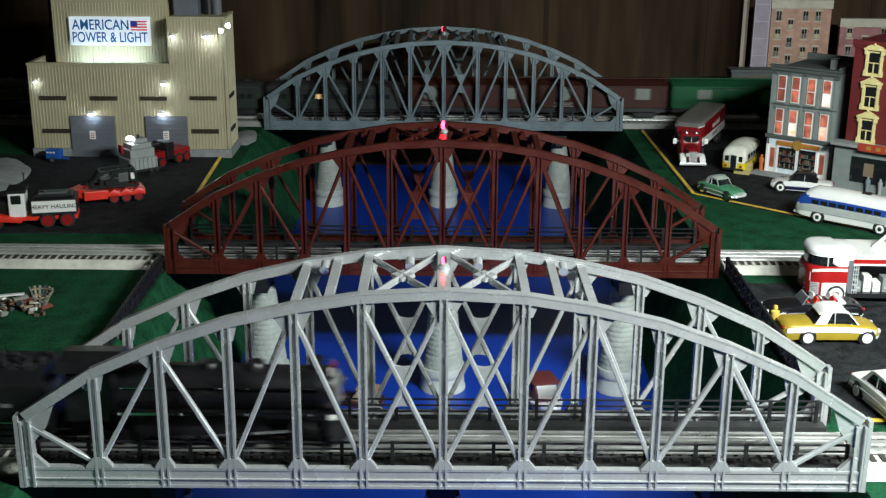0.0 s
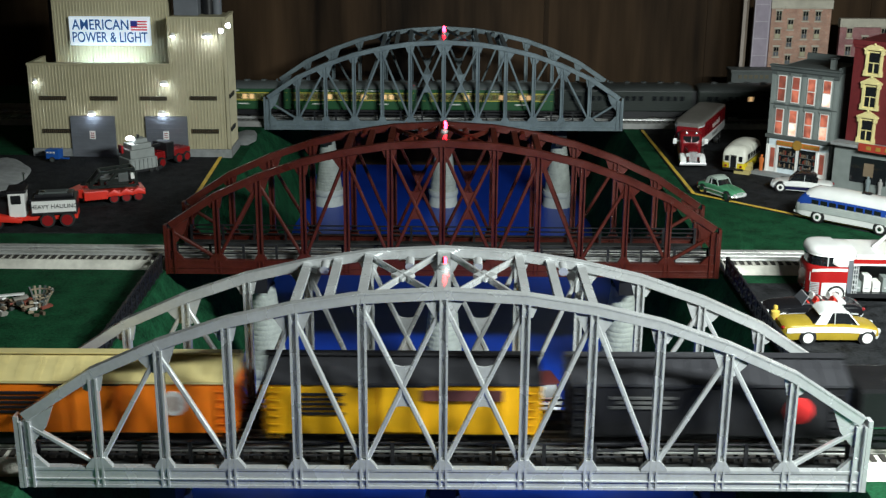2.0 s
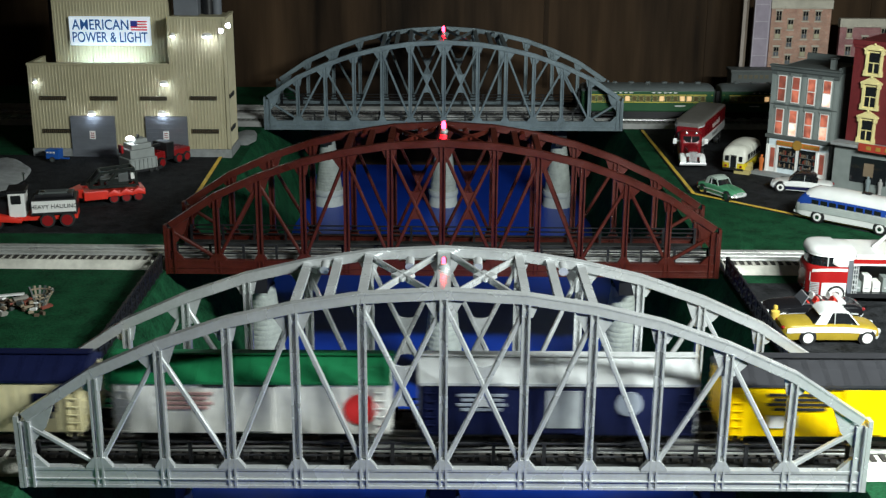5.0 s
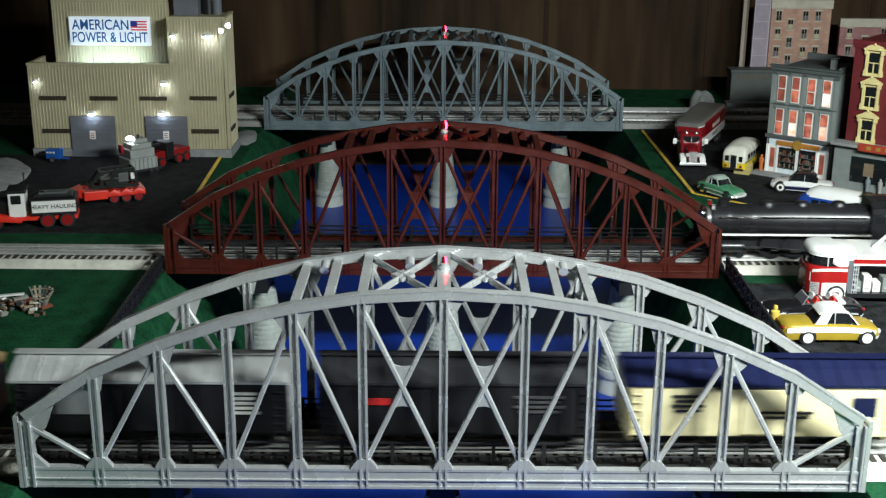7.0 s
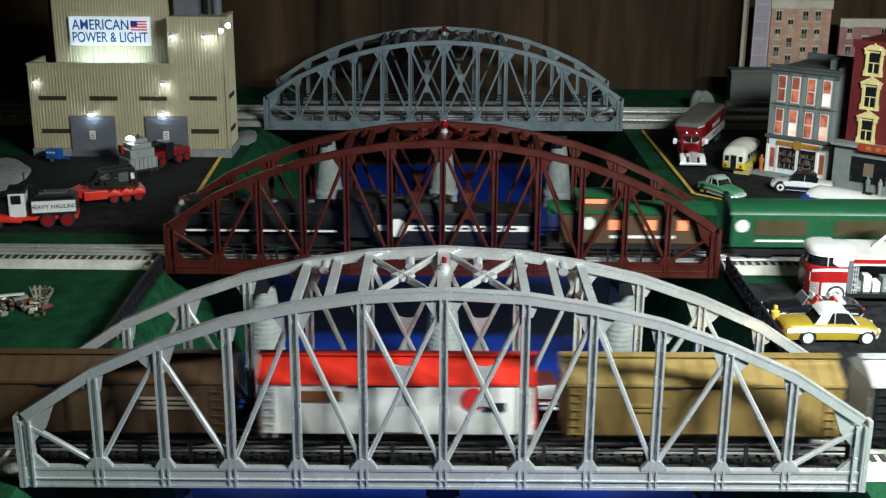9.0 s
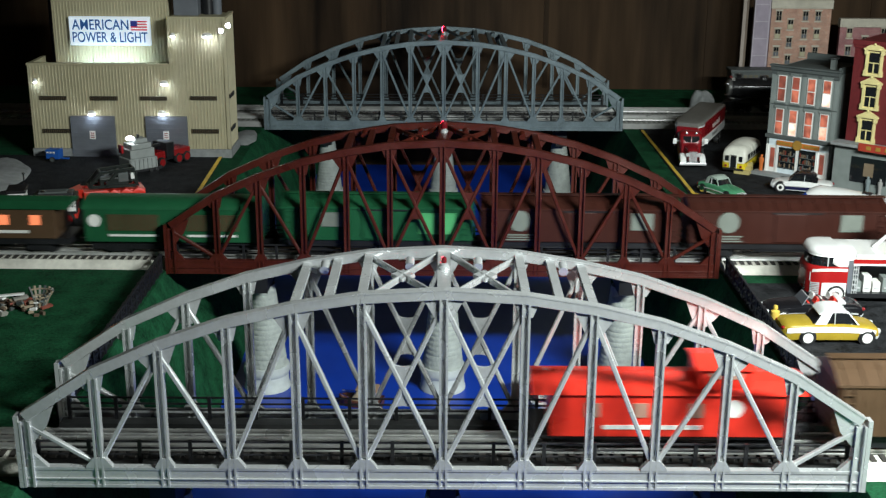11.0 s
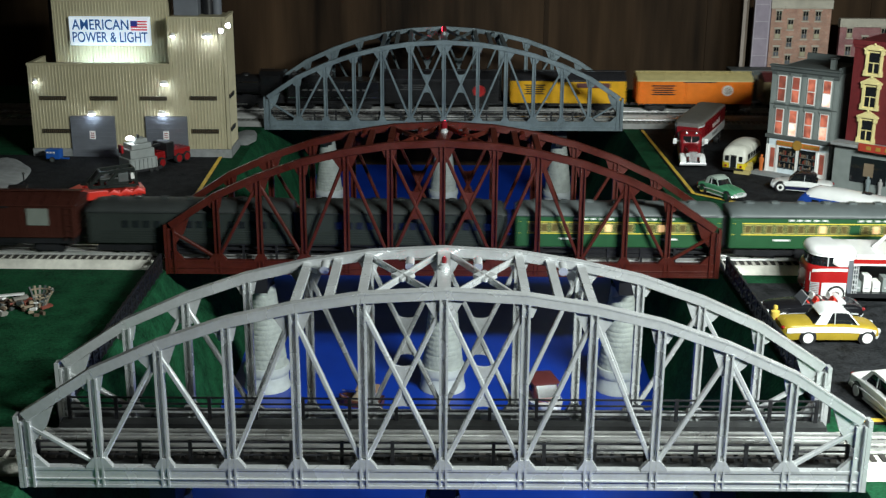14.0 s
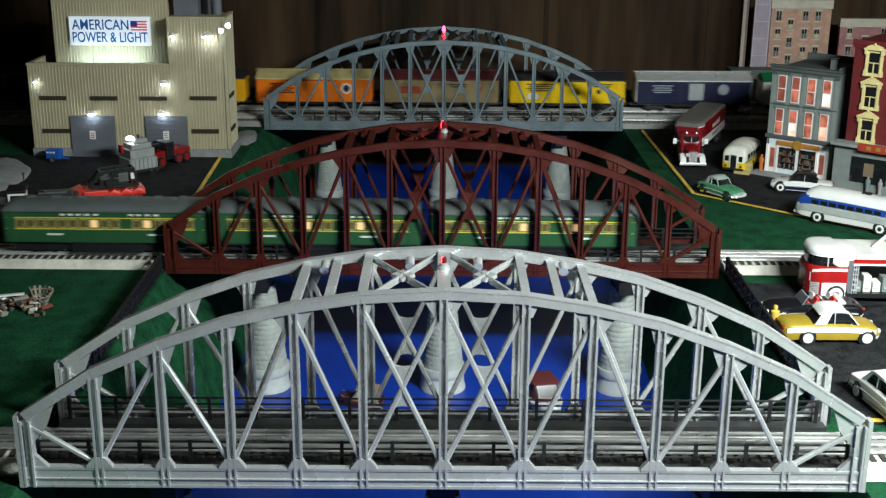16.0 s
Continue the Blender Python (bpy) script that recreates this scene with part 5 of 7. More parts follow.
def corner_shop():
    b = thing("corner_shop", pose(0.5924, 1.1896, 0, 0, 0, -39.5), "grey three-storey shop building with lit windows", "building", "town buildings")
    W, D, H = 0.124, 0.15, 0.199
    boxpart("wall", b, M["grey_paint"], 0, 0, 0, W, D, H - 0.004)
    boxpart("roof", b, M["grey_dark"], 0.004, 0.004, H - 0.008, W - 0.004, D - 0.004, H - 0.0035)
    for c in ((-0.002, -0.006, H - 0.006, W + 0.002, 0.003, H + 0.001), (-0.004, -0.009, H + 0.001, W + 0.004, 0.004, H + 0.004), (-0.001, -0.003, H - 0.013, W + 0.001, 0.001, H - 0.006)):
        boxpart("cornice", b, M["grey_dark"], *c, bevel=0.0006)
    for c in ((W - 0.004, 0.004, H - 0.004, W, D, H + 0.008), (0, D - 0.004, H - 0.004, W - 0.004, D, H + 0.008)):
        boxpart("parapet", b, M["grey_dark"], *c)
    boxpart("string_course", b, M["grey_dark"], -0.001, -0.0016, 0.1305, W + 0.001, 0.0, 0.1325)
    boxpart("string_course", b, M["grey_dark"], -0.002, -0.006, 0.070, W + 0.002, 0.0, 0.076)
    k = [[(0, 0), (0, 1), (1, 1), (1, 3)], [(0, 1), (1, 3), (1, 1), (1, 2)]]
    for r, z in enumerate((0.1385, 0.0785)):
        for c, fx in enumerate((0.165, 0.375, 0.61, 0.84)):
            a, q = k[r][c]
            window_unit(b, W * fx, z, 0.0125, 0.0445, 0, M["white"], (CURTAIN[a], CURTAIN[q]), 0.0016)
            boxpart("lintel", b, M["grey_paint"], W * fx - 0.0105, -0.0030, z + 0.0465, W * fx + 0.0105, 0, z + 0.0515)
            boxpart("sill", b, M["grey_paint"], W * fx - 0.0100, -0.0026, z - 0.0045, W * fx + 0.0100, 0, z - 0.0018)
    for x in (0.0035, W * .27, W * .49, W * .725, W - 0.0035):
        for z0, z1 in ((0.0765, 0.1305), (0.1325, H - 0.013)):
            boxpart("wall_pier", b, M["grey_paint"], x - 0.0035, -0.0012, z0, x + 0.0035, 0, z1)
    # shop front
    boxpart("shop_front", b, SHOP_BLUE, 0.006, -0.0035, 0.004, W - 0.006, 0.0, 0.068)
    sg = boxpart("shop_sign", b, SHOP_ORANGE, 0.022, -0.0065, 0.0585, W - 0.022, -0.0035, 0.0665, "orange shop sign")
    bm = B()
    lathe(bm, (W / 2, -0.0075, 0.0625), [(0.009, 0.001), (0.009, -0.0008)], 18, "y")
    part("sign_disc", bm, paint("gold_sign_disc", (0.36, 0.20, 0.04)), sg)
    for x in [0.025 + i * 0.0045 for i in range(6)] + [W - 0.025 - i * 0.0045 for i in range(6)]:
        boxpart("lettering_bar", sg, paint("gold_sign_disc", (0.36, 0.20, 0.04)), x - 0.0017, -0.0072, 0.0605, x + 0.0017, -0.0064, 0.0648)
    for x0, x1 in ((0.0265, 0.0590), (0.0650, 0.0975)):
        boxpart("shop_window", b, M["glass"], x0, -0.0045, 0.016, x1, -0.0036, 0.055)
        rnd = random.Random(int(x0 * 1000))
        GOODS = [paint("shop_goods_paint", (0.14, 0.08, 0.05)), paint("shop_goods_tan", (0.20, 0.15, 0.10)), paint("shop_goods_grey", (0.12, 0.13, 0.13)), paint("shop_goods_red", (0.16, 0.03, 0.02))]
        for r in range(3):
            for i in range(9):
                if rnd.random() < .8:
                    x = x0 + 0.002 + i * 0.0033
                    z = 0.0185 + r * 0.0115
                    boxpart("packet", b, GOODS[rnd.randrange(4)], x, -0.0049, z, x + 0.0026, -0.0046, z + rnd.uniform(.004, .009))
            boxpart("shop_shelf", b, GOODS[2], x0 + .001, -0.0050, 0.0172 + r * .0115, x1 - .001, -0.0046, 0.0180 + r * .0115)
        boxpart("stall_riser", b, SHOP_BLUE, x0 - 0.002, -0.0055, 0.004, x1 + 0.002, -0.0036, 0.0145)
    for x0 in (0.0070, 0.1005):
        d = boxpart("door", b, M["white"], x0, -0.0052, 0.003, x0 + 0.0165, -0.0036, 0.056)
        boxpart("door_glass", d, CURTAIN[0], x0 + 0.004, -0.0058, 0.016, x0 + 0.0125, -0.0053, 0.052)
    for x in (0.005, 0.0245, 0.0620, 0.0995, W - 0.005):
        boxpart("pilaster", b, M["white"], x - 0.002, -0.007, 0.002, x + 0.002, -0.0036, 0.058)
    boxpart("roof_unit", b, M["grey_paint"], 0.085, 0.05, H - 0.004, 0.094, 0.059, H + 0.014)
    bm = B()
    lathe(bm, (0.0895, 0.0545, H + 0.014), [(0.003, 0), (0.010, 0.002), (0.0095, 0.0035), (0.0, 0.004)], 14)
    part("roof_vent", bm, M["grey_dark"], b, smooth=True)


def red_house():
    b = thing("red_house", pose(0.699, 1.081, 0, 0, 0, -39.5), "dark red house with cream ornate windows and grey shop", "building", "town buildings")
    RED = mat("deep_red_brick_paint", (0.125, 0.011, 0.013), 0.6, 0, 90, 0.18, 0.25, 260)
    CRE = paint("cream_trim", (0.70, 0.60, 0.28))
    W, D, H = 0.21, 0.15, 0.258
    boxpart("wall", b, RED, 0, 0, 0.085, W, D, H)
    boxpart("roof", b, RED, 0.004, 0.004, H, W - 0.004, D, H + 0.003)
    for c in ((-0.003, -0.005, H - 0.004, W + 0.003, 0.002, H + 0.004), (-0.002, -0.003, H - 0.009, W + 0.002, 0.001, H - 0.004)):
        boxpart("cornice", b, RED, *c)
    # tall sash windows in carved cream surrounds
    for r, z in enumerate((0.2085, 0.1510, 0.0930)):
        for x in (0.036, 0.100):
            window_unit(b, x, z, 0.0175, 0.034, -0.001, CRE, (M["glass"], M["glass"]), 0.0022)
            boxpart("mullion", b, CRE, x - 0.0009, -0.0042, z, x + 0.0009, -0.0025, z + 0.0185)
            for s in (-1, 1):
                boxpart("jamb", b, CRE, x + s * 0.0125 - 0.0020, -0.0045, z - 0.002, x + s * 0.0125 + 0.0020, 0, z + 0.036)
                boxpart("jamb_block", b, CRE, x + s * 0.0132 - 0.0030, -0.0058, z - 0.003, x + s * 0.0132 + 0.0030, 0, z + 0.004, bevel=0.0004)
                boxpart("console", b, CRE, x + s * 0.0140 - 0.0028, -0.0066, z + 0.031, x + s * 0.0140 + 0.0028, 0, z + 0.0385, bevel=0.0005)
            boxpart("hood", b, CRE, x - 0.0185, -0.0072, z + 0.0385, x + 0.0185, 0, z + 0.0415, bevel=0.0004)
            bm = B()
            if r:
                plate(bm, [(x - 0.0180, z + 0.0416), (x + 0.0180, z + 0.0416), (x + 0.002, z + 0.0505), (x - 0.002, z + 0.0505)], -0.0062, 0.0)
            else:
                plate(bm, [(x + 0.0150 * math.cos(a), z + 0.0416 + 0.0065 * math.sin(a)) for a in [math.pi * j / 8 for j in range(9)]], -0.0062, 0.0)
            part("pediment", bm, CRE, b)
            bm = B()
            lathe(bm, (x, -0.0058, z + (0.0505 if r else 0.0482)), [(0.0012, -0.002), (0.0024, 0), (0.0010, 0.0026)], 10)
            part("finial", bm, CRE, b, smooth=True)
            boxpart("sill", b, CRE, x - 0.0165, -0.0058, z - 0.0056, x + 0.0165, 0, z - 0.0022, bevel=0.0004)
    boxpart("shop_wall", b, M["grey_paint"], -0.010, -0.018, 0, W, D - 0.01, 0.085)
    boxpart("canopy", b, M["concrete"], -0.014, -0.03, 0.083, W, 0.0, 0.088, bevel=0.0006)
    boxpart("shop_window", b, M["glass"], 0.022, -0.0195, 0.022, 0.085, -0.0175, 0.066)
    boxpart("poster", b, paint("shop_goods_tan", (0.40, 0.30, 0.20)), 0.045, -0.0204, 0.034, 0.062, -0.0196, 0.057)
    sg = boxpart("shop_sign", b, paint("sign_red", (0.38, 0.05, 0.03)), 0.036, -0.032, 0.0795, W - 0.03, -0.030, 0.093)
    for i in range(5):
        boxpart("lettering_bar", sg, paint("gold_sign_disc", (0.36, 0.20, 0.04)), 0.05 + i * 0.016, -0.0328, 0.083, 0.058 + i * 0.016, -0.0321, 0.0895)


def brick_flat(name, x0, x1, y, z1, wall_mt, cols, rows, zfirst, dz, label, side=None):
    """A flat printed-card house front that stands at the back of the board."""
    b = thing(name, pose(0, y, 0), label, "building flat", "card house fronts")
    boxpart("board", b, wall_mt, x0, 0, 0, x1, 0.012, z1)
    STONE = paint("card_stone_trim", (0.50, 0.46, 0.38))
    boxpart("cornice", b, STONE, x0 - 0.002, -0.004, z1 - 0.016, x1 + 0.002, 0.014, z1 + 0.004)
    for i in range(int((x1 - x0) / 0.009)):
        boxpart("cornice_block", b, STONE, x0 + 0.003 + i * 0.009, -0.0055, z1 - 0.0155, x0 + 0.007 + i * 0.009, -0.004, z1 - 0.011)
    BLIND = paint("pale_blind", (0.45, 0.42, 0.28))
    DIM = paint("dim_sash", (0.10, 0.11, 0.13))
    for r in range(rows):
        for c in range(cols):
            x = x0 + (x1 - x0) * (0.125, 0.33, 0.57, 0.78)[c]
            z = zfirst + r * dz - (0.020 if c == 1 else 0)
            w = boxpart("window", b, paint("card_window_trim", (0.34, 0.27, 0.20)), x - 0.0072, -0.0012, z, x + 0.0072, 0.0, z + 0.026)
            boxpart("pane", w, M["glass"], x - 0.0054, -0.0020, z + 0.0135, x + 0.0054, -0.0013, z + 0.0235)
            boxpart("pane", w, (BLIND, DIM, M["glass"], DIM, BLIND)[(r * 3 + c * 2) % 5], x - 0.0054, -0.0020, z + 0.003, x + 0.0054, -0.0013, z + 0.0125)
            boxpart("lintel", w, STONE, x - 0.0088, -0.0024, z + 0.0245, x + 0.0088, -0.0013, z + 0.028)
            boxpart("sill", w, STONE, x - 0.0088, -0.0028, z - 0.0015, x + 0.0088, -0.0013, z + 0.0012)
            boxpart("glazing_bar", w, STONE, x - 0.0004, -0.0025, z + 0.003, x + 0.0004, -0.0021, z + 0.0235)
    if side:
        boxpart("side_panel", b, side, x0 - 0.040, 0.002, 0, x0 - 0.001, 0.010, z1 + 0.05)
        for i in range(7):
            boxpart("panel_joint", b, paint("pale_lilac_joint", (0.46, 0.41, 0.46)), x0 - 0.038, 0.0006, 0.03 + i * 0.04, x0 - 0.003, 0.002, 0.032 + i * 0.04)
        for x in (x0 - 0.0385, x0 - 0.0045):
            boxpart("panel_joint", b, paint("pale_lilac_joint", (0.46, 0.41, 0.46)), x - 0.0012, 0.0004, 0, x + 0.0012, 0.002, z1 + 0.05)
        boxpart("edge_strip", b, paint("card_edge_pale", (0.36, 0.30, 0.26)), x0 - 0.066, 0.004, 0, x0 - 0.058, 0.010, z1 + 0.05)
        boxpart("edge_strip", b, paint("card_edge", (0.16, 0.12, 0.09)), x0 - 0.0575, 0.0045, 0, x0 - 0.053, 0.010, z1 + 0.05)


def printed_brick(name, c1, c2, mortar):
    """Brick courses in the card's colours, blotched and faded."""
    m = mat(name, c1, 0.75, 0, 40, 0.3, 0.2, 500)
    nt = m.node_tree
    bs = nt.nodes["Principled BSDF"]
    tex = [n for n in nt.nodes if n.type == "TEX_COORD"][0]
    mp = nt.nodes.new("ShaderNodeMapping")
    mp.inputs["Rotation"].default_value = (radians(90), 0, 0)
    br = nt.nodes.new("ShaderNodeTexBrick")
    br.inputs["Scale"].default_value = 90
    br.inputs["Color1"].default_value, br.inputs["Color2"].default_value, br.inputs["Mortar"].default_value = (*c1, 1), (*c2, 1), (*mortar, 1)
    br.inputs["Mortar Size"].default_value = 0.025
    nt.links.new(tex.outputs["Object"], mp.inputs["Vector"])
    nt.links.new(mp.outputs[0], br.inputs["Vector"])
    scale = [n for n in nt.nodes if n.type == "VECT_MATH"][0]
    nt.links.new(br.outputs["Color"], scale.inputs[0])
    return m


corner_shop()
red_house()
BRICK = printed_brick("salmon_printed_brick", (0.50, 0.27, 0.19), (0.38, 0.19, 0.14), (0.46, 0.36, 0.29))
brick_flat("card_house", 0.771, 0.912, 1.90, 0.238, BRICK, 4, 5, 0.024, 0.042, "salmon brick card house front with small windows", paint("lilac_panel", (0.34, 0.29, 0.35)))
brick_flat("card_house", 0.946, 1.13, 1.93, 0.192, printed_brick("pink_printed_brick", (0.36, 0.14, 0.14), (0.28, 0.10, 0.11), (0.40, 0.26, 0.25)), 4, 4, 0.02, 0.043, "dusky pink brick card house front with cornice")


def low_hall():
    b = thing("low_hall", pose(0, 1.84, 0), "low dark grey hall with a faint name band", "building", "town buildings")
    boxpart("wall", b, M["grey_dark"], 0.674, 0, 0, 0.80, 0.045, 0.080)
    boxpart("cornice", b, M["grey_dark"], 0.671, -0.004, 0.080, 0.803, 0.048, 0.0865, bevel=0.0008)
    for i in range(6):
        boxpart("lettering_bar", b, paint("tan_bars", (0.12, 0.105, 0.07)), 0.690 + i * 0.0125, -0.0012, 0.066, 0.698 + i * 0.0125, 0, 0.0745)
    boxpart("plinth", b, M["concrete"], 0.66, -0.03, 0, 0.80, 0.0, 0.014)


low_hall()
slab("pavement", [(0.566, 1.180), (0.590, 1.205), (0.86, 0.985), (0.83, 0.955)], 0.0005, 0.0075, M["concrete"], "grey raised pavement along the shop fronts", "pavement")

# ================= road vehicles =================


def wheel(parent, x, y, r, w, white=True, hub=None):
    bm = B()
    lathe(bm, (x, y, r), [(r * 0.6, -w / 2), (r * 0.93, -w / 2), (r, -w / 4), (r, w / 4), (r * 0.93, w / 2), (r * 0.6, w / 2)], 18, "y")
    t = part("wheel", bm, M["tyre"], parent, smooth=True)
    s = 1 if y > 0 else -1
    bm = B()
    lathe(bm, (x, y + s * w * 0.5, r), [(r * 0.72, -0.0004), (r * 0.72, 0.0006), (r * 0.45, 0.0008), (r * 0.40, 0.0004)], 18, "y")
    part("whitewall", bm, (M["white"] if white else (hub or M["chrome"])), t, smooth=True)
    bm = B()
    lathe(bm, (x, y + s * w * 0.5, r), [(r * 0.38, -0.0002), (r * 0.36, 0.0010), (r * 0.1, 0.0018)], 14, "y")
    part("hubcap", bm, hub or M["chrome"], t, smooth=True)


def sections(bm, rows, W):
    """Body from (x, z low, z high, half width) rows, rounded at the shoulders."""
    rings = []
    for x, z0, z1, hw in rows:
        h = z1 - z0
        rings.append([(x, -hw * 0.9, z0), (x, -hw, z0 + h * 0.25), (x, -hw, z0 + h * 0.6), (x, -hw * 0.9, z0 + h * 0.9), (x, -hw * 0.6, z1), (x, hw * 0.6, z1), (x, hw * 0.9, z0 + h * 0.9), (x, hw, z0 + h * 0.6), (x, hw, z0 + h * 0.25), (x, hw * 0.9, z0)])
    loft(bm, rings)


def along(keys, n):
    """Smooth rows between key rows of numbers, led by their first column."""
    out = []
    cols = [[(k[0], k[c]) for k in keys] for c in range(1, len(keys[0]))]
    for i in range(n + 1):
        u = (1 - math.cos(math.pi * i / n)) / 2
        x = keys[0][0] + (keys[-1][0] - keys[0][0]) * u
        out.append((x,) + tuple(spline(c, x) for c in cols))
    return out


def shell(bm, keys, n=30, p=2.6, tuck=0.90):
    """Pressed body from (x, sill, belt, top, half width): flat flanks, rounded shoulders of power p."""
    rings = []
    for x, z0, zb, zt, hw in along(keys, n):
        side = [(hw * tuck, z0), (hw * 0.98, z0 + (zb - z0) * 0.3), (hw, z0 + (zb - z0) * 0.7)]
        for j in range(7):
            a = math.pi / 2 * j / 7
            side.append((hw * math.cos(a) ** (2 / p), zb + (zt - zb) * math.sin(a) ** (2 / p)))
        rings.append([(x, -y, z) for y, z in side] + [(x, 0, zt)] + [(x, y, z) for y, z in side[::-1]])
    loft(bm, rings)


def ribbon(bm, keys, s, f0, f1, x0, x1, out=0.0005, n=20, t=0.0009):
    """Trim strip that follows the flank between two heights (shares of the flank from sill to belt)."""
    rings = []
    for x, z0, zb, zt, hw in along(keys, 48):
        if x0 <= x <= x1:
            a, b = z0 + (zb - z0) * f0, z0 + (zb - z0) * f1
            o, i = s * (hw + out), s * (hw - t)
            rings.append([(x, i, a), (x, o, a), (x, o, b), (x, i, b)])
    loft(bm, rings)


def arch_wheel(c, x, s, hw, r, w, white=True, hub=None):
    """Wheel in a dark wheel arch."""
    bm = B()
    lathe(bm, (x, s * (hw - 0.003), r * 1.02), [(r * 1.2, -0.0034), (r * 1.2, 0.0034)], 20, "y")
    part("wheel_arch", bm, M["black"], c)
    wheel(c, x, s * (hw + 0.0014 - w / 2), r, w, white, hub)


def toy_car(m, label, L, hw, top, paint_top, paint_low, band=None, roof=None, cabin=(-.24, -.10, .07, .20), wheels=(-.30, .34), open_top=None, fin=0.0, wheel_r=0.0085, white=True, chrome=True, quarter=0.0068):
    """A die-cast car that faces +x; cabin: foot and head of rear window and windscreen as shares of its length."""
    c = thing("toy_car", m, label, "car", "toy cars")
    belt, sill = top * 0.53, 0.0052
    up = 0.0035
    keys = [(-.5 * L, sill + .005, belt - .006, belt - .003 + fin, hw * .70), (-.47 * L, sill + .001, belt - .003, belt + fin, hw * .90), (-.36 * L, sill, belt - .001, belt + .0025 + fin * .6, hw * .98), (-.18 * L, sill, belt, belt + up, hw),
            (.10 * L, sill, belt, belt + up, hw), (.28 * L, sill, belt - .0015, belt + .002, hw * .99), (.42 * L, sill + .0005, belt - .004, belt - .0002, hw * .95), (.48 * L, sill + .002, belt - .0065, belt - .0035, hw * .84), (.5 * L, sill + .004, belt - .009, belt - .006, hw * .66)]
    bm = B()
    shell(bm, keys)
    part("body", bm, paint_top, c, smooth=True)
    for s in (-1, 1):
        if paint_low is not paint_top:
            bm = B()
            ribbon(bm, keys, s, 0.0, 0.62, -.46 * L, .45 * L)
            part("lower_flank", bm, paint_low, c)
        if band is not None:
            bm = B()
            ribbon(bm, keys, s, 0.60, 1.0, -.47 * L, .46 * L, 0.0007)
            part("flank_band", bm, band, c)
        if chrome:
            bm = B()
            ribbon(bm, keys, s, 0.50, 0.60, -.44 * L, .44 * L, 0.0012)
            part("chrome_strip", bm, M["trim"], c)
            bm = B()
            ribbon(bm, keys, s, -0.04, 0.06, -.2 * L, .25 * L, 0.0008)
            part("sill_strip", bm, M["trim"], c)
        bm = B()
        lathe(bm, (.485 * L, s * hw * .66, belt - .0075), [(.0034, -.004), (.0036, .001), (.0030, .0022), (.0012, .003)], 14, "x")
        part("headlight", bm, M["trim"], c, smooth=True)
        bm = B()
        lathe(bm, (-.488 * L, s * hw * .72, belt - .004 + fin * .6), [(.0018, .002), (.0024, -.001), (.0010, -.003)], 10, "x")
        part("tail_light", bm, M["red"], c, smooth=True)
    b0, b1, b2, b3 = [k * L for k in cabin]
    zb = belt + up - .0012
    if open_top:
        bm = B()
        shell(bm, [(b0, zb, zb + .001, zb + .0022, hw * .70), ((b0 + b3) / 2, zb, zb + .001, zb + .0022, hw * .78), (b3, zb, zb + .001, zb + .0022, hw * .70)], 8)
        part("cockpit", bm, M["black"], c, smooth=True)
        for x in (b0 + .006, (b0 + b3) / 2 + .004):
            for s in (-1, 1):
                bm = B()
                shell(bm, [(x, zb + .001, zb + .006, zb + .0075, hw * .30), (x + .003, zb + .001, zb + .0065, zb + .0085, hw * .32), (x + .005, zb + .001, zb + .002, zb + .003, hw * .31), (x + .014, zb + .001, zb + .002, zb + .003, hw * .30)], 10)
                for v in bm.verts:
                    v.co.y += s * hw * .36
                part("seat", bm, open_top if s > 0 else M["white"], c, smooth=True)
        bm = B()
        loft(bm, [[(x, -hw * k, z), (x + .0012, -hw * k, z), (x + .0012, hw * k, z), (x, hw * k, z)] for x, z, k in ((b3 + .002, zb, .82), (b3 - .005, zb + .0095, .68))])
        part("windscreen", bm, M["grey_door"], c, "tilted windscreen with a bright rim")
        bm = B()
        tube(bm, (b3 - .005, -hw * .68, zb + .0098), (b3 - .005, hw * .68, zb + .0098), .0007, seg=6)
        part("windscreen_rim", bm, M["trim"], c, smooth=True)
        bm = B()
        shell(bm, [(b0 - .006, zb, zb + .002, zb + .004, hw * .72), (b0 - .001, zb, zb + .0045, zb + .0078, hw * .80), (b0 + .004, zb, zb + .003, zb + .006, hw * .76)], 10)
        part("folded_top", bm, M["white_gloss"], c, smooth=True)
    else:
        bm = B()
        shell(bm, [(b0, zb - .001, zb, zb + .0006, hw * .80), (b1, zb - .001, top * .93, top - .0012, hw * .76), ((b1 + b2) / 2, zb - .001, top * .95, top - .001, hw * .775), (b2, zb - .001, top * .93, top - .0012, hw * .76), (b3, zb - .001, zb, zb + .0006, hw * .80)], 22, 3.2, 1.08)
        part("glasshouse", bm, M["glass"], c, smooth=True)
        bm = B()
        h = top - .0026
        shell(bm, [(b1 - .009, h - .004, h - .0032, h - .0026, hw * .76), (b1 - .003, h - .0015, h + .0004, h + .0022, hw * .80), ((b1 + b2) / 2, h - .0008, h + .0022, top + .0012, hw * .82), (b2 - .001, h - .001, h + .001, h + .0026, hw * .80), (b2 + .004, h - .002, h - .0012, h - .0004, hw * .78)], 16, 2.6, 1.0)
        part("roof", bm, roof, c, smooth=True)
        for s in (-1, 1):
            for x0, x1, w in ((b0 + .002, b1 - .004, quarter), (b3 - .0015, b2 + .002, .0020)):
                bm = B()
                loft(bm, [[(x, s * hw * k, z), (x + q, s * hw * k, z), (x + q, s * (hw * k - .0014), z), (x, s * (hw * k - .0014), z)] for x, q, k, z in ((x0, w, .885, zb - .0006), (x1, w * .8, .805, h + .001))])
                part("pillar", bm, roof, c)
            xm = (b1 + b2) / 2
            bm = B()
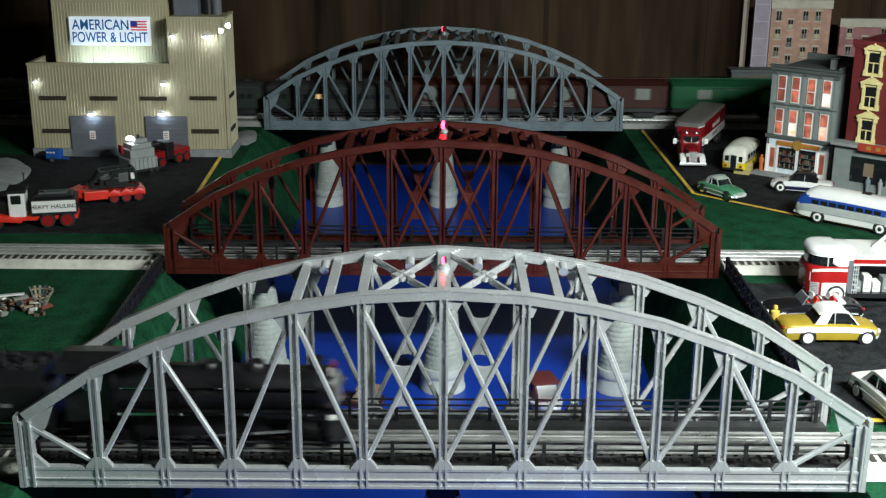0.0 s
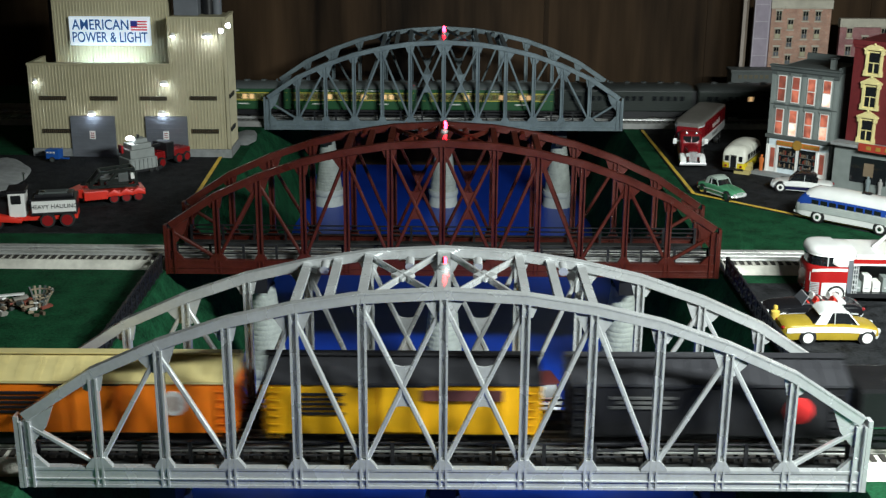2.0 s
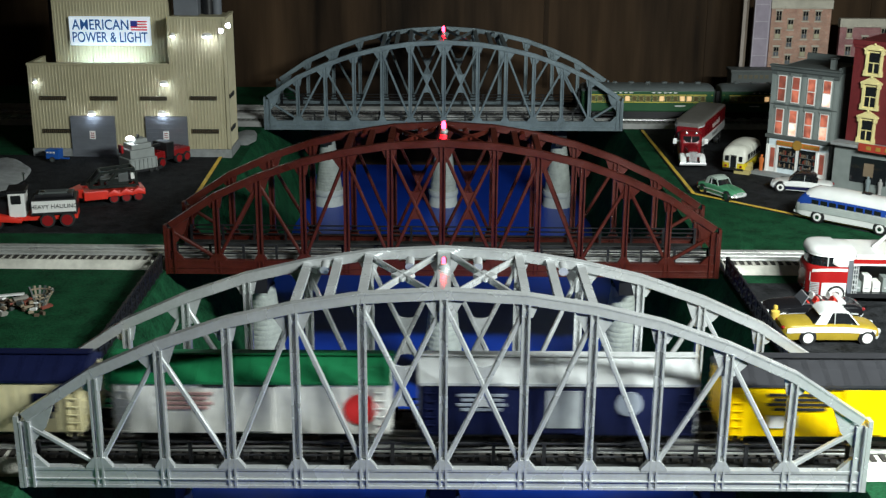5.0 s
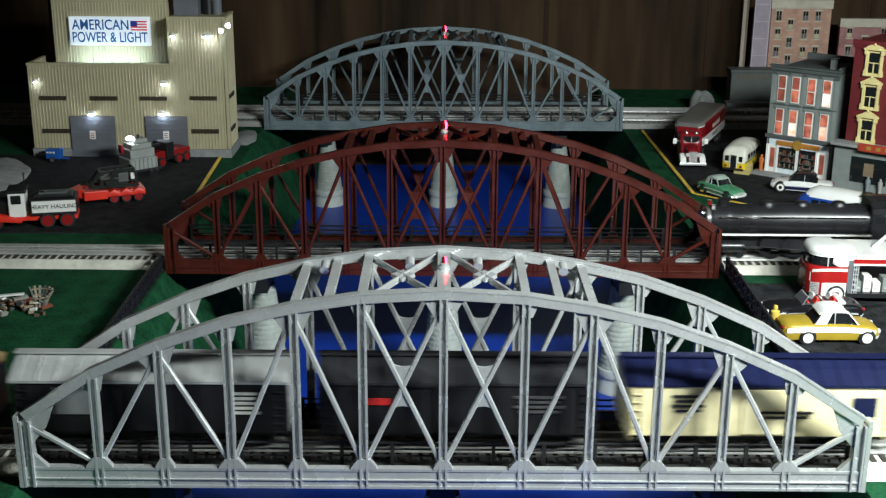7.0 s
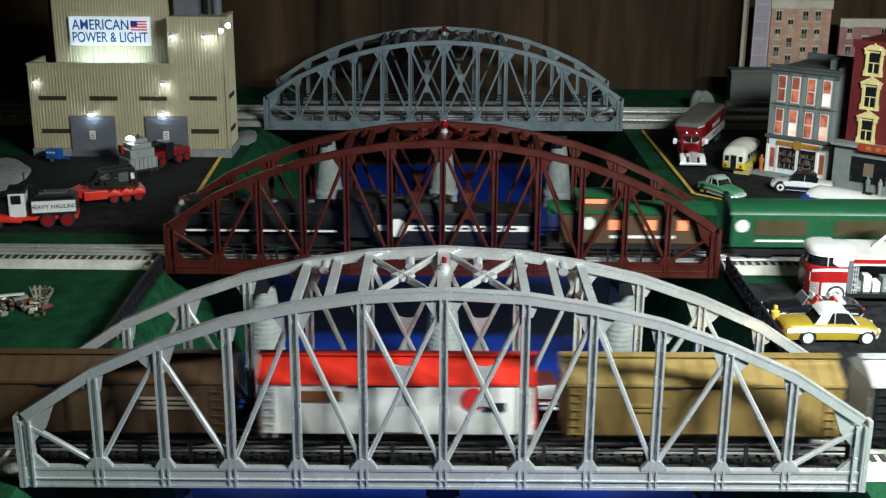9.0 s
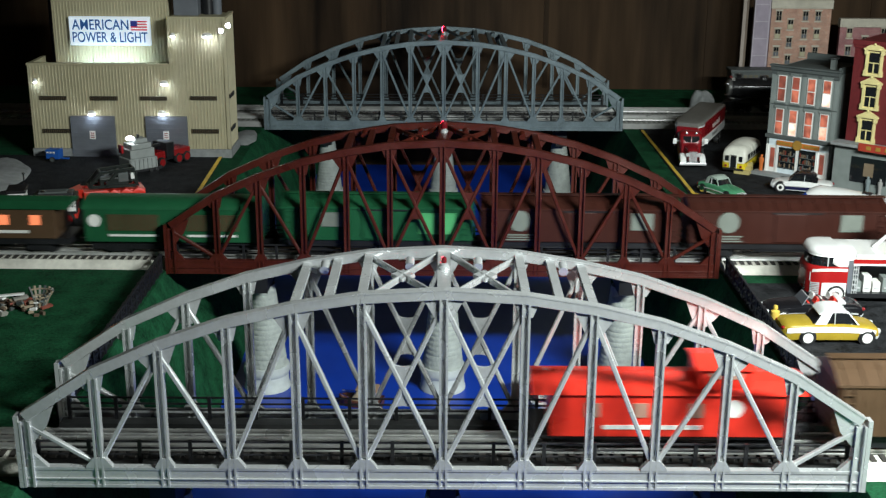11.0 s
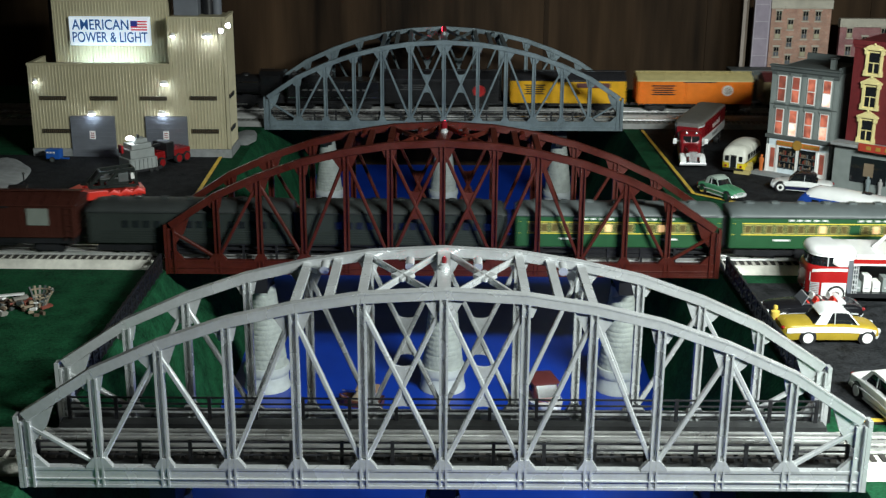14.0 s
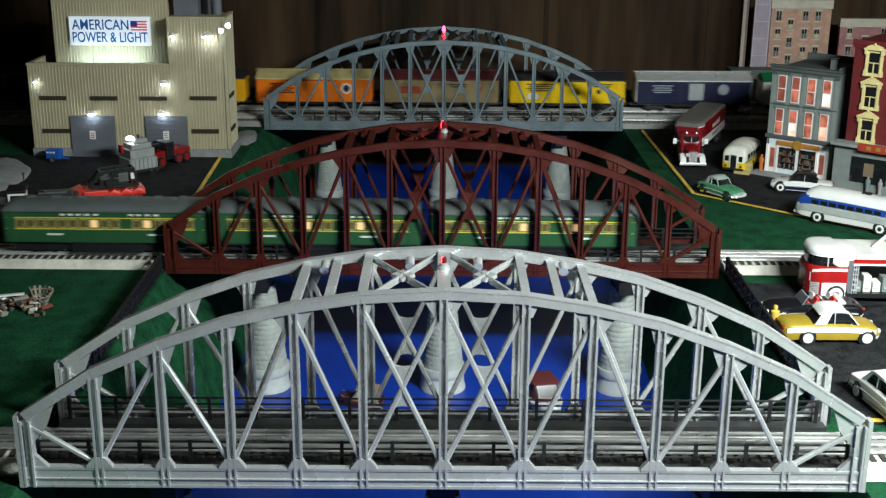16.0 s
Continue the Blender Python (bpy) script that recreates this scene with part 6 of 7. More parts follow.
            bar(bm, (xm - .001, s * hw * .865, zb), (xm - .001, s * hw * .80, h), .0012, .0009)
            part("window_post", bm, M["trim"], c)
    for s, x in ((1, .503 * L), (-1, -.503 * L)):
        bm = B()
        for y0, y1, q0, q1 in ((-hw * .92, -hw * .5, -.005 * s, 0), (-hw * .5, hw * .5, 0, 0), (hw * .5, hw * .92, 0, -.005 * s)):
            tube(bm, (x + q0, y0, sill + .003), (x + q1, y1, sill + .003), .0017, seg=8)
        part("bumper", bm, M["trim"], c, smooth=True)
    for i in range(5):
        boxpart("grille_bar", c, M["trim"], .497 * L, -hw * .46, sill + .0045 + i * .0012, .503 * L, hw * .46, sill + .0051 + i * .0012)
    for x in wheels:
        for s in (-1, 1):
            arch_wheel(c, x * L, s, hw * .985, wheel_r, .0062, white)
    return c


GOLD = paint("gold_enamel", (0.37, 0.26, 0.03), 0.22)
BLACK_ENAMEL = paint("black_enamel", (0.01, 0.01, 0.012), 0.2)
NAVY_ENAMEL = paint("navy_enamel", (0.012, 0.014, 0.05), 0.25)
MINT = paint("mint_green_enamel", (0.075, 0.27, 0.14), 0.3)
toy_car(pose(0.4595, 0.367, 0.0017, 0, 0, 0.5), "gold and white hardtop toy car with whitewall tyres", 0.116, 0.0205, 0.0420, GOLD, GOLD, M["white_gloss"], M["white_gloss"], (-.20, -.06, .12, .27), (-.245, .36), fin=0.0025, chrome=False, quarter=0.014)
toy_car(pose(0.461, 0.437, 0.0017, 0, 0, 181), "black open toy convertible with red and white seats", 0.121, 0.0205, 0.0375, BLACK_ENAMEL, BLACK_ENAMEL, None, None, (-.26, -.1, .05, .12), open_top=M["red_bright"], fin=0.001)
toy_car(pose(0.4680, 0.166, 0.0017, 0, 0, -80), "white hardtop toy car beside the front bridge", 0.118, 0.0215, 0.0400, M["white_gloss"], M["white_gloss"], None, M["white_gloss"], (-.30, -.12, .08, .22))
toy_car(pose(0.4765, 1.024, 0.0017, 0, 0, -59), "mint green toy sports car on the street", 0.090, 0.0170, 0.0330, MINT, MINT, None, paint("pale_mint_top", (0.35, 0.42, 0.37), 0.3), (-.30, -.18, -.03, .09), (-.31, .33), wheel_r=0.0076, white=False)
toy_car(pose(0.624, 1.056, 0.0017, 0, 0, 160), "black and white hardtop toy car by the shop", 0.102, 0.0190, 0.0345, M["white_gloss"], NAVY_ENAMEL, M["white_gloss"], BLACK_ENAMEL, (-.26, -.14, .08, .22), fin=0.001)


def coach_bus(m):
    """Streamlined coach; it faces +x."""
    c = thing("toy_bus", m, "white, blue and silver streamlined toy coach bus", "bus", "toy vehicles")
    L, hw, H = 0.19, 0.0245, 0.0545
    keys = [(-.5 * L, .013, .024, .030, hw * .6), (-.47 * L, .009, .030, .042, hw * .88), (-.38 * L, .007, .034, H - .004, hw), (-.1 * L, .0065, .036, H - .001, hw), (.25 * L, .0065, .036, H, hw), (.38 * L, .007, .035, H - .0035, hw * .985), (.455 * L, .008, .030, H - .015, hw * .9), (.485 * L, .010, .024, .030, hw * .78), (.5 * L, .012, .019, .022, hw * .62)]
    BLUE = paint("bus_blue", (0.02, 0.07, 0.36), 0.25)
    FL = mat("fluted_alloy", (0.62, 0.66, 0.64), 0.38, 0.35, 120, 0.1)
    bm = B()
    shell(bm, keys, 40, 2.3, 0.94)
    part("body", bm, M["white_gloss"], c, smooth=True)
    for s in (-1, 1):
        bm = B()
        ribbon(bm, keys, s, 0.74, 1.12, -.40 * L, .452 * L, 0.0004)
        part("blue_band", bm, BLUE, c)
        bm = B()
        ribbon(bm, keys, s, 0.34, 0.72, -.44 * L, .46 * L, 0.0004)
        part("fluted_panel", bm, FL, c)
        for i in range(4):
            bm = B()
            ribbon(bm, keys, s, 0.36 + i * .095, 0.40 + i * .095, -.44 * L, .46 * L, 0.0011)
            part("flute", bm, FL, c)
        for i in range(9):
            x = .31 * L - i * .076 * L
            w = boxpart("window", c, M["glass"], x - .0056, s * hw - .0010, .0292, x + .0056, s * hw + .0010, .0362)
            boxpart("window_frame", w, M["trim"], x - .0061, s * hw - .0012, .0284, x + .0061, s * hw + .0012, .0291)
        bm = B()
        lathe(bm, (.478 * L, s * hw * .62, .017), [(.003, -.003), (.0032, .0025), (.0015, .004)], 12, "x")
        part("headlight", bm, M["white_gloss"], c, smooth=True)
    bm = B()
    shell(bm, [(.37 * L, .031, .036, H - .0042, hw * .995), (.42 * L, .030, .034, H - .0085, hw * .962), (.462 * L, .027, .031, .0375, hw * .905), (.474 * L, .026, .029, .0335, hw * .86)], 12, 2.3, 1.0)
    part("windscreen", bm, BLUE, c, smooth=True)
    bm = B()
    tube(bm, (.497 * L, -hw * .7, .0105), (.497 * L, hw * .7, .0105), .0026, seg=8)
    part("bumper", bm, M["trim"], c, smooth=True)
    boxpart("roof_hatch", c, M["black"], -.02, -.006, H - .001, -.006, .004, H + .0014, bevel=0.0005)
    for x in (.053, -.048):
        for s in (-1, 1):
            arch_wheel(c, x, s, hw * .985, .0092, .007)


coach_bus(pose(0.650, 0.846, 0.0017, 0, 0, 180 - 40.5))


def show_van(m):
    """Red and white touring van with an open side; it faces +x."""
    c = thing("toy_van", m, "red and white bullnose toy van with open side", "van", "toy vehicles")
    L, hw = 0.26, 0.034
    RED = paint("van_red", (0.36, 0.014, 0.014), 0.25)
    keys = [(.245 * L, .0095, .046, .050, hw), (.36 * L, .0095, .046, .050, hw), (.42 * L, .0095, .045, .050, hw * .95), (.46 * L, .0100, .043, .049, hw * .83), (.485 * L, .0110, .040, .046, hw * .66), (.497 * L, .0125, .036, .041, hw * .45), (.5 * L, .014, .034, .036, hw * .25)]
    bm = B()
    shell(bm, keys, 26, 3.5, 0.97)
    part("cab", bm, RED, c, smooth=True)
    for s in (-1, 1):
        bm = B()
        ribbon(bm, keys, s, 0.02, 0.50, .248 * L, .412 * L, .0006)
        part("cab_panel", bm, M["white_gloss"], c)
        bm = B()
        ribbon(bm, keys, s, 0.93, 1.03, .248 * L, .470 * L, .0007)
        part("cab_stripe", bm, M["white_gloss"], c)
        bm = B()
        ribbon(bm, keys, s, 0.56, 0.93, .470 * L, .480 * L, .0007)
        part("nose_stripe", bm, M["white_gloss"], c)
        for i in range(7):
            bm = B()
            ribbon(bm, keys, s, 0.06 + i * .068, 0.095 + i * .068, .418 * L, .476 * L, .0012)
            part("grille_bar", bm, M["trim"], c)
        bm = B()
        ribbon(bm, keys, s, -.10, 0.03, .40 * L, .499 * L, .0012)
        part("bumper", bm, M["black"], c)
    for i in range(7):
        boxpart("grille_bar", c, M["trim"], .486 * L, -hw * .5, .012 + i * .0025, .4965 * L, hw * .5, .0132 + i * .0025)
    glass_keys = [(.29 * L, .048, .060, .065, hw * .90), (.38 * L, .048, .060, .065, hw * .90), (.43 * L, .048, .060, .065, hw * .80), (.465 * L, .048, .059, .064, hw * .58), (.478 * L, .048, .057, .062, hw * .36), (.482 * L, .048, .056, .060, hw * .2)]
    bm = B()
    shell(bm, glass_keys, 20, 6, 1.0)
    part("windscreen", bm, M["glass"], c, smooth=True)
    for s in (-1, 1):
        boxpart("door_post", c, M["trim"], .372 * L, s * hw * .905 - .0008, .049, .380 * L, s * hw * .905 + .0008, .0625)
    bm = B()
    shell(bm, [(.30 * L, .062, .066, .0735, hw * .95), (.38 * L, .062, .066, .0735, hw * .95), (.43 * L, .062, .066, .0732, hw * .86), (.47 * L, .062, .065, .071, hw * .64), (.488 * L, .062, .064, .067, hw * .36), (.492 * L, .062, .063, .065, hw * .15)], 20, 3.0, 1.0)
    part("cab_roof", bm, M["white_gloss"], c, smooth=True)
    bm = B()
    shell(bm, [(.20 * L, .049, .060, .072, hw * .98), (.27 * L, .049, .060, .0725, hw * 1.0), (.32 * L, .050, .060, .071, hw * .98), (.345 * L, .053, .058, .064, hw * .93)], 16, 2.4, 0.95)
    part("roof_pod", bm, M["white_gloss"], c, smooth=True)
    bm = B()
    box(bm, -.5 * L, -hw, .008, .245 * L, hw, .014)
    part("floor_pan", bm, M["black"], c)
    boxpart("far_wall", c, M["grey_door"], -.5 * L, -hw, .014, .245 * L, -hw + .003, .060)
    boxpart("bulkhead", c, M["grey_door"], .215 * L, -hw + .003, .014, .245 * L, hw, .0585)
    boxpart("end_wall", c, M["red"], -.5 * L, -hw + .003, .014, -.49 * L, hw, .060)
    boxpart("top_rail", c, RED, -.5 * L, hw - .003, .0535, .215 * L, hw, .060)
    boxpart("top_stripe", c, M["white_gloss"], -.5 * L, hw + .0002, .0522, .215 * L, hw + .0012, .0545)
    boxpart("roof", c, M["white_gloss"], -.5 * L, -hw - .001, .060, .205 * L, hw + .001, .0665, bevel=0.0015)
    rnd = random.Random(8)
    for i in range(7):
        x = .165 * L - i * .062 * L
        w = boxpart("rack_box", c, M["white"] if i % 3 else M["grey_paint"], x - .0065, hw * .25, .014, x + .0065, hw * .82, .026 + rnd.uniform(0, .010), bevel=0.001)
        boxpart("rack_handle", w, M["trim"], x - .004, hw * .82, .019, x + .004, hw * .86, .0205)
    for i in range(5):
        boxpart("ladder_rung", c, M["trim"], .18 * L, hw - .001, .018 + i * .007, .21 * L, hw + .0006, .0192 + i * .007)
    for x in (.18 * L, .195 * L, .21 * L):
        boxpart("ladder_rail", c, M["trim"], x - .0006, hw - .001, .014, x + .0006, hw + .0008, .052)
    bm = B()
    tube(bm, (.05 * L, 0, .066), (-.13 * L, .004, .103), .0028, seg=10)
    part("mast", bm, M["white_gloss"], c, smooth=True)
    bm = B()
    lathe(bm, (-.13 * L, 0.004, .102), [(.0, 0), (.026, .002), (.03, .005), (.0, .007)], 20)
    part("mast_disc", bm, M["white_gloss"], c, smooth=True)
    for x in (.312 * L, -.28 * L):
        for s in (-1, 1):
            arch_wheel(c, x, s, hw * .99, .0125, .008)
    return c


squeeze(show_van(pose(0.570, 0.521, 0.0017, 0, 0, 178)), 0.76)


def yellow_bus(m):
    """Small round-backed bus seen from behind; it faces +x."""
    c = thing("toy_bus", m, "yellow and white toy bus with open rear door", "bus", "toy vehicles")
    L, hw, H = 0.115, 0.0225, 0.0490
    YB = paint("bus_yellow", (0.66, 0.50, 0.02))
    CR = paint("bus_cream", (0.72, 0.71, 0.62), 0.3)
    keys = [(-.5 * L, .010, .026, .033, hw * .70), (-.485 * L, .008, .030, .041, hw * .88), (-.44 * L, .0065, .033, .0465, hw * .97), (-.36 * L, .006, .034, H, hw), (.3 * L, .006, .034, H, hw), (.45 * L, .007, .031, .044, hw * .95), (.5 * L, .010, .026, .034, hw * .75)]
    bm = B()
    shell(bm, keys, 34, 2.6, 0.96)
    part("body", bm, CR, c, smooth=True)
    low = [(x, z0, z0 + (zb - z0) * .52, z0 + (zb - z0) * .52 + .0002, h + .0005) for x, z0, zb, zt, h in keys]
    low[0] = (low[0][0] - .0005,) + low[0][1:]
    bm = B()
    shell(bm, low, 34, 12, 0.96)
    part("yellow_skirt", bm, YB, c, smooth=True)
    for s in (-1, 1):
        bm = B()
        ribbon(bm, keys, s, 0.52, 0.58, -.48 * L, .46 * L, .0007)
        part("trim_line", bm, M["black"], c)
        for i in range(5):
            x = -.33 * L + i * .16 * L
            boxpart("window", c, M["glass"], x - .0068, s * hw - .0009, .0245, x + .0068, s * hw + .0007, .0350)
        boxpart("rear_window", c, M["glass"], -.494 * L - .0012, s * hw * .56 - .0035, .022, -.47 * L, s * hw * .56 + .0035, .032)
        bm = B()
        lathe(bm, (-.5 * L, s * hw * .62, .013), [(.0022, .003), (.0024, -.001), (.001, -.002)], 10, "x")
        part("tail_light", bm, M["red"], c)
    d = boxpart("rear_door", c, M["glass"], -.5 * L - .0018, -.0055, .0100, -.46 * L, .0055, .0335, "dark open rear doorway")
    for y in (-.0062, .0062):
        boxpart("door_jamb", d, CR, -.5 * L - .0022, y - .0007, .0095, -.46 * L, y + .0007, .0340)
    boxpart("bumper", c, M["black"], -.5 * L - .003, -hw * .85, .0055, -.5 * L + .002, hw * .85, .0085, bevel=0.0006)
    for x in (-.3 * L, .3 * L):
        for s in (-1, 1):
            arch_wheel(c, x, s, hw * .985, .0085, .007)


yellow_bus(pose(0.560, 1.235, 0.0017, 0, 0, 62))


def semi_truck(m):
    """Red and white tractor with a long box trailer; it faces +x."""
    c = thing("toy_truck", m, "red and white toy truck with long silver-roofed trailer", "truck", "toy vehicles")
    hw = 0.025
    TW = 0.0285
    DR = mat("truck_dark_red", (0.20, 0.008, 0.012), 0.28, 0, 80, 0.1)
    ALLOY = mat("dull_alloy_roof", (0.26, 0.25, 0.23), 0.4, 0.5, 90, 0.15, 0.1)
    keys = [(-.205, .026, .066, .0735, TW), (-.03, .026, .066, .0735, TW), (-.010, .026, .066, .0735, TW * .97), (.002, .026, .065, .0725, TW * .86), (.008, .027, .064, .071, TW * .70)]
    bm = B()
    shell(bm, keys, 30, 5.0, 0.98)
    tr = part("trailer", bm, DR, c, smooth=True)
    bm = B()
    shell(bm, [(-.2055, .0662, .0685, .0748, TW * .99), (-.03, .0662, .0685, .0748, TW * .99), (-.010, .0662, .0685, .0748, TW * .97), (.0025, .0655, .0675, .0738, TW * .87), (.0088, .0645, .0662, .0722, TW * .71)], 26, 5.0, 1.0)
    part("trailer_roof", bm, ALLOY, tr, "dull silver trailer roof", smooth=True)
    bm = B()
    for s in (-1, 1):
        ribbon(bm, keys, s, 0.985, 1.05, -.012, .0079, .0014)
    part("roof_rim", bm, M["trim"], tr)
    for s in (-1, 1):
        bm = B()
        ribbon(bm, keys, s, 0.02, 0.40, -.203, -.004, .0006)
        part("lower_band", bm, M["white_gloss"], tr)
        for i, (a, h) in enumerate(((0, .010), (.012, .007), (.021, .009), (.031, .006), (.040, .008), (.049, .006), (.058, .0075))):
            bm = B()
            plate(bm, [(-.15 + a, .0485), (-.1425 + a, .0485), (-.139 + a, .0485 + h), (-.1465 + a, .0485 + h)], s * (TW + .0004) - .0006, s * (TW + .0004) + .0006)
            part("script_bar", bm, paint("faded_white_script", (0.5, 0.42, 0.40)), tr)
        for i in range(5):
            boxpart("lettering_bar", tr, M["black"], -0.13 + i * .010, s * (TW + .0008) - .0006, .032, -0.1235 + i * .010, s * (TW + .0008) + .0006, .038)
    T = pose(0, 0, 0, 0, 0, 22)
    made = []
    bm = B()
    shell(bm, [(.004, .012, .048, .056, hw * .80), (.012, .012, .050, .060, hw * .86), (.030, .012, .050, .060, hw * .86), (.038, .012, .044, .054, hw * .80), (.043, .012, .036, .042, hw * .70)], 16, 3)
    made.append(part("cab", bm, DR, c, smooth=True))
    bm = B()
    shell(bm, [(.038, .012, .032, .041, hw * .56), (.056, .012, .030, .038, hw * .47), (.067, .012, .028, .035, hw * .40), (.071, .013, .026, .031, hw * .34)], 14, 2.6)
    made.append(part("bonnet", bm, DR, c, smooth=True))
    for s in (-1, 1):
        bm = B()
        loft(bm, [[(.0440, s * .001, .0425), (.0418, s * .0155, .0425), (.0405, s * .0155, .0425), (.0425, s * .001, .0425)], [(.0405, s * .001, .0530), (.0385, s * .0150, .0530), (.0370, s * .0150, .0530), (.0390, s * .001, .0530)]])
        made.append(part("windscreen", bm, M["glass"], c))
        bm = B()
        shell(bm, [(.044, .010, .014, .018, .005), (.052, .012, .019, .0240, .0060), (.062, .012, .019, .0240, .0062), (.071, .010, .015, .019, .0058), (.075, .008, .012, .014, .0055)], 14, 2.4)
        for v in bm.verts:
            v.co.y += s * .0180
        made.append(part("fender", bm, M["white_gloss"], c, smooth=True))
        bm = B()
        lathe(bm, (.070, s * .0105, .0245), [(.001, -.005), (.0036, -.002), (.0038, .0015), (.002, .003)], 12, "x")
        made.append(part("headlight", bm, M["trim"], c, smooth=True))
        made.append(boxpart("mirror", c, M["white_gloss"], .030, s * .0295 - .0035, .037, .033, s * .0295 + .0035, .047, bevel=0.0008))
        made.append(boxpart("mirror_arm", c, M["trim"], .031, min(s * .020, s * .027), .042, .032, max(s * .020, s * .027), .043))
        made.append(boxpart("cab_lamp", c, M["trim"], .0385, s * .009 - .002, .0575, .0405, s * .009 + .002, .0605, bevel=0.0005))
    for i in range(7):
        made.append(boxpart("grille_bar", c, M["trim"], .070, -.0075 + i * .0022, .010, .0735, -.0062 + i * .0022, .031))
    made.append(boxpart("bumper", c, M["trim"], .074, -hw, .006, .077, hw, .0105, bevel=0.0006))
    made.append(boxpart("cab_frame", c, M["black"], .0, -.012, .009, .07, .012, .0125))
    for o in made:
        o.matrix_basis = T
    boxpart("frame", c, M["black"], -0.195, -.014, .014, .02, .014, .0262)
    for x in (-.008, -.027, -.163, -.184):
        for s in (-1, 1):
            wheel(c, x, s * .0225, .0095, .008, white=False)
    for s in (-1, 1):
        q = T @ Vector((.058, s * .0185, 0))
        wheel(c, q.x, q.y, .0095, .008, white=False)


semi_truck(pose(0.4686, 1.293, 0.0017, 0, 0, 246))

# ---- heavy haulage convoy in the plant yard ----


def haul_tractor(m, board=True):
    """Six-wheeled ballast tractor; it faces -x, with the name board on its ballast box."""
    c = thing("haulage_truck", m, "red and black toy heavy haulage truck with white side board", "truck", "haulage convoy")
    boxpart("chassis", c, M["red_bright"], -.05, -.017, .010, .062, .017, .0165, bevel=0.0008)
    for s in (-1, 1):
        bm = B()
        sections(bm, [(-.062, .008, .014, .004), (-.052, .012, .024, .006), (-.040, .012, .022, .006), (-.012, .009, .014, .005)], 1)
        for v in bm.verts:
            v.co.y += s * .019
        part("fender", bm, M["red_bright"], c, smooth=True)
    bm = B()
    sections(bm, [(-.060, .014, .034, .0095), (-.056, .013, .037, .011), (-.028, .013, .040, .013)], 1)
    part("bonnet", bm, M["black"], c, smooth=True)
    boxpart("radiator", c, M["chrome"], -.0625, -.0085, .014, -.0598, .0085, .035)
    cab = boxpart("cab", c, M["white"], -.028, -.019, .016, -.006, .019, .050, bevel=0.0015)
    boxpart("cab_roof", c, M["black"], -.030, -.020, .0495, -.004, .020, .0535, bevel=0.001)
    for s in (-1, 1):
        boxpart("window", cab, M["glass"], -.024, s * .0192 - .0006, .035, -.011, s * .0192 + .0006, .047)
    boxpart("windscreen", cab, M["glass"], -.0287, -.016, .037, -.0278, .016, .047)
    b = boxpart("ballast_box", c, M["black"], .002, -.0225, .018, .062, .0225, .040, bevel=0.001)
    for s in (-1, 1):
        boxpart("side_board", b, M["white"], .003, s * .0234 - .0008, .0225, .061, s * .0234 + .0008, .0385, "white name board")
    if board:
        writing("board_text", "HEAVY HAULING", 0.0082, M["black"], b, pose(.032, -.0245, .0305, 90, 0, 0))
    boxpart("load_pipe", c, M["black"], .006, -.014, .040, .058, .012, .046, bevel=0.002)
    boxpart("strap", c, M["grey_dark"], .012, -.016, .046, .05, .0, .049, bevel=0.001)
    bm = B()
    lathe(bm, (.018, -.012, .046), [(.004, 0), (.004, .003), (.002, .0045)], 10)
    part("lamp_cap", bm, M["chrome"], c, smooth=True)
    for x, y in ((-.009, .016), (-.058, -.012)):
        bm = B()
        tube(bm, (x, y, .03), (x, y, .068 if x > -.02 else .048), .0009, seg=6)
        lathe(bm, (x, y, .068 if x > -.02 else .048), [(.0018, 0), (.0018, .002), (.0008, .0025)], 8)
        part("exhaust", bm, M["chrome"], c)
    for x in (-.046, .022, .048):
        for s in (-1, 1):
            wheel(c, x, s * .0195, .0105, .008, white=False, hub=M["red"])


haul_tractor(pose(-0.640, 0.826, 0.0017, 0, 0, 12) @ Matrix.Scale(1.12, 4))


def low_loader(m):
    c = thing("low_loader", m, "red toy low-loader trailer beneath a dark green machine", "trailer", "haulage convoy")
    boxpart("bed", c, M["red_bright"], -.05, -.021, .010, .05, .021, .0205, bevel=0.001)
    for s in (-1, 1):
        boxpart("side_beam", c, M["red_bright"], -.05, s * .0225 - .0025, .009, -.012, s * .0225 + .0025, .0235, bevel=0.001)
    bm = B()
    loft(bm, [[(-.05, -.018, .012), (-.05, .018, .012), (-.05, .018, .028), (-.05, -.018, .028)], [(-.078, -.006, .016), (-.078, .006, .016), (-.078, .006, .022), (-.078, -.006, .022)]])
    part("gooseneck", bm, M["red_bright"], c)
    for x in (-.002, .018, .038):
        for s in (-1, 1):
            wheel(c, x, s * .0205, .0085, .007, white=False, hub=M["red"])
            bm = B()
            sections(bm, [(x - .011, .012, .018, .006), (x, .014, .025, .007), (x + .011, .012, .018, .006)], 1)
            for v in bm.verts:
                v.co.y += s * .0205
            part("mudguard", bm, M["red_bright"], c, smooth=True)


low_loader(pose(-0.553, 0.972, 0.0017, 0, 0, 24))


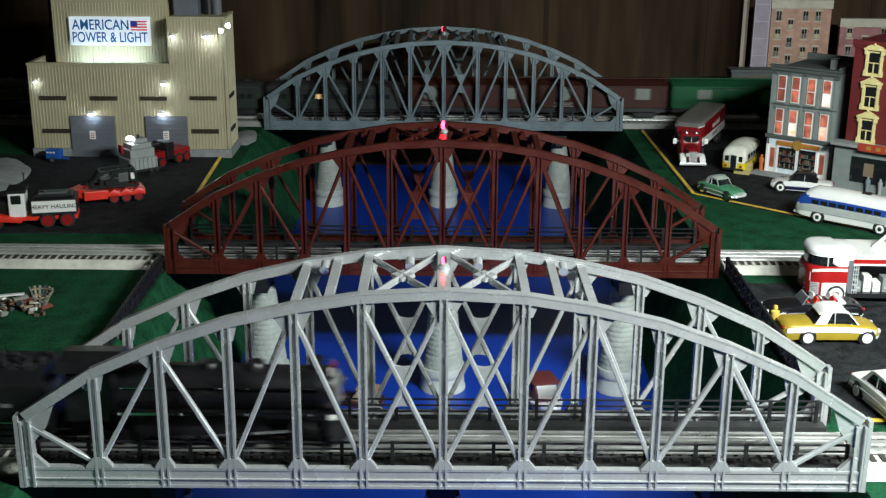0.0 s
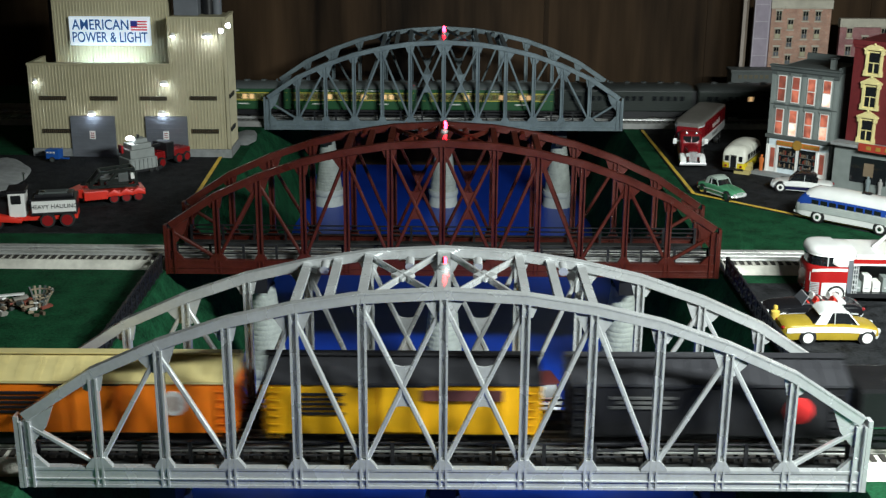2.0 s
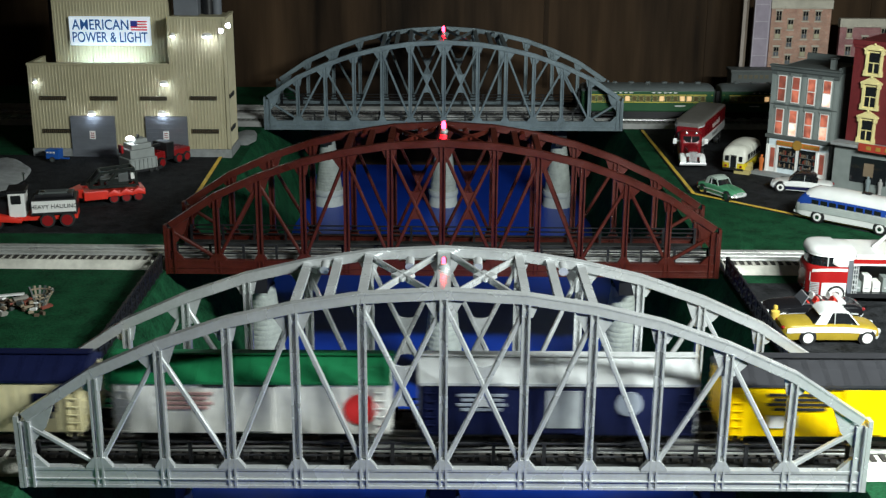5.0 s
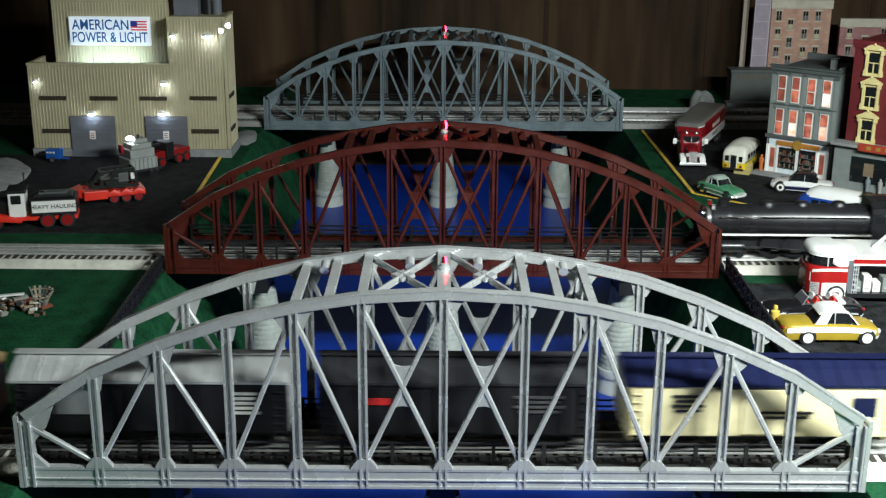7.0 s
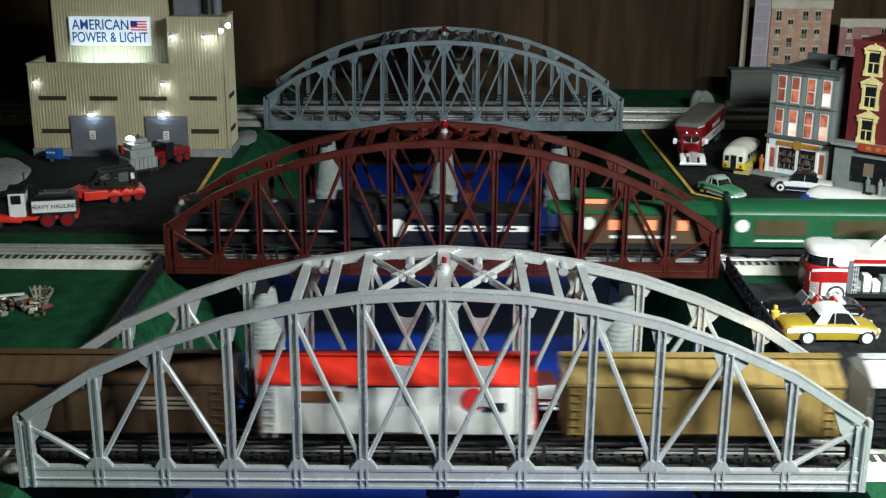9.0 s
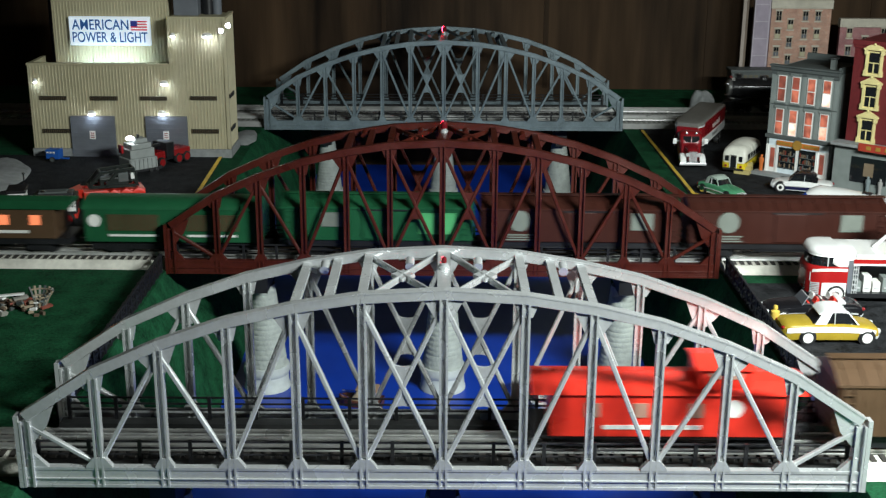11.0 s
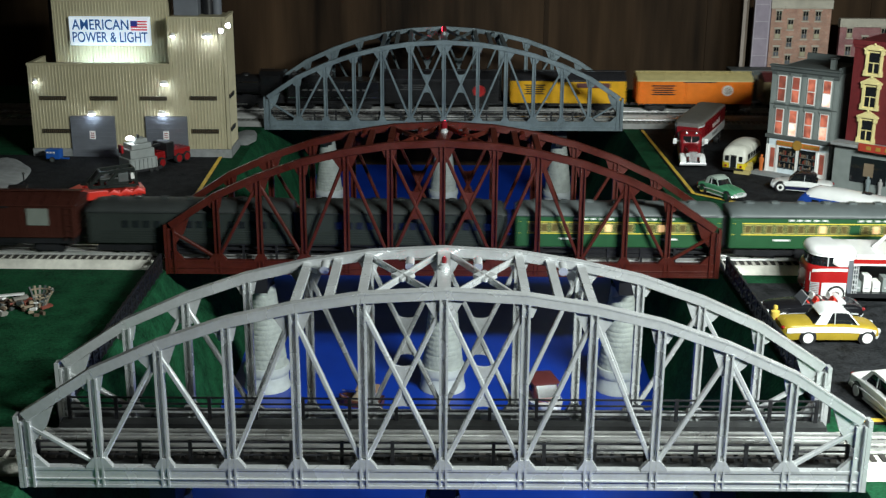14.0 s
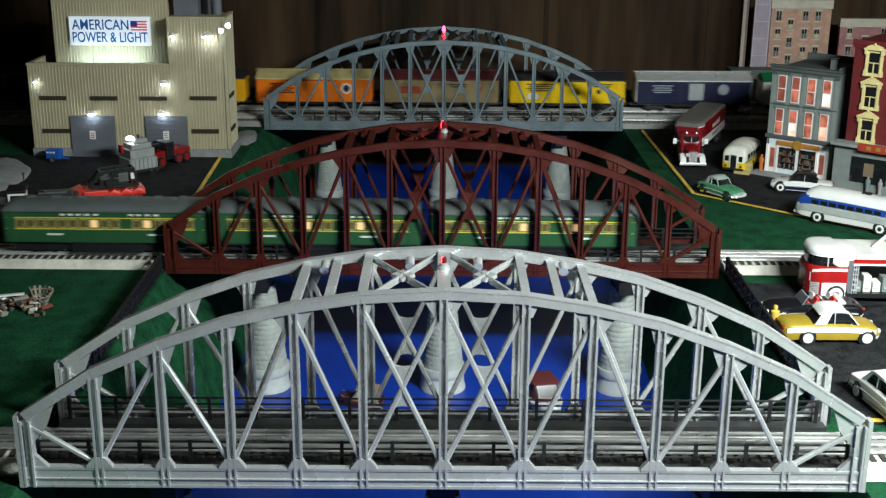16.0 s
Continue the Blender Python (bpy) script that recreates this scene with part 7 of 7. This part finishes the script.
def loader_machine(m):
    c = thing("yard_machine", m, "dark green toy machine frame on the red trailer", "machine", "haulage convoy")
    OL = paint("dark_olive", (0.010, 0.014, 0.012))
    for s in (-1, 1):
        for p, q in (((-.045, .008), (-.022, .034)), ((-.022, .034), (.040, .038)), ((.040, .038), (.046, .004)), ((-.045, .008), (.046, .004)), ((-.015, .006), (.012, .036))):
            bm = B()
            bar(bm, (p[0], s * .016, p[1]), (q[0], s * .016, q[1]), .004, .005)
            part("frame_bar", bm, OL, c)
    for x, z in ((-.022, .034), (.04, .038), (-.045, .008), (.046, .004)):
        bm = B()
        bar(bm, (x, -.016, z), (x, .016, z), .004, .004, side=(1, 0, 0))
        part("cross_bar", bm, OL, c)
    boxpart("engine_block", c, OL, -.025, -.012, .002, .03, .012, .022, bevel=0.002)
    boxpart("tank", c, M["grey_dark"], .01, -.014, .012, .03, .006, .03, bevel=0.002)
    boxpart("plate", c, M["white"], .034, -.018, .018, .041, -.0165, .030)
    bm = B()
    lathe(bm, (-.012, -.014, .014), [(.003, 0), (.0045, -.002), (.002, -.004)], 10, "y")
    part("valve", bm, M["chrome"], c)


loader_machine(pose(-0.5545, 0.976, 0.0222, 0, 0, 24) @ Matrix.Scale(0.86, 4))


def transformer(m):
    c = thing("transformer", m, "stepped pale grey toy transformer on its carrier", "transformer", "haulage convoy")
    T = paint("pale_grey_casting", (0.30, 0.32, 0.31), 0.7)
    for (x0, y0, z0, x1, y1, z1) in ((-.034, -.026, .010, .034, .026, .036), (-.030, -.024, .036, .031, .024, .056), (-.024, -.020, .056, .026, .020, .068), (-.012, -.014, .068, .020, .014, .078)):
        boxpart("tank_step", c, T, x0, y0, z0, x1, y1, z1, bevel=0.002)
    for i in range(7):
        boxpart("cooling_rib", c, T, -.032 + i * .0105, -.0285, .012, -.029 + i * .0105, -.0262, .034)
    boxpart("carrier", c, M["black"], -.05, -.022, .003, .05, .022, .010, bevel=0.001)
    bm = B()
    loft(bm, [[(-.05, -.02, .003), (-.05, .02, .003), (-.05, .02, .01), (-.05, -.02, .01)], [(-.085, -.02, .001), (-.085, .02, .001), (-.085, .02, .004), (-.085, -.02, .004)]])
    part("ramp", bm, M["black"], c)
    boxpart("red_cabinet", c, M["red"], -.036, .005, .046, -.031, .020, .064)
    bm = B()
    lathe(bm, (-.018, -.004, .078), [(.009, 0), (.010, .003), (.005, .007), (.0, .008)], 14)
    part("lamp_dome", bm, M["lamp_white"], c, "glowing white work lamp", smooth=True)
    bm = B()
    tube(bm, (.004, 0, .078), (.004, 0, .086), .003, seg=10)
    part("bushing", bm, M["black"], c)
    for x in (-.035, -.02, .02, .035):
        for s in (-1, 1):
            wheel(c, x, s * .021, .0055, .006, white=False)


transformer(pose(-0.558, 1.168, 0.0017, 0, 0, 42) @ Matrix.Scale(0.80, 4))


def yard_tractor(m):
    c = thing("yard_tractor", m, "red toy truck tractor by the plant door", "truck", "haulage convoy")
    boxpart("chassis", c, M["black"], -.045, -.013, .010, .045, .013, .016)
    boxpart("rear_deck", c, M["red"], .0, -.019, .016, .046, .019, .028, bevel=0.0015)
    boxpart("bonnet", c, M["red"], -.046, -.015, .014, -.018, .015, .030, bevel=0.003)
    cab = boxpart("cab", c, M["black"], -.019, -.019, .016, .002, .019, .046, bevel=0.002)
    boxpart("cab_board", c, M["white"], .0025, -.014, .030, .0038, .014, .044)
    bm = B()
    bar(bm, (-.06, .0, .040), (-.015, .0, .042), .006, .005)
    part("jib", bm, M["black"], c)
    for x in (-.034, .012, .034):
        for s in (-1, 1):
            wheel(c, x, s * .0175, .010, .008, white=False, hub=M["red"])


yard_tractor(pose(-0.520, 1.236, 0.0017, 0, 0, 58) @ Matrix.Scale(0.95, 4))


def blue_generator(m):
    c = thing("generator_trailer", m, "small bright blue toy generator trailer", "trailer", "haulage convoy")
    BL = paint("generator_blue", (0.015, 0.10, 0.42))
    boxpart("housing", c, BL, -.017, -.011, .007, .014, .011, .028, bevel=0.002)
    for i in range(3):
        boxpart("lettering_bar", c, WH, -.014 + i * .007, -.0117, .020, -.009 + i * .007, -.0109, .0235)
    boxpart("tow_bar", c, BL, .014, -.002, .006, .032, .002, .009)
    for s in (-1, 1):
        wheel(c, -.002, s * .012, .006, .004, white=False, hub=M["grey_dark"])


blue_generator(pose(-0.733, 1.244, 0.0017, 0, 0, -8) @ Matrix.Scale(0.86, 4))

# ================= river fence, wreck, boats, rock, figures =================


def fence(x, y0, y1, group):
    f = thing("river_fence", pose(x, 0, 0), "black lattice guard fence along the river rim", "fence", group)
    n = int((y1 - y0) / 0.024)
    bm = B()
    box(bm, -.0022, -.0022, -.004, .0022, .0022, .027)
    p = part("post", bm, M["black"], f)
    p.matrix_basis = pose(0, y0, 0)
    for i in range(1, n + 1):
        again(p, pose(0, y0 + (y1 - y0) * i / n, 0))
    bm = B()
    d = (y1 - y0) / n
    for z0, z1 in ((.003, .0125), (.0140, .0235)):
        bar(bm, (0, .0015, z0), (0, d - .0015, z1), .0020, .0020, side=(1, 0, 0))
        bar(bm, (0, .0015, z1), (0, d - .0015, z0), .0017, .0020, side=(1, 0, 0))
    q = part("lattice", bm, M["black"], f)
    q.matrix_basis = pose(0, y0, 0)
    for i in range(1, n):
        again(q, pose(0, y0 + d * i, 0))
    for z in (.002, .0132, .0252):
        boxpart("rail", f, M["black"], -.0014, y0, z - .0014, .0014, y1, z + .0014)


fence(-0.391, 0.14, 0.602, "river fences")
fence(0.3925, 0.14, 0.602, "river fences")


def wreck():
    rnd = random.Random(11)
    w = thing("wreck", pose(-0.560, 0.452, 0, 0, 0, 10), "heap of broken grey, white and red wreckage on the grass", "wreckage")
    cols = [paint("weathered_grey", (0.27, 0.26, 0.23)), paint("weathered_tan", (0.30, 0.24, 0.17)), M["white"], paint("weathered_red", (0.24, 0.07, 0.05)), paint("weathered_brown", (0.12, 0.085, 0.06)), M["grey_dark"]]
    for i in range(110):
        x, y = rnd.uniform(-.085, .055), rnd.gauss(0, .013)
        lx, ly, lz = rnd.uniform(.005, .020), rnd.uniform(.0025, .007), rnd.uniform(.0012, .0055)
        up = max(0, .016 - abs(y) * .5) * rnd.random() * (i > 25)
        bm = B()
        box(bm, -lx / 2, -ly / 2, 0, lx / 2, ly / 2, lz, pose(x, y, up, rnd.uniform(-22, 22), rnd.uniform(-20, 20) * (i > 25), rnd.uniform(-60, 60)))
        part("plank", bm, cols[rnd.randrange(6)], w, bevel=0.0004)
    bm = B()
    loft(bm, [[(-.09, -.012, .017), (-.09, -.007, .017), (-.09, -.007, .019), (-.09, -.012, .019)], [(.030, -.003, .019), (.030, .002, .019), (.030, .002, .021), (.030, -.003, .021)]])
    part("white_spar", bm, M["white_gloss"], w, "long white spar")
    # broken hull frames curving round the end of the heap
    for a in range(12):
        q = a * math.pi / 9 - 1.6
        pts = [(.045 + (.010 + .010 * k) * math.cos(q), .004 + (.012 + .010 * k) * math.sin(q), .003 + .018 * k ** .7) for k in (0, .35, .7, 1.0)]
        bm = B()
        for p0, p1 in zip(pts, pts[1:]):
            bar(bm, p0, p1, .0022, .0026, side=(0, 0, 1))
        part("rib", bm, cols[(0, 1, 5)[a % 3]], w)
    for k in (.3, .75):
        bm = B()
        for a in range(11):
            q0, q1 = a * math.pi / 9 - 1.6, (a + 1) * math.pi / 9 - 1.6
            p0, p1 = [(.045 + (.010 + .010 * k) * math.cos(q), .004 + (.012 + .010 * k) * math.sin(q), .003 + .018 * k ** .7) for q in (q0, q1)]
            bar(bm, p0, p1, .0018, .0024, side=(0, 0, 1))
        part("strake", bm, cols[1], w)


wreck()


def cabin_boat(m, label, hull_mt, cabin_mt, roof_mt, L=0.085):
    """Bow towards +x."""
    b = thing("cabin_boat", m, label, "boat", "boats on the river")
    hw = L * .27
    bm = B()
    rings = []
    for x, k, z in ((-.5, .85, .15), (-.2, 1, .15), (.15, .95, .165), (.35, .65, .19), (.47, .25, .22), (.5, .04, .23)):
        rings.append([(x * L, -hw * k, z * L), (x * L, -hw * k * .75, 0), (x * L, hw * k * .75, 0), (x * L, hw * k, z * L)])
    loft(bm, rings)
    part("hull", bm, hull_mt, b)
    boxpart("rubbing_strip", b, M["chrome"], -.495 * L, -hw * .86, .15 * L, -.48 * L, hw * .86, .17 * L)
    bm = B()
    sections(bm, [(-.34 * L, .14 * L, .40 * L, hw * .72), (.05 * L, .14 * L, .42 * L, hw * .74), (.18 * L, .14 * L, .22 * L, hw * .6)], 1)
    part("cabin", bm, cabin_mt, b)
    bm = B()
    sections(bm, [(-.40 * L, .40 * L, .44 * L, hw * .8), (.06 * L, .415 * L, .455 * L, hw * .8), (.09 * L, .415 * L, .44 * L, hw * .74)], 1)
    part("cabin_roof", bm, roof_mt, b, smooth=True)
    bm = B()
    loft(bm, [[(.068 * L, -hw * .6, .40 * L), (.068 * L, hw * .6, .40 * L), (.072 * L, hw * .6, .41 * L), (.072 * L, -hw * .6, .41 * L)], [(.165 * L, -hw * .56, .235 * L), (.165 * L, hw * .56, .235 * L), (.172 * L, hw * .56, .24 * L), (.172 * L, -hw * .56, .24 * L)]])
    part("windscreen", bm, M["glass"], b)
    for s in (-1, 1):
        for x in (-.26, -.1):
            boxpart("window", b, M["glass"], (x - .06) * L, s * hw * .735 - .0008, .27 * L, (x + .06) * L, s * hw * .735 + .0008, .36 * L)
        bm = B()
        tube(bm, (.2 * L, s * hw * .75, .24 * L), (.45 * L, s * hw * .3, .29 * L), .0007, seg=6)
        part("bow_rail", bm, M["chrome"], b)
    return b


cabin_boat(pose(-0.117, 0.605, WATER_Z, 0, 0, 172), "brown and cream toy cabin boat on the river", paint("varnished_brown", (0.09, 0.03, 0.018)), paint("cream_cabin", (0.45, 0.36, 0.24)), paint("tan_boat_roof", (0.34, 0.22, 0.13)), 0.064)
cabin_boat(pose(0.146, 0.600, WATER_Z, 0, 0, -78), "white toy cabin cruiser with maroon roof", M["white_gloss"], paint("maroon_cabin", (0.12, 0.03, 0.03)), paint("maroon_cabin", (0.12, 0.03, 0.03)), 0.092)


def rock(m, sx, sy, sz, seed):
    rnd = random.Random(seed)
    bm = B()
    bmesh.ops.create_icosphere(bm, subdivisions=3, radius=1.0)
    for v in bm.verts:
        n = noise.noise(v.co * 1.7 + Vector((seed, 0, 0)))
        v.co = v.co * (1 + 0.25 * n)
        v.co = Vector((v.co.x * sx, v.co.y * sy, max(0, v.co.z) * sz))
    ob = link("rock", bm, M["concrete"], smooth=True, m=m)
    tagged(ob, "rough grey plaster rock standing on the grass", "rock", "rocks")


rock(pose(-0.815, 1.13, 0, 0, 0, 14), 0.072, 0.13, 0.013, 3)
rock(pose(0.600, 1.80, 0, 0, 0, 20), 0.03, 0.03, 0.045, 5)
rock(pose(-0.412, 1.46, 0, 0, 0, 0), 0.026, 0.07, 0.008, 7)


def figurine(m, label, mt, h=0.036):
    """A plain model figure, one smooth shape."""
    bm = B()
    lathe(bm, (0, 0, 0), [(h * .12, 0), (h * .13, h * .02), (h * .10, h * .05), (h * .12, h * .45), (h * .16, h * .62), (h * .15, h * .78), (h * .06, h * .83), (h * .085, h * .90), (h * .06, h * .98), (h * .01, h)], 14)
    ob = link("figurine", bm, mt, smooth=True, m=m)
    tagged(ob, label, "figurine", "plain model figures")


figurine(pose(0.584, 1.184, 0.0075), "small plain orange model figure on the pavement", paint("figure_orange", (0.55, 0.15, 0.04)), 0.030)
figurine(pose(0.727, 1.026, 0.0075), "small plain pale blue model figure by the shop", paint("figure_blue", (0.20, 0.24, 0.25)), 0.029)
figurine(pose(0.744, 1.014, 0.0075), "small plain white model figure by the shop", paint("figure_grey", (0.35, 0.34, 0.33)), 0.027)
figurine(pose(0.401, 0.385, 0.0015), "small plain yellow model figure by the fence", paint("figure_yellow", (0.6, 0.42, 0.08)))
figurine(pose(0.408, 0.366, 0.0015), "small plain tan model figure by the fence", paint("figure_tan", (0.45, 0.25, 0.16)), 0.026)
boxy = thing("pavement_steps", pose(0.5525, 1.185, 0.0015, 0, 0, -30), "small yellow wooden steps by the pavement end", "steps")
for i in range(3):
    boxpart("step", boxy, paint("pale_yellow_wood", (0.45, 0.37, 0.15)), -.014, -.012 + i * .008, 0, .014, -.004 + i * .008, .007 + i * .006)

# ================= warning beacons =================


def beacon(m, label, k):
    """Blinking lamp on a short post: a turned lens with one glowing face imitates the flashes."""
    b = thing("warning_beacon", m, label, "beacon", "bridge beacons")
    bm = B()
    lathe(bm, (0, 0, 0), [(.0055, 0), (.0055, .0025), (.004, .004), (.004, .006)], 16)
    part("socket", bm, M["silver"], b, smooth=True)

    def half(lo, hi, rad):
        rad *= k
        bm = B()
        arc = [lo + (hi - lo) * i / 12 for i in range(13)]
        rings = []
        for r, z in ((rad, .006), (rad, .006 + .0045 * k), (rad * .75, .006 + .0062 * k), (rad * .3, .006 + .0070 * k)):
            rings.append([(0, 0, z)] + [(r * math.cos(a), r * math.sin(a), z) for a in arc])
        loft(bm, rings)
        return bm

    lens = part("lamp_face", half(-math.pi / 2 - 0.8, -math.pi / 2 + 0.8, .0030), M["beacon"], b, "glowing red face of the lens")
    # dark shell added so that the turn shows as on and off
    part("dark_shell", half(-math.pi / 2 + 0.81, 1.5 * math.pi - 0.81, .0030), M["beacon_off"], lens, "dark red shell that hides the glow between flashes")
    return lens


BEACONS = [
    (beacon(pose(0, Y1 + 0.062, PZ[0] - 0.003), "small red warning beacon on the silver bridge", 0.8), 1.8, 1.631),
    # lens oversized to take in its reflected glow on the post below
    (beacon(pose(0, Y2 + 0.060, PZ[0] - 0.007), "small red warning beacon on the rust red bridge", 1.5), 1.8, 1.631),
    (beacon(pose(0, Y3 + 0.1125, PZ[0] - 0.006), "small red warning beacon on the far bridge", 1.7), 0.45, 1.56),
]


def lift_bodies(cars, h):
    """Raises the bodies over their trucks, with a deeper dark underframe between."""
    for car, _ in cars:
        if "locomotive" in car.name or "tender" in car.name:
            continue
        for o in car.children:
            if o.name.split(".")[0] not in ("truck", "coupler", "underframe", "platform"):
                o.matrix_basis = Matrix.Translation((0, 0, h)) @ o.matrix_basis
            elif o.name.split(".")[0] in ("underframe", "platform"):
                top = max(v.co.z for v in o.data.vertices)
                for v in o.data.vertices:
                    if v.co.z > top - 0.0005:
                        v.co.z += h


lift_bodies(PASSENGER, 0.006)


def motions():
    ride(FREIGHT, course_freight, FREIGHT_RUN)
    ride(PASSENGER, course_passenger, PASSENGER_RUN)
    for lens, peak, turn in BEACONS:
        walk(lens, [(i * 0.2, pose(0, 0, 0, 0, 0, 360 * (i * 0.2 - peak) / turn)) for i in range(81)])


motions()
